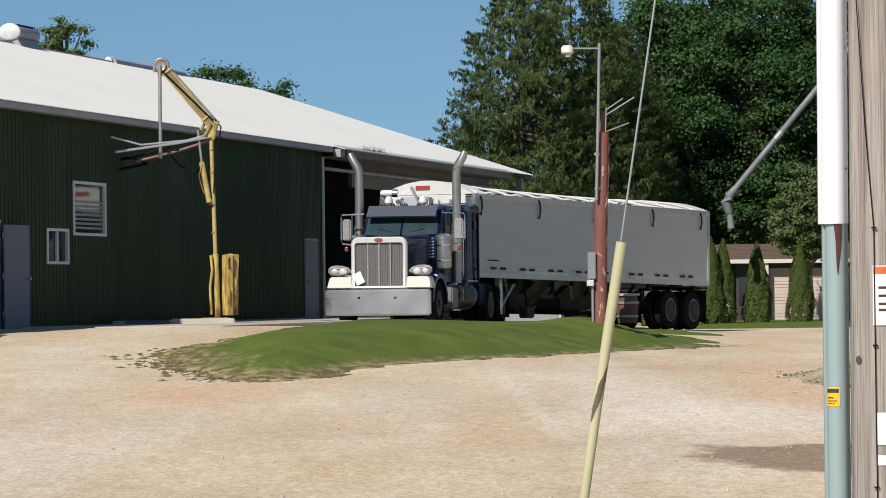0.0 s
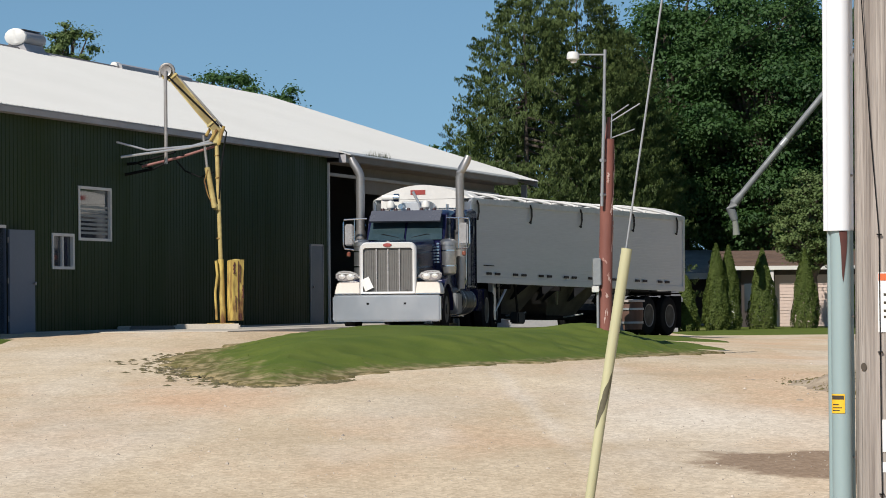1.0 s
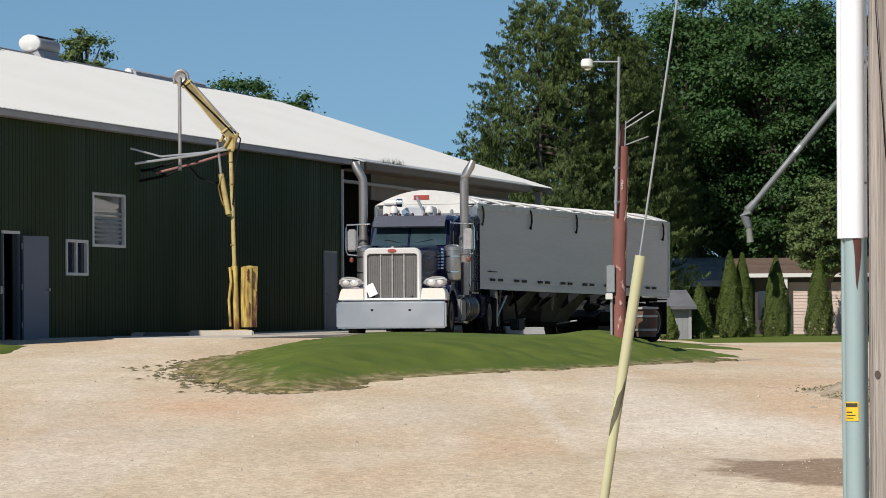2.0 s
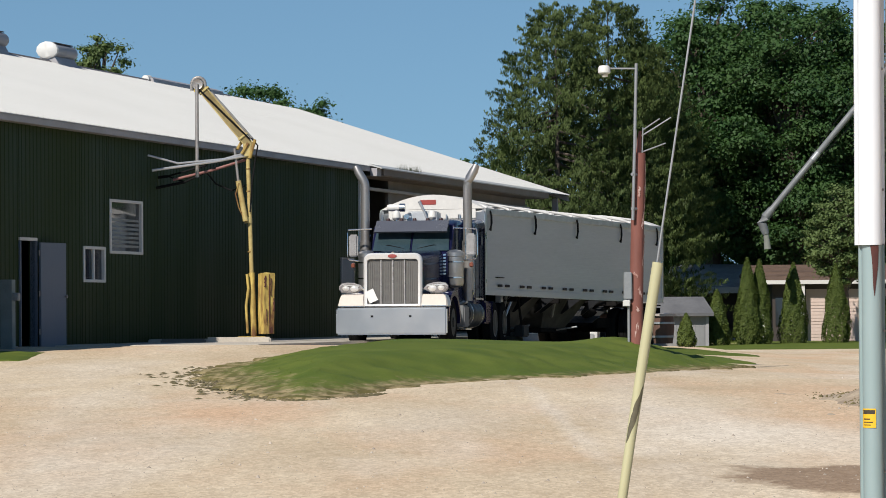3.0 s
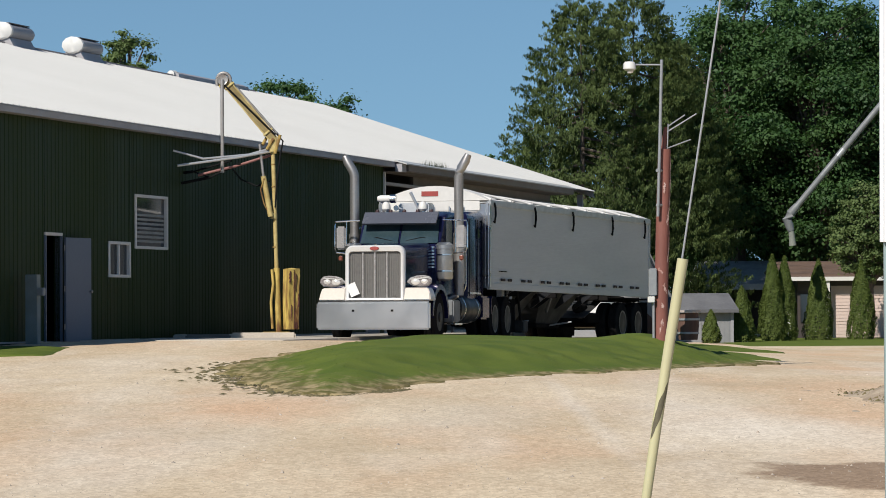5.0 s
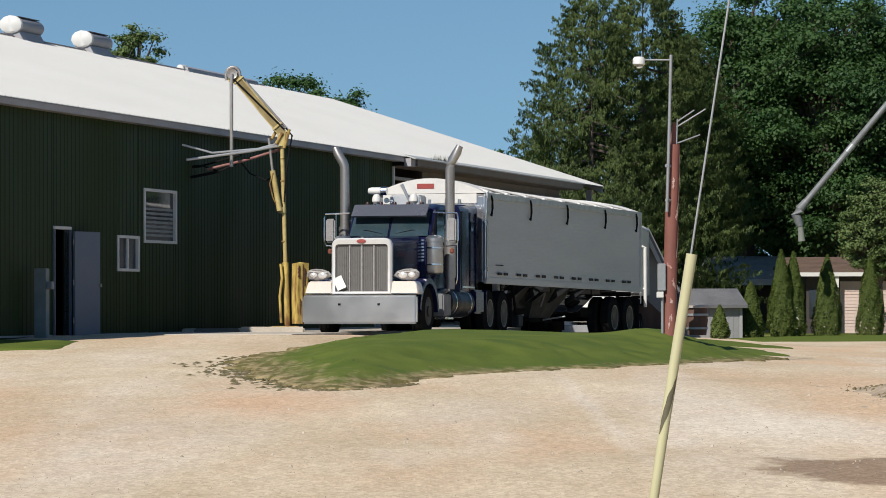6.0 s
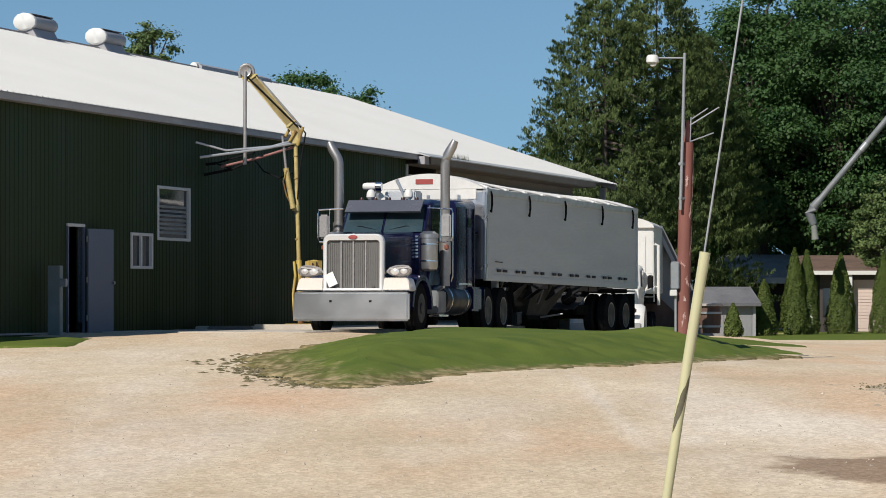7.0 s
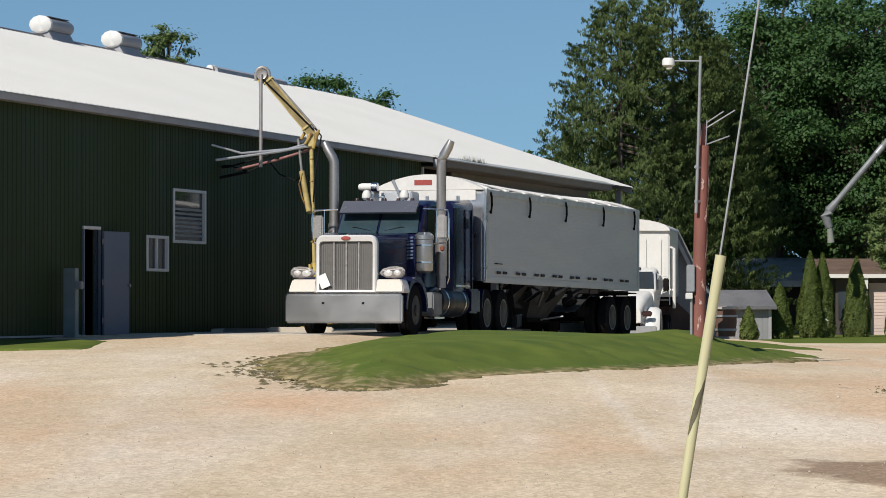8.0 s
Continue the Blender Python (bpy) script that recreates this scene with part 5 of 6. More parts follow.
        part("side_window", box(B(), (s * 0.925 - 0.006, 2.78, 2.02), (s * 0.925 + 0.006, 3.55, 2.62), bevel=0.004), GLASS, cab, "dark side window")
        part("door_seam", box(B(), (s * 0.924 - 0.004, 3.62, 1.1), (s * 0.924 + 0.004, 3.64, 2.7)), BLACK, cab)
        part("door_handle", box(B(), (s * 0.94 - 0.02, 3.4, 1.75), (s * 0.94 + 0.02, 3.56, 1.79), bevel=0.008), CHROME, cab)
        part("sleeper_light", box(B(), (s * 1.123 - 0.01, 5.0, 2.3), (s * 1.123 + 0.01, 5.2, 2.5), bevel=0.004), GLASS, t)
        # windscreen halves
        bm = B()
        q = [(0.025, 2.27, 2.12), (0.86, 2.28, 2.12), (0.82, 2.64, 2.64), (0.025, 2.63, 2.64)]
        vs = [bm.verts.new((s * x, y - 0.012, z)) for x, y, z in q]
        ws = [bm.verts.new((s * x, y + 0.01, z)) for x, y, z in q]
        bm.faces.new(vs)
        bm.faces.new(ws[::-1])
        for k in range(4):
            bm.faces.new((vs[k], ws[k], ws[(k + 1) % 4], vs[(k + 1) % 4]))
        part("windscreen", bm, WINDSCREEN, cab, "tinted split windscreen")
        part("wiper", tube(B(), [(s * 0.15, 2.3, 2.17), (s * 0.5, 2.34, 2.25), (s * 0.7, 2.38, 2.22)], 0.008, 6), BLACK, cab)
    part("centre_post", rod(B(), (0, 2.31, 2.14), (0, 2.6, 2.62), 0.018), NAVY, cab)
    bm = B()
    prism(bm, [(2.3, 2.52), (2.26, 2.55), (2.55, 2.8), (2.62, 2.78)], 0, -0.82, 0.82)
    part("sun_visor", bm, VISOR, t, "slate blue sun visor over the windscreen")
    for i in range(5):
        x = (-2 + i) * 0.3
        part("roof_marker", lathe(B(), [(0, 2.87), (0.035, 2.86), (0.05, 2.81), (0.05, 2.76)], "Z", 12, pose(x, 2.78, 0)), MARKER, t, "dark unlit roof marker")
    for x in (-0.46, 0.36):
        hn = part("roof_beacon", lathe(B(), [(0.0, 0.22), (0.06, 0.2), (0.095, 0.13), (0.1, 0.05), (0.06, 0.0)], "Z", 16, pose(x, 3.0, 2.83)), WHITE, t, "white round roof lamp")
        part("stem", rod(B(), (x, 3.0, 2.8), (x, 3.0, 2.86), 0.05), CHROME, hn)
    rl = part("roof_cowl", lathe(B(), [(0.0, -0.02), (0.1, 0.0), (0.13, 0.08), (0.13, 0.42), (0.07, 0.5), (0, 0.51)], "Y", 16, pose(-0.72, 3.3, 3.12, 0, 0, -90) @ Matrix.Diagonal((0.62, 0.8, 0.62, 1))), WHITE, t, "white bullet-shaped roof cowl")
    part("stem", box(B(), (-0.52, 3.28, 2.78), (-0.47, 3.33, 3.07), bevel=0.01), FRAMEBLACK, rl)
    part("rear_band", lathe(B(), [(0.085, 0.0), (0.092, 0.01), (0.092, 0.12), (0.085, 0.13)], "X", 16, pose(-0.44, 3.3, 3.12)), CHROME, rl)
    part("roof_box", box(B(), (-0.32, 3.55, 2.8), (0.36, 4.1, 3.04), bevel=0.03), ALU, t, "low bright metal roof box")
    part("aerial_bracket", tube(B(), [(0.2, 3.35, 2.82), (0.1, 3.35, 3.06), (0.0, 3.35, 3.26)], [0.02, 0.03, 0.035], 8), ALU, t)
    for x in (-0.2,):
        part("horn", lathe(B(), [(0.06, 0.0), (0.045, 0.05), (0.025, 0.2), (0.02, 0.5)], "Y", 14, pose(x, 2.85, 2.9)), CHROME, t)
    # chassis
    for s in (-1, 1):
        part("frame_rail", box(B(), (s * 0.43 - 0.045, 0.2, 0.72), (s * 0.43 + 0.045, 8.35, 0.98), bevel=0.01), FRAMEBLACK, t)
    part("front_axle", box(B(), (-0.95, 1.18, 0.42), (0.95, 1.32, 0.56), bevel=0.02), FRAMEBLACK, t)
    part("engine", box(B(), (-0.5, 0.5, 0.45), (0.5, 2.2, 0.98), bevel=0.05), FRAMEBLACK, t)
    part("fifth_wheel", lathe(B(), [(0.0, 1.0), (0.45, 1.0), (0.45, 1.1), (0.0, 1.1)], "Z", 24, pose(0, 7.1, 0)), FRAMEBLACK, t)
    part("deck_plate", box(B(), (-0.55, 5.78, 0.99), (0.55, 6.4, 1.01)), BRUSHED, t)
    part("air_lines", tube(B(), [(0.25, 5.75, 2.0), (0.2, 5.95, 1.5), (0.15, 6.08, 1.7)], 0.02, 8), BLACK, t)
    for s in (-1, 1):
        WHEELS.append((wheel("wheel", s * 1.0, 1.25, 0.52, t, 0.28, SHADETANK), 0.52))
        for y in (6.42, 7.76):
            WHEELS.append((wheel("wheel", s * 1.08, y, 0.52, t, 0.26, RIM, True), 0.52))
    for y in (6.42, 7.76):
        part("drive_axle", rod(B(), (-1.0, y, 0.52), (1.0, y, 0.52), 0.11), FRAMEBLACK, t)
    for s in (-1, 1):
        part("mud_flap", box(B(), (s * 0.95 - 0.3, 8.36, 0.22), (s * 0.95 + 0.3, 8.375, 0.98)), BLACK, t)
        part("tank_fairing", box(B(), (s * 1.0 - 0.2, 5.15, 0.5), (s * 1.0 + 0.2, 5.9, 1.02), bevel=0.04), NAVY, t)
    return t


def B_surround():
    """A rounded frame round the grille."""
    bm = B()
    def ring(w, z0, z1, r, y):
        pts = [(-w, y, z0), (-w, y, z1 - r)]
        pts += [(-w + r - r * math.cos(a), y, z1 - r + r * math.sin(a)) for a in np.linspace(0, math.pi / 2, 6)[1:]]
        pts += [(w - r + r * math.sin(a), y, z1 - r + r * math.cos(a)) for a in np.linspace(0, math.pi / 2, 6)]
        pts += [(w, y, z0)]
        return [bm.verts.new(p) for p in pts]
    sets = [ring(0.64, 0.85, 2.02, 0.16, 0.28), ring(0.64, 0.85, 2.02, 0.16, 0.16), ring(0.61, 0.875, 1.99, 0.14, 0.13), ring(0.562, 0.915, 1.895, 0.07, 0.14), ring(0.55, 0.92, 1.885, 0.06, 0.21)]
    for u, v in zip(sets, sets[1:]):
        n = len(u)
        for k in range(n):
            bm.faces.new((u[k], u[(k + 1) % n], v[(k + 1) % n], v[k]))
    return bm


def hull(secs):
    """Box sections (y, half width, z0, z1, corner radius) skinned along y."""
    bm = B()
    rings = []
    for y, w, z0, z1, r in secs:
        ring = [(-w, y, z0)] + [(-w + r * (1 - math.cos(a)), y, z1 - r + r * math.sin(a)) for a in np.linspace(0, math.pi / 2, 5)]
        ring += [(w - r * (1 - math.cos(a)), y, z1 - r + r * math.sin(a)) for a in np.linspace(math.pi / 2, 0, 5)] + [(w, y, z0)]
        rings.append([bm.verts.new(p) for p in ring])
    for u, v in zip(rings, rings[1:]):
        for k in range(len(u)):
            bm.faces.new((u[k], u[(k + 1) % len(u)], v[(k + 1) % len(u)], v[k]))
    bm.faces.new(rings[0])
    bm.faces.new(rings[-1])
    return bm


BUMPER = mat("polished_bumper", (0.66, 0.67, 0.68), (0.6, 0.61, 0.62), rough=0.32, metal=1.0, scale=0.9, fine=6)
WINDSCREEN = mat("windscreen_glass", (0.022, 0.042, 0.05), (0.04, 0.062, 0.07), rough=0.03)
WINDSCREEN.node_tree.nodes["Principled BSDF"].inputs["Specular IOR Level"].default_value = 0.8
TWHEELS = []
LEN, TW, TZ0, TZ1 = 12.45, 1.29, 1.25, 3.14


def make_trailer():
    """Kingpin at the local origin; the nose 1 m ahead of it, towards -y."""
    t = thing("grain_trailer", "off-white hopper-bottom grain trailer with open crossed roof bows", "trailer")
    y0, y1 = -1.0, LEN - 1.0
    for s in (-1, 1):
        p = part("side_panel", ribbed_side(s, y0, y1), TRAILER, t, "ribbed off-white side panel", smooth=0)
        part("top_rail", box(B(), (s * TW - 0.05, y0, TZ1 - 0.1), (s * TW + 0.045, y1, TZ1 + 0.04), bevel=0.015), ALU, t)
        part("bottom_rail", box(B(), (s * TW - 0.05, y0, TZ0 - 0.08), (s * TW + 0.025, y1, TZ0 + 0.06), bevel=0.01), TRAILER, t)
        part("corner_post", box(B(), (s * TW - 0.06, y0 - 0.03, TZ0 - 0.05), (s * TW + 0.035, y0 + 0.12, TZ1), bevel=0.03), BRUSHED, t)
        part("rear_post", box(B(), (s * TW - 0.05, y1 - 0.1, TZ0 - 0.08), (s * TW + 0.03, y1 + 0.03, TZ1), bevel=0.015), ALU, t)
        for y in (-0.75, 2.1, 4.95, 8.1, 10.85):
            pts = [(s * (TW + 0.05), y, TZ1 - 0.02), (s * (TW + 0.06), y + 0.06, TZ1 - 0.12), (s * (TW + 0.06), y + 0.07, TZ1 - 0.3), (s * (TW + 0.055), y + 0.02, TZ1 - 0.47), (s * (TW + 0.055), y - 0.02, TZ1 - 0.44)]
            part("tarp_strap", tube(B(), pts, 0.026, 8), BLACK, t, "black rubber tarp strap")
        for i in range(8):
            y = -0.2 + 1.42 * i
            for dy in (0.0, 0.46):
                part("reflector", box(B(), (s * (TW + 0.03) - 0.008, y + dy, TZ0 + 0.12), (s * (TW + 0.03) + 0.008, y + dy + 0.26, TZ0 + 0.18)), REFLECT, t)
        part("maker_plate", box(B(), (s * (TW + 0.027) - 0.003, -0.35, TZ0 + 0.33), (s * (TW + 0.027) + 0.003, 0.2, TZ0 + 0.35)), FRAMEBLACK, t, "small dark lettering bar")
    # nose wall, curved cap, tarp
    part("nose_wall", box(B(), (-TW + 0.06, y0 - 0.01, TZ0 - 0.05), (TW - 0.06, y0 + 0.05, TZ1 - 0.05), bevel=0.01), BRUSHED, t, "polished front wall")
    for x in (-0.7, 0.0, 0.7):
        part("nose_rib", box(B(), (x - 0.04, y0 - 0.06, TZ0), (x + 0.04, y0 - 0.012, TZ1 - 0.1), bevel=0.01), BRUSHED, t)
    part("tail_wall", box(B(), (-TW + 0.05, y1 - 0.05, TZ0 - 0.08), (TW - 0.05, y1 + 0.01, TZ1 - 0.05), bevel=0.01), ALU, t)
    arch = lambda h, w: [(w * u, TZ1 + 0.03 + h * (1 - u * u)) for u in np.linspace(1, -1, 17)]
    cap = part("tarp_cap", prism(B(), arch(0.34, TW + 0.01), 1, y0 - 0.03, y0 + 0.75), TARP, t, "curved white tarp end cap")
    part("cap_sign", box(B(), (-0.3, y0 - 0.04, TZ1 + 0.14), (0.1, y0 - 0.031, TZ1 + 0.25)), REDPAINT, cap, "faded red plate")
    part("cap_flap", box(B(), (-1.1, y0 - 0.045, TZ1 - 0.2), (1.1, y0 - 0.02, TZ1 + 0.02), bevel=0.008), TARP, cap)
    part("tail_cap", prism(B(), arch(0.27, TW + 0.01), 1, y1 - 0.75, y1 + 0.02), TARP, t, "curved white tarp end cap")
    for i in range(8):
        y = y0 + 0.95 + 1.4 * i
        for dy in (0.0, 1.0):
            h = 0.3 - 0.12 * math.sin(math.pi * (y - y0) / LEN) ** 0.5
            pts = [(TW * u, y + (dy * 1.5 - 0.75) * u, TZ1 + 0.05 + h * (1 - u * u)) for u in np.linspace(1, -1, 13)]
            part("tarp_bow", tube(B(), pts, 0.028, 8), TARP, t, "white roof bow strap")
    part("crank_bar", tube(B(), [(0.9, y0 - 0.08, TZ1 - 0.2), (0.86, y0 - 0.1, TZ1 - 1.8)], 0.02, 8), BRUSHED, t)
    part("nose_ladder", ladder(0.55, y0 - 0.1, TZ0, TZ1 - 0.1), BRUSHED, t)
    # hoppers
    for yc in (2.35, 5.6):
        bm = B()
        hi = [bm.verts.new(p) for p in ((-0.85, yc - 1.5, TZ0), (0.85, yc - 1.5, TZ0), (0.85, yc + 1.5, TZ0), (-0.85, yc + 1.5, TZ0))]
        lo = [bm.verts.new(p) for p in ((-0.45, yc - 0.8, 0.46), (0.45, yc - 0.8, 0.46), (0.45, yc + 0.8, 0.46), (-0.45, yc + 0.8, 0.46))]
        for k in range(4):
            bm.faces.new((hi[k], hi[(k + 1) % 4], lo[(k + 1) % 4], lo[k]))
        bm.faces.new(lo)
        bm.faces.new(hi)
        hp = part("hopper", bm, HOPPER, t, "dusty sloping hopper darkened for the shade beneath the trailer")
        for s in (-1, 1):
            for dy in (-0.95, 0.0, 0.95):
                y1_ = yc + dy * 1.5
                part("hopper_gusset", prism(B(), [(s * 1.2, TZ0 - 0.08), (s * 0.87, TZ0 - 0.08), (s * 0.66, 0.82), (s * 0.72, 0.82)], 1, y1_ - 0.02, y1_ + 0.02), SHADETANK, hp, "aluminium gusset darkened for the shade under the trailer")
            part("gate_crank", rod(B(), (s * 0.55, yc, 0.42), (s * 1.1, yc, 0.5), 0.02, seg=8), GALV, hp)
        part("gate", box(B(), (-0.5, yc - 0.9, 0.36), (0.5, yc + 0.9, 0.46), bevel=0.01), FRAMEBLACK, hp)
        for s in (-1, 1):
            part("hopper_brace", rod(B(), (s * 1.15, yc - 1.6, TZ0 - 0.05), (s * 0.7, yc - 0.7, 0.75), 0.035, seg=8), SPOUT, hp)
    for s in (-1, 1):
        part("subframe", box(B(), (s * 0.5 - 0.06, y0 + 0.1, 1.05), (s * 0.5 + 0.06, y1 - 0.1, TZ0 - 0.02)), FRAMEBLACK, t)
        part("landing_leg", box(B(), (s * 0.95 - 0.07, 0.72, 0.3), (s * 0.95 + 0.07, 0.88, TZ0 - 0.04), bevel=0.01), ALU, t, "retracted landing leg")
        part("leg_brace", rod(B(), (s * 0.95, 0.9, 0.45), (s * 0.95, 1.7, TZ0 - 0.05), 0.03, seg=8), ALU, t)
        part("leg_foot", box(B(), (s * 0.95 - 0.15, 0.65, 0.25), (s * 0.95 + 0.15, 0.95, 0.29)), FRAMEBLACK, t)
        part("fender", box(B(), (s * 1.28 - 0.6 if s > 0 else -1.28, 8.2, 1.1), (1.28 if s > 0 else -0.68, 11.38, 1.13), bevel=0.01), FRAMEBLACK, t)
        part("mud_flap", box(B(), (s * 0.98 - 0.3, 11.3, 0.2), (s * 0.98 + 0.3, 11.32, 1.05)), BLACK, t)
        for y in (9.35, 10.68):
            TWHEELS.append((wheel("wheel", s * 1.1, y, 0.51, t, 0.26, RIM, True), 0.51))
    for y in (9.35, 10.68):
        part("axle", rod(B(), (-1.0, y, 0.51), (1.0, y, 0.51), 0.09), FRAMEBLACK, t)
    part("under_shield", box(B(), (-0.9, 0.95, 0.75), (0.9, 1.0, 1.18)), FRAMEBLACK, t)
    for s in (-1, 1):
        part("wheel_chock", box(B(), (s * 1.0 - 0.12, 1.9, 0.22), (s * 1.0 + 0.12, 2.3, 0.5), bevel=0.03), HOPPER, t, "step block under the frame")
        part("chock_stay", rod(B(), (s * 1.0, 2.1, 0.5), (s * 0.9, 2.1, TZ0), 0.03, seg=8), FRAMEBLACK, t)
    part("tail_bumper", box(B(), (-1.2, y1 - 0.1, 0.55), (1.2, y1, 0.68), bevel=0.01), FRAMEBLACK, t)
    # dark underbody parts added to fill the see-through gap that should look shaded
    for y in (1.2, 4.0, 7.3, 8.1, 9.4, 10.7):
        part("cross_member", box(B(), (-1.24, y - 0.05, TZ0 - 0.2), (1.24, y + 0.05, TZ0 - 0.085), bevel=0.01), FRAMEBLACK, t)
    part("rear_slope_sheet", prism(B(), [(7.2, 0.62), (7.26, 0.62), (9.0, TZ0 - 0.1), (8.9, TZ0 - 0.1)], 0, -0.9, 0.9), HOPPER, t, "sloping sheet added before the rear axles to darken the gap")
    for s in (-1, 1):
        part("air_tank", lathe(B(), [(0.0, 7.4), (0.1, 7.42), (0.12, 7.48), (0.12, 8.0), (0.1, 8.06), (0.0, 8.08)], "Y", 16, pose(s * 0.62, 0, 0.86)), FRAMEBLACK, t, "black air tank")
        part("spring_hanger", box(B(), (s * 0.72 - 0.06, 7.9, 0.5), (s * 0.72 + 0.06, 10.9, 0.75), bevel=0.02), FRAMEBLACK, t)
    for s in (-1, 1):
        part("bumper_post", box(B(), (s * 0.7 - 0.04, y1 - 0.09, 0.68), (s * 0.7 + 0.04, y1 - 0.01, 1.16)), FRAMEBLACK, t)
    return t


def ribbed_side(s, y0, y1):
    """Side sheet with shallow lengthwise ribs and a return at the back."""
    bm = B()
    prof = []
    n = 22
    for i in range(n):
        z = TZ0 + (TZ1 - TZ0) * i / n
        h = (TZ1 - TZ0) / n
        prof += [(TW, z), (TW, z + h * 0.8), (TW + 0.002, z + h * 0.85), (TW + 0.002, z + h * 0.95)]
    prof += [(TW, TZ1), (TW - 0.04, TZ1), (TW - 0.04, TZ0)]
    prism(bm, [(p[0] * s, p[1]) for p in prof], 1, y0 + 0.1, y1 - 0.05)
    return bm


def ladder(x, y, z0, z1):
    bm = B()
    for dx in (-0.16, 0.16):
        rod(bm, (x + dx, y, z0), (x + dx, y, z1), 0.016, seg=8)
    k = z0 + 0.15
    while k < z1:
        rod(bm, (x - 0.16, y, k), (x + 0.16, y, k), 0.012, seg=6)
        k += 0.3
    return bm


REFLECT = mat("dark_red_reflector", (0.018, 0.014, 0.016), (0.03, 0.02, 0.022), rough=0.8)
tractor = make_tractor()
trailer = make_trailer()

# ---- parked white farm truck behind ----
FT = pose(5.25, 108.0, 0.3, 0, 0, -7)


def make_farm_truck():
    t = thing("farm_truck", "parked white farm truck with a tall white grain box", "truck", FT)
    part("cab", hull([(1.5, 0.86, 0.75, 1.7, 0.1), (1.7, 0.92, 0.7, 1.8, 0.1), (2.2, 0.88, 0.7, 2.33, 0.16), (2.9, 0.9, 0.7, 2.43, 0.16), (3.3, 0.9, 0.7, 2.38, 0.14)]), WHITE, t, "white cab")
    part("hood", hull([(0.02, 0.56, 0.78, 1.2, 0.16), (0.25, 0.64, 0.74, 1.42, 0.18), (0.8, 0.72, 0.74, 1.58, 0.2), (1.55, 0.82, 0.74, 1.72, 0.16)]), WHITE, t, "white sloping hood")
    bm = B()
    vs = [bm.verts.new(p) for p in ((-0.84, 1.64, 1.8), (0.84, 1.64, 1.8), (0.78, 2.08, 2.3), (-0.78, 2.08, 2.3))]
    ws = [bm.verts.new(v.co + Vector((0, 0.02, -0.03))) for v in vs]
    bm.faces.new(vs)
    bm.faces.new(ws[::-1])
    for k in range(4):
        bm.faces.new((vs[k], vs[(k + 1) % 4], ws[(k + 1) % 4], ws[k]))
    part("windscreen", bm, GLASS, t, "dark windscreen")
    for x in (-0.35, 0.0, 0.35):
        part("roof_marker", box(B(), (x - 0.07, 2.2, 2.34), (x + 0.07, 2.34, 2.44), bevel=0.02), MARKER, t)
    part("grille", box(B(), (-0.42, -0.02, 0.86), (0.42, 0.05, 1.14), bevel=0.01), FRAMEBLACK, t)
    part("bumper", box(B(), (-1.05, -0.14, 0.44), (1.05, -0.02, 0.68), bevel=0.03), GALV, t, "grey steel bumper")
    for s in (-1, 1):
        part("side_window", box(B(), (s * 0.905 - 0.01, 2.2, 1.75), (s * 0.905 + 0.01, 2.95, 2.25), bevel=0.006), GLASS, t)
        part("headlamp", box(B(), (s * 0.74 - 0.15, 0.06, 0.96), (s * 0.74 + 0.15, 0.16, 1.12), bevel=0.03), MARKER if s > 0 else LENS, t)
        part("mirror", box(B(), (s * 1.18 - 0.09, 2.1, 1.7), (s * 1.18 + 0.09, 2.18, 2.1), bevel=0.03), FRAMEBLACK, t)
        part("mirror_arm", tube(B(), [(s * 0.93, 2.15, 1.6), (s * 1.2, 2.14, 1.7), (s * 1.2, 2.14, 2.15), (s * 0.93, 2.15, 2.2)], 0.016, 6), WHITE, t)
        part("hood_brace", rod(B(), (s * 0.95, 2.0, 1.45), (s * 1.16, 2.5, 1.95), 0.03, seg=8), WHITE, t)
        for y in (0.95, 5.2, 6.4):
            wheel("wheel", s * 0.92, y, 0.5, t, 0.28, SHADETANK)
        # bulging front fender over the wheel
        arch = lambda r, sq: [(0.95 + r * math.cos(a), 0.52 + sq * r * math.sin(a)) for a in np.linspace(-0.1, math.pi + 0.35, 13)]
        bm = B()
        rings = []
        for x, r in ((0.52, 0.62), (0.8, 0.74), (1.0, 0.73), (1.1, 0.66), (1.1, 0.58), (0.52, 0.55)):
            rings.append([bm.verts.new((s * x, y, z)) for y, z in arch(r, 0.98)])
        for u, v in zip(rings, rings[1:]):
            for k in range(len(u) - 1):
                bm.faces.new((u[k], u[k + 1], v[k + 1], v[k]))
        part("fender", bm, WHITE, t, "rounded white fender")
    for s in (-1, 1):
        part("frame_rail", box(B(), (s * 0.42 - 0.05, 0.2, 0.62), (s * 0.42 + 0.05, 8.2, 0.85)), FRAMEBLACK, t)
    part("grain_box", box(B(), (-1.2, 3.5, 1.55), (1.2, 8.4, 3.65), bevel=0.03), WHITE, t, "tall white ribbed grain box")
    for x in (-0.9, -0.45, 0.0, 0.45, 0.9):
        part("front_rib", box(B(), (x - 0.05, 3.468, 1.6), (x + 0.05, 3.498, 3.3), bevel=0.008), WHITE, t)
    arch = [(1.22 * math.cos(a), 3.55 + 0.36 * math.sin(a)) for a in np.linspace(0, math.pi, 13)]
    part("tarp_cap", prism(B(), arch, 1, 3.4, 8.4), TARP, t, "rounded white tarp top")
    part("under_frame", box(B(), (-1.0, 3.6, 1.25), (1.0, 8.2, 1.548)), FRAMEBLACK, t)
    part("corner_pipe", tube(B(), [(1.34, 3.5, 1.2), (1.34, 3.5, 3.0), (1.22, 3.5, 3.05)], 0.05, 10), WHITE, t, "white corner pipe")
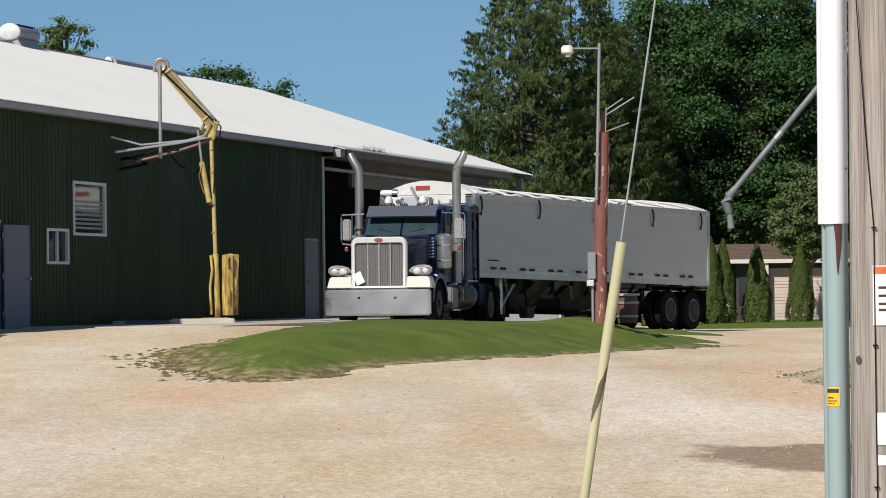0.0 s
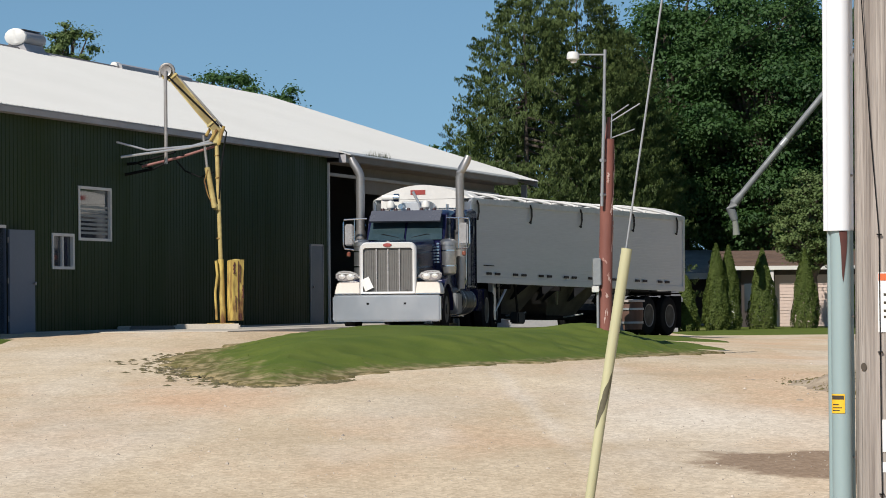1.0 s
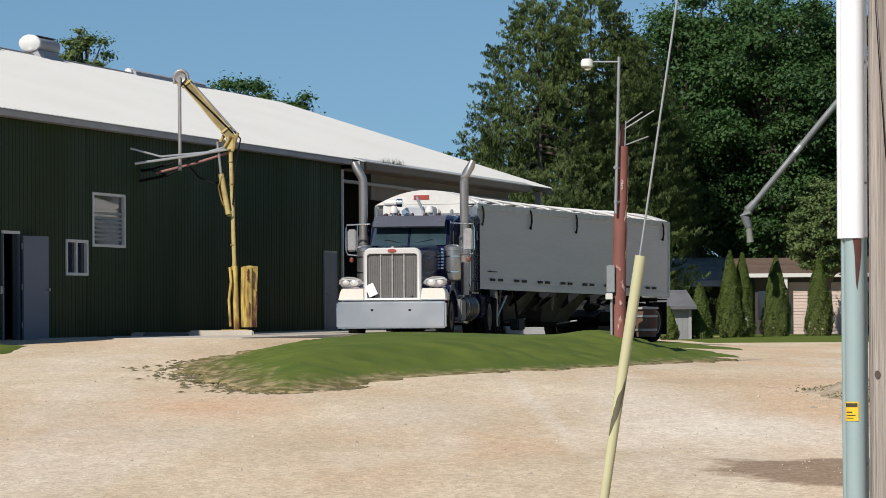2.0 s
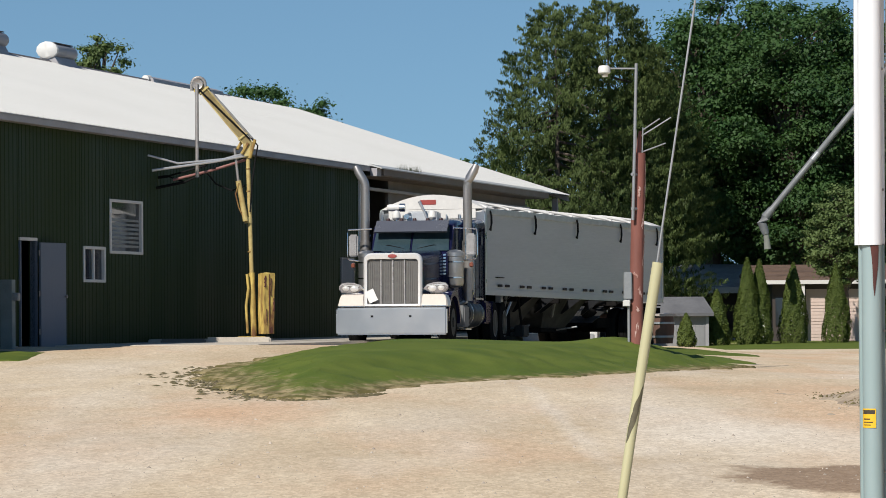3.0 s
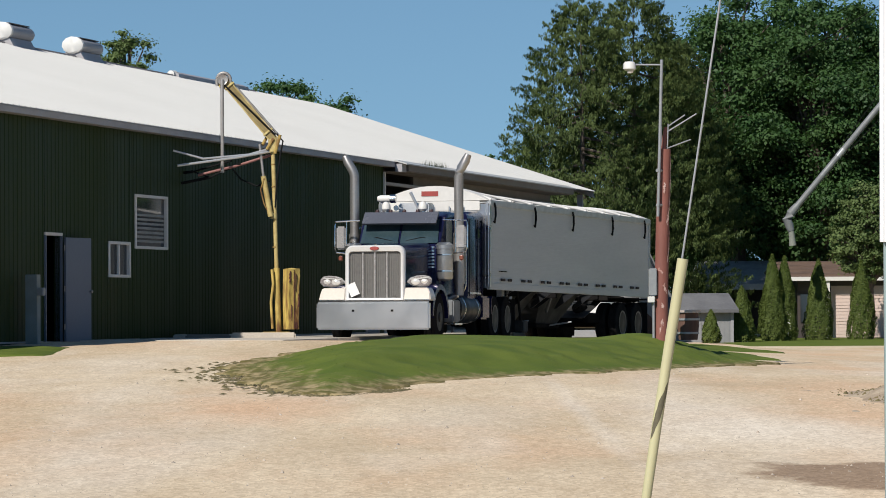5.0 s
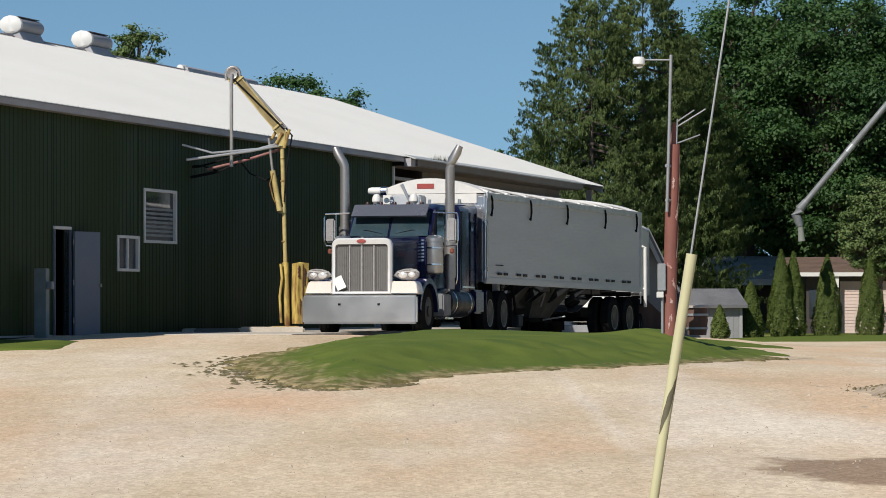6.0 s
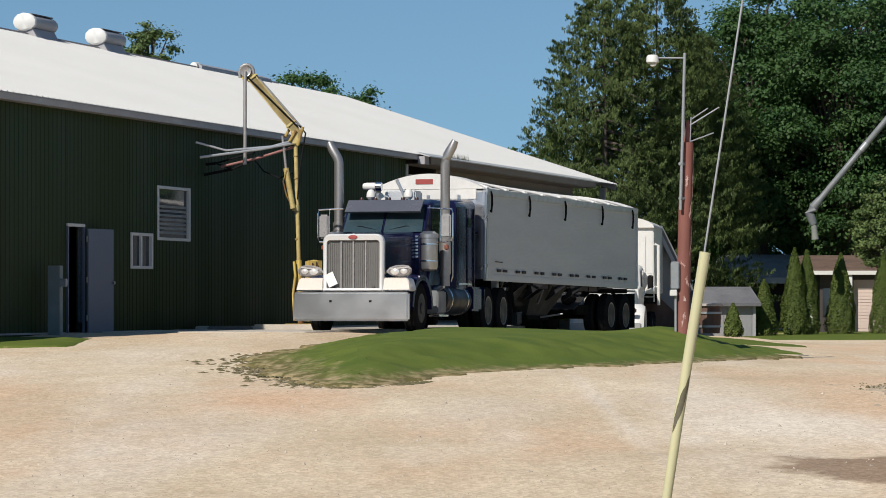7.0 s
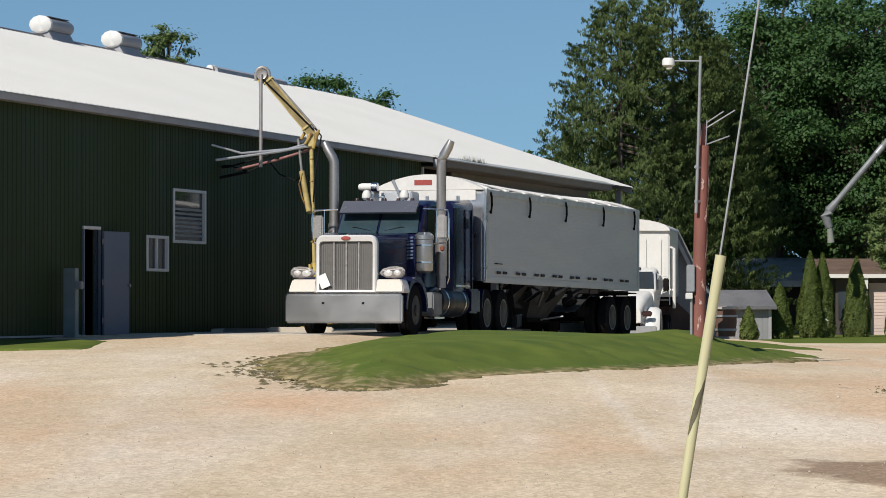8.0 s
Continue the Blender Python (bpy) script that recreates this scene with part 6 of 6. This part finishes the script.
    part("pipe_bracket", rod(B(), (1.2, 3.5, 1.75), (1.34, 3.5, 1.75), 0.04), WHITE, t)
    part("ladder", ladder(1.05, 3.36, 1.3, 2.2), WHITE, t)
    return t


make_farm_truck()


# ---- outbuildings, house ----
def make_grey_barn():
    b = thing("grey_barn", "grey farm building with a sloping gable roof", "barn", pose(7.6, 116.0, 1.0))
    # gambrel end wall, its steep lower slope falling towards the east
    part("wall", prism(B(), [(-2.6, -0.8), (0.6, -0.8), (0.6, 1.07), (-0.28, 2.87), (-2.6, 2.87)], 1, 0.0, 9.0), GREYWALL, b)
    # dark panel paints the farm truck's shadow on the wall
    part("shadow_panel", prism(B(), [(-2.6, -0.75), (0.55, -0.75), (0.25, 0.25), (-0.5, 0.95), (-2.6, 0.95)], 1, -0.04, -0.004), BARREL, b, "slant-topped dark brown panel painted for the farm truck's shadow")
    part("roof", prism(B(), [(-0.28, 2.89), (0.68, 0.93), (0.8, 0.98), (-0.2, 3.0)], 1, -0.3, 9.3), GREYSHINGLE, b)
    part("roof", prism(B(), [(-0.28, 2.89), (-0.2, 3.0), (-2.75, 3.02), (-2.75, 2.89)], 1, -0.3, 9.3), GREYSHINGLE, b)
    part("barge_board", prism(B(), [(-0.4, 2.87), (0.58, 0.88), (0.68, 0.93), (-0.28, 2.89)], 1, -0.34, -0.302), FASCIA, b)
    return b


def make_shed():
    s = thing("garden_shed", "small grey garden shed with a dark shingle roof", "shed", pose(9.36, 116.0, 0.6, 0, 0, 8))
    bm = B()
    box(bm, (-1.1, 0, -0.2), (1.0, 2.4, 0.98))
    w = part("wall", bm, GREYWALL, s, smooth=0)
    for i in range(14):
        part("batten", box(B(), (-1.08 + 0.15 * i, -0.009, -0.1), (-1.06 + 0.15 * i, -0.001, 0.97)), GREYWALL, w)
    part("corner_board", box(B(), (0.94, -0.03, -0.1), (1.03, 0.1, 0.98)), FASCIA, s)
    part("roof", prism(B(), [(-0.25, 0.86), (1.2, 1.38), (2.65, 0.86), (2.65, 0.96), (1.2, 1.48), (-0.25, 0.96)], 0, -1.25, 1.15), GREYSHINGLE, s)
    return s


def make_house():
    h = thing("ranch_house", "low ranch house with beige siding and brown shingle roof", "house", pose(15.4, 131.0, 0.18))
    # clapboard wall
    bm = B()
    z = -0.1
    while z < 2.15:
        prism(bm, [(-0.0, z), (-0.026, z), (-0.008, z + 0.115), (0.0, z + 0.115)], 0, -0.2, 12.0)
        z += 0.115
    part("siding", bm, SIDING, h, "beige lap siding", smooth=0)
    part("wall", box(B(), (-1.4, 0.002, -0.2), (12.0, 8.0, 2.45)), SHADEWOOD, h)
    # dark strip painting the shadow that the eave casts on the wall
    part("eave_shade_band", box(B(), (-1.4, -0.02, 2.225), (12.0, 0.0, 2.39)), SHADEWOOD, h)
    part("fascia", box(B(), (-1.9, -0.52, 2.38), (12.5, -0.46, 2.52)), WHITE, h, "white eave fascia")
    part("soffit", box(B(), (-1.9, -0.455, 2.4), (12.5, 0.0, 2.44)), WHITE, h)
    bm = B()
    prism(bm, [(-0.45, 2.54), (3.6, 3.12), (8.6, 2.6), (8.6, 2.5), (3.6, 3.0), (-0.45, 2.46)], 0, -1.9, 12.5)
    rf = part("roof", bm, SHINGLE, h, "brown shingle roof")
    for i in range(11):
        u = i / 11
        part("shingle_course", box(B(), (-1.9, -0.44 + 4.0 * u, 2.545 + 0.572 * u), (12.5, -0.38 + 4.0 * u, 2.575 + 0.572 * u)), SHINGLE, rf)
    part("roof_pipe", rod(B(), (1.6, 3.0, 3.0), (1.6, 3.0, 3.7), 0.06), GALV, h)
    # porch: pale steps and rails in deep shade
    for p in ((-1.75, -0.38), (-0.35, -0.38)):
        part("porch_post", box(B(), (p[0] - 0.06, p[1] - 0.06, -0.1), (p[0] + 0.06, p[1] + 0.06, 2.39)), WHITE, h)
    part("window", box(B(), (-1.3, -0.05, 0.9), (-0.6, -0.003, 1.9), bevel=0.01), GLASS, h, "dark window")
    part("porch_rail", tube(B(), [(-0.5, -0.5, 0.1), (-1.0, -0.5, 0.9), (-0.6, -0.5, 1.3)], 0.05, 8), WHITE, h)
    return h


def make_back_house():
    h = thing("neighbour_house", "white-trimmed house half hidden by the trees", "house", pose(12.4, 137.0, 0.2))
    part("wall", box(B(), (-1.0, 0, -0.2), (1.2, 6, 2.1)), SHADEWOOD, h)
    part("fascia", box(B(), (-1.2, -0.68, 2.08), (1.4, -0.62, 2.3)), WHITE, h, "white gutter board")
    part("roof", prism(B(), [(-0.6, 2.3), (3.0, 3.2), (6.6, 2.3), (6.6, 2.2), (3.0, 3.08), (-0.6, 2.2)], 0, -1.3, 1.5), PALESHINGLE, h, "pale grey shingle roof")
    part("window_frame", box(B(), (0.2, -0.05, 0.35), (0.3, 0.0, 2.1)), WHITE, h)
    part("window_sill", box(B(), (0.2, -0.1, 0.3), (1.2, 0.0, 0.42)), WHITE, h)
    return h


make_grey_barn()
make_shed()
make_house()
make_back_house()

# grain spout with its hanging sock, carried by a leg mast off to the east
sp = thing("grain_spout", "grey steel grain spout ending in a worn rubber sock", "spout", pose(0, 118.0, 0))
e0, e1 = Vector((12.4, 0, 4.62)), Vector((20.5, 0, 14.3))
part("pipe", rod(B(), e0, e1, 0.1, seg=18), SPOUT, sp)
q = e0 + (e1 - e0) * 0.19
dv = (e1 - e0).normalized()
part("bright_band", rod(B(), q, q + dv * 0.3, 0.106, seg=18), GALV, sp)
part("elbow", tube(B(), [e0 + dv * 0.35, e0, e0 + Vector((-0.12, 0, -0.18)), e0 + Vector((-0.04, 0, -0.36)), e0 + Vector((0.02, 0, -0.54))], [0.12, 0.15, 0.155, 0.14, 0.11], 16), SPOUT, sp)
part("sock", tube(B(), [e0 + Vector((0.02, 0, -0.52)), e0 + Vector((0.05, 0, -0.8)), e0 + Vector((0.07, 0, -1.02))], [0.09, 0.1, 0.12], 12), mat("worn_rubber", (0.22, 0.23, 0.2), rough=0.8), sp, "worn grey rubber sock")
for off in (Vector((-0.22, 0, 0.12)), Vector((0.2, 0, -0.2))):
    part("stay_wire", rod(B(), e0 + dv * 0.4, e0 + dv * 4.5 + off, 0.009, seg=6), BLACK, sp)
    part("stay_wire", rod(B(), e0 + dv * 4.5 + off, e1, 0.009, seg=6), BLACK, sp)
part("mast", rod(B(), (20.5, 0, 0.9), (20.5, 0, 15.0), 0.25, seg=16), GALV, sp)


# ---- trees ----
def cards(centres, sizes, normals, rng_, squash=0.55, hang=0.0):
    """Small bent leaf sprays (two triangles each) as one mesh's arrays."""
    n = len(centres)
    r = rng_.normal(size=(n, 3))
    nn = normals + 0.4 * r
    nn /= np.linalg.norm(nn, axis=1)[:, None] + 1e-9
    a = np.cross(nn, rng_.normal(size=(n, 3)))
    if hang:
        a = normals * np.array([0.5, 0.5, 0.0]) + np.array([0, 0, -hang]) + 0.45 * rng_.normal(size=(n, 3))
        a /= np.linalg.norm(a, axis=1)[:, None] + 1e-9
        nn = normals + 0.15 * rng_.normal(size=(n, 3))
        nn -= (nn * a).sum(1)[:, None] * a
        nn /= np.linalg.norm(nn, axis=1)[:, None] + 1e-9
    a /= np.linalg.norm(a, axis=1)[:, None] + 1e-9
    b = np.cross(nn, a)
    s = sizes[:, None]
    v = np.empty((n, 4, 3))
    v[:, 0] = centres - a * s
    v[:, 1] = centres - b * s * squash + nn * s * 0.15
    v[:, 2] = centres + a * s - nn * s * 0.2
    v[:, 3] = centres + b * s * squash + nn * s * 0.15
    return v.reshape(-1, 3)


def crown_mesh(name, verts, material):
    n = len(verts) // 4
    me = bpy.data.meshes.new(name)
    me.vertices.add(len(verts))
    me.vertices.foreach_set("co", verts.ravel())
    me.loops.add(n * 4)
    me.loops.foreach_set("vertex_index", np.arange(n * 4))
    me.polygons.add(n)
    me.polygons.foreach_set("loop_start", np.arange(n) * 4)
    me.polygons.foreach_set("loop_total", np.full(n, 4))
    me.materials.append(material)
    me.update(calc_edges=True)
    return me


def crown(name, me, parent):
    ob = new(name, me)
    ob.parent = parent
    return ob


def conifer(x, y, z, h, r, seed, leaves=34000, label="tall dark green spruce with drooping boughs", low=0.06):
    g = np.random.default_rng(seed)
    t = thing("spruce_tree", label, "tree", pose(x, y, z), "trees behind the yard")
    part("trunk", tube(B(), [(0, 0, -0.3), (0.05, 0, h * 0.4), (0, 0.05, h * 0.97)], [0.24, 0.11, 0.012], 10), BARK, t)
    nb = int(h * 60)
    cs, ns, ss = [], [], []
    bm = B()
    us = low + (0.995 - low) * (np.arange(nb) + g.random(nb)) / nb
    reaches = r * (1 - us) ** 0.45 * (0.66 + 0.44 * g.random(nb) ** 0.8) * (0.75 + 0.25 * np.clip(us / 0.15, 0, 1)) + 0.12
    strands = (3 + 11 * reaches / r).astype(int)
    k = max(10, int(leaves / strands.sum()))
    for i in range(nb):
        u, reach, n = us[i], reaches[i], strands[i]
        a = g.random() * 6.283
        z0 = u * h
        d = np.array([math.cos(a), math.sin(a)])
        # hanging twigs along the bough, the outer ones turned up into points
        f0 = 0.4 + 0.62 * g.random(n) ** 0.6
        drop = reach * (0.26 * f0 ** 1.3 - 0.5 * np.clip(f0 - 0.7, 0, 1))
        side = g.normal(size=n) * 0.17 * reach * (1.15 - 0.8 * f0)
        up = g.random(n) < 0.3 + 0.5 * (f0 > 0.88)
        length = g.uniform(0.14, 0.46, n) * (0.5 + 0.5 * reach / r)
        s = g.random((n, k)) ** 0.8
        slim = 0.085 * (1 - 0.85 * s)
        out = np.where(up, 0.75, 0.08)[:, None] * s * length[:, None]
        f = f0[:, None] * reach + out + g.normal(size=(n, k)) * slim
        w = side[:, None] * (1 + 0.3 * s) + g.normal(size=(n, k)) * slim
        pz = z0 - drop[:, None] + np.where(up, 0.55, -1.0)[:, None] * s * length[:, None] + g.normal(size=(n, k)) * 0.02
        cs.append(np.stack([d[0] * f - d[1] * w, d[1] * f + d[0] * w, pz], -1).reshape(-1, 3))
        face = np.array([d[0] * 0.6, d[1] * 0.6, 0.4]) + g.normal(size=(n, 3)) * 0.3
        ns.append(np.repeat(face, k, axis=0))
        ss.append(g.uniform(0.03, 0.068, n * k))
        if i % 12 == 0 and u < 0.8:
            tube(bm, [(0, 0, z0), (d[0] * reach * 0.5, d[1] * reach * 0.5, z0 - reach * 0.1), (d[0] * reach * 0.9, d[1] * reach * 0.9, z0 - reach * 0.24)], [0.05, 0.035, 0.012], 5, False)
    part("limb", bm, BARK, t)
    v = cards(np.concatenate(cs), np.concatenate(ss), np.concatenate(ns), g, 0.3, 1.3)
    crown("crown", crown_mesh("spruce_crown", v, SPRUCE), t)
    return t


def broadleaf(x, y, z, h, rx, rz, seed, leaves=36000, material=None, size=(0.045, 0.11), clumps=200, base=0.3, label="broad leafy deciduous tree in full summer green"):
    g = np.random.default_rng(seed)
    t = thing("leafy_tree", label, "tree", pose(x, y, z), "trees behind the yard")
    top = h - rz
    bm = B()
    tube(bm, [(0, 0, -0.3), (0.1, 0, h * base * 0.6), (0.0, 0.1, top)], [0.035 * h * 0.8, 0.028 * h * 0.8, 0.05], 10)
    part("trunk", bm, BARK, t)
    cs, ns, ss = [], [], []
    bm = B()
    for i in range(clumps):
        while True:
            p = g.uniform(-1, 1, 3)
            if 0.25 < np.linalg.norm(p) < 1:
                break
        p = p / np.linalg.norm(p) * (0.45 + 0.5 * g.random())
        c = np.array([p[0] * rx, p[1] * rx, top + p[2] * rz])
        cr = g.uniform(0.13, 0.26) * rx * (1.35 if clumps < 60 else 1)
        k = leaves // clumps
        q = g.normal(size=(k, 3))
        q /= np.linalg.norm(q, axis=1)[:, None]
        rad = np.abs(g.normal(size=k)) * 0.62
        off = q * (rad * cr)[:, None] * np.array([1.25, 1.25, 0.6])
        cs.append(c + off)
        ns.append(q * 0.7 + np.array([0, 0, 0.55]))
        ss.append(g.uniform(size[0], size[1], k))
        tube(bm, [(0, 0, min(c[2], top) * 0.7), tuple(c * np.array([0.5, 0.5, 0.92])), tuple(c)], [0.1, 0.06, 0.015], 5, False)
    part("limb", bm, BARK, t)
    v = cards(np.concatenate(cs), np.concatenate(ss), np.concatenate(ns), g, 0.62)
    crown("crown", crown_mesh("leaf_crown", v, material or LEAF), t)
    return t


def cedar(x, y, z, h, r, seed, label="clipped columnar cedar"):
    g = np.random.default_rng(seed)
    t = thing("columnar_cedar", label, "shrub", pose(x, y, z), "row of cedars by the house")
    part("trunk", tube(B(), [(0, 0, -0.1), (0, 0, h * 0.9)], [0.06, 0.015], 8), BARK, t)
    k = int(17000 * h / 3)
    u = g.random(k) ** 0.85
    a = g.random(k) * 6.283
    lump = 1 + 0.12 * np.sin(a * 3 + u * 9 + seed) + 0.08 * np.sin(a * 7 - u * 17)
    rad = r * (1 - u ** 1.6) ** 0.85 * (0.78 + 0.22 * np.clip(u / 0.12, 0, 1)) * lump * (0.72 + 0.3 * g.random(k) ** 0.5) + 0.015
    c = np.stack([rad * np.cos(a), rad * np.sin(a), 0.03 + u * h], 1)
    n = np.stack([np.cos(a), np.sin(a), 0.3 + 0 * a], 1)
    v = cards(c, g.uniform(0.02, 0.052, k), n, g, 0.42)
    crown("foliage", crown_mesh("cedar_foliage", v, CEDAR), t)
    return t


def px(x8, D):
    return (x8 - 784) / 6500 * D


# two spruces and the broad crowns that close the yard
conifer(px(1097, 128), 128, 0.5, 11.9, 3.75, 11, 175000)
conifer(px(1190, 131), 131, 0.5, 12.3, 4.2, 12, 205000)
conifer(px(1262, 135), 135, 0.5, 11.0, 3.0, 14, 90000, "shorter dark spruce among the leafy trees", 0.32)
conifer(px(1030, 133), 133, 0.5, 7.8, 2.6, 13, 50000, "smaller spruce at the edge of the group")
broadleaf(px(1370, 142), 142, 0.9, 13.6, 3.9, 5.9, 21, 150000)
broadleaf(px(1520, 140), 140, 0.9, 13.4, 3.9, 5.9, 22, 150000)
broadleaf(px(1660, 144), 144, 0.9, 13.2, 3.8, 5.9, 23, 70000)
broadleaf(px(1290, 150), 150, 0.9, 11.6, 3.4, 5.4, 24, 80000)
broadleaf(px(1440, 156), 156, 0.9, 9.5, 4.4, 4.4, 25, 40000)
broadleaf(px(1610, 154), 154, 0.9, 9.0, 4.4, 4.2, 26, 20000)
broadleaf(px(1605, 127), 127, 0.5, 5.6, 1.3, 1.9, 27, 40000, PALELEAF, (0.03, 0.075), label="light green young tree by the house")
broadleaf(px(950, 168), 168, 0.9, 8.0, 1.5, 2.0, 28, 9000, label="small dark tree beyond the roof end")
broadleaf(px(1000, 160), 160, 0.9, 7.2, 2.0, 2.4, 33, 9000, label="small dark tree beyond the roof end")
broadleaf(px(294, 150), 150, 0.9, 12.35, 1.2, 1.5, 29, 8500, PALELEAF, (0.04, 0.09), 34, label="thin-leaved pale tree top beyond the roof")
broadleaf(px(545, 152), 152, 0.9, 10.55, 1.9, 1.3, 30, 14000, LEAF, (0.04, 0.1), 40, label="green tree top beyond the roof")
broadleaf(px(655, 156), 156, 0.9, 9.85, 1.3, 1.0, 31, 8000, LEAF, (0.04, 0.1), 28, label="green tree top beyond the roof")
# unseen tree belt, added only to darken reflections on the truck's side
for i, (x, y) in enumerate(((30, 140), (34, 131), (40, 137), (45, 128), (51, 133), (56, 124), (62, 128), (67, 119), (73, 122), (78, 112), (83, 114), (88, 104), (92, 96), (96, 86))):
    broadleaf(x, y, 0.4, 9.5 + (i % 3), 5.4, 4.7, 40 + i, 8000, None, (0.16, 0.34), 70)
for i, (x8, ytop, w, D) in enumerate(((1325, 545, 0.29, 113), (1380, 503, 0.42, 117), (1434, 447, 0.44, 119), (1456, 450, 0.42, 119.4), (1516, 456, 0.48, 120), (1592, 458, 0.46, 120), (1663, 460, 0.46, 120))):
    cedar(px(x8, D), D, 0.5, 1.1 + (540 - ytop) / 6500 * D, w, i, "small green clipped columnar cedar on the lawn" if i == 0 else "tall green clipped columnar cedar on the lawn")


# ---- what moves ----
# seconds, bumper x, y, tractor heading, trailer heading
DRIVE = [
    (0.0, 0.735, 82.469, -14.50, -32.52), (0.5, 0.822, 82.062, -12.52, -30.81), (1.0, 0.817, 81.599, -11.31, -29.12), (1.5, 0.740, 81.087, -10.69, -27.51),
    (2.0, 0.607, 80.533, -10.53, -26.05), (2.5, 0.434, 79.946, -10.73, -24.77), (3.0, 0.232, 79.332, -11.16, -23.66), (3.5, 0.013, 78.701, -11.75, -22.72),
    (4.0, -0.215, 78.060, -12.40, -21.91), (4.5, -0.448, 77.417, -13.07, -21.21), (5.0, -0.678, 76.778, -13.70, -20.58), (5.5, -0.904, 76.154, -14.27, -20.00),
    (6.0, -1.125, 75.550, -14.76, -19.47), (6.5, -1.341, 74.975, -15.16, -18.99), (7.0, -1.553, 74.436, -15.50, -18.60), (7.5, -1.770, 73.942, -15.79, -18.37),
    (8.0, -1.991, 73.500, -16.11, -18.39),
]


def motions():
    a_rows, b_rows, roll = [], [], []
    gone = 0.0
    last = None
    for t, x, y, a, b in DRIVE:
        q = pose(x, y, 0, 0, 0, a)
        f, r = q @ Vector((0, 1.2, 0)), q @ Vector((0, 7.1, 0))
        zf, zr = rise(f.x, f.y), rise(r.x, r.y)
        m = pose(x, y, zf, math.degrees(math.atan((zr - zf) / 5.9)), 0, a)
        pin = m @ Vector((0, 7.1, 0))
        q = pose(pin.x, pin.y, 0, 0, 0, b)
        e = q @ Vector((0, 10.0, 0))
        dip = math.degrees(math.atan((rise(e.x, e.y) - pin.z) / 10.0))
        a_rows.append((t, m))
        b_rows.append((t, pose(pin.x, pin.y, pin.z, dip, 0, b)))
        if last is not None:
            gone += (Vector((x, y)) - last).length
        last = Vector((x, y))
        roll.append((t, gone))
    walk(tractor, a_rows)
    walk(trailer, b_rows)
    for wheels in (WHEELS, TWHEELS):
        for ob, r in wheels:
            p = ob.location.copy()
            walk(ob, [(t, pose(p.x, p.y, p.z, math.degrees(d / r), 0, 0)) for t, d in roll])


motions()
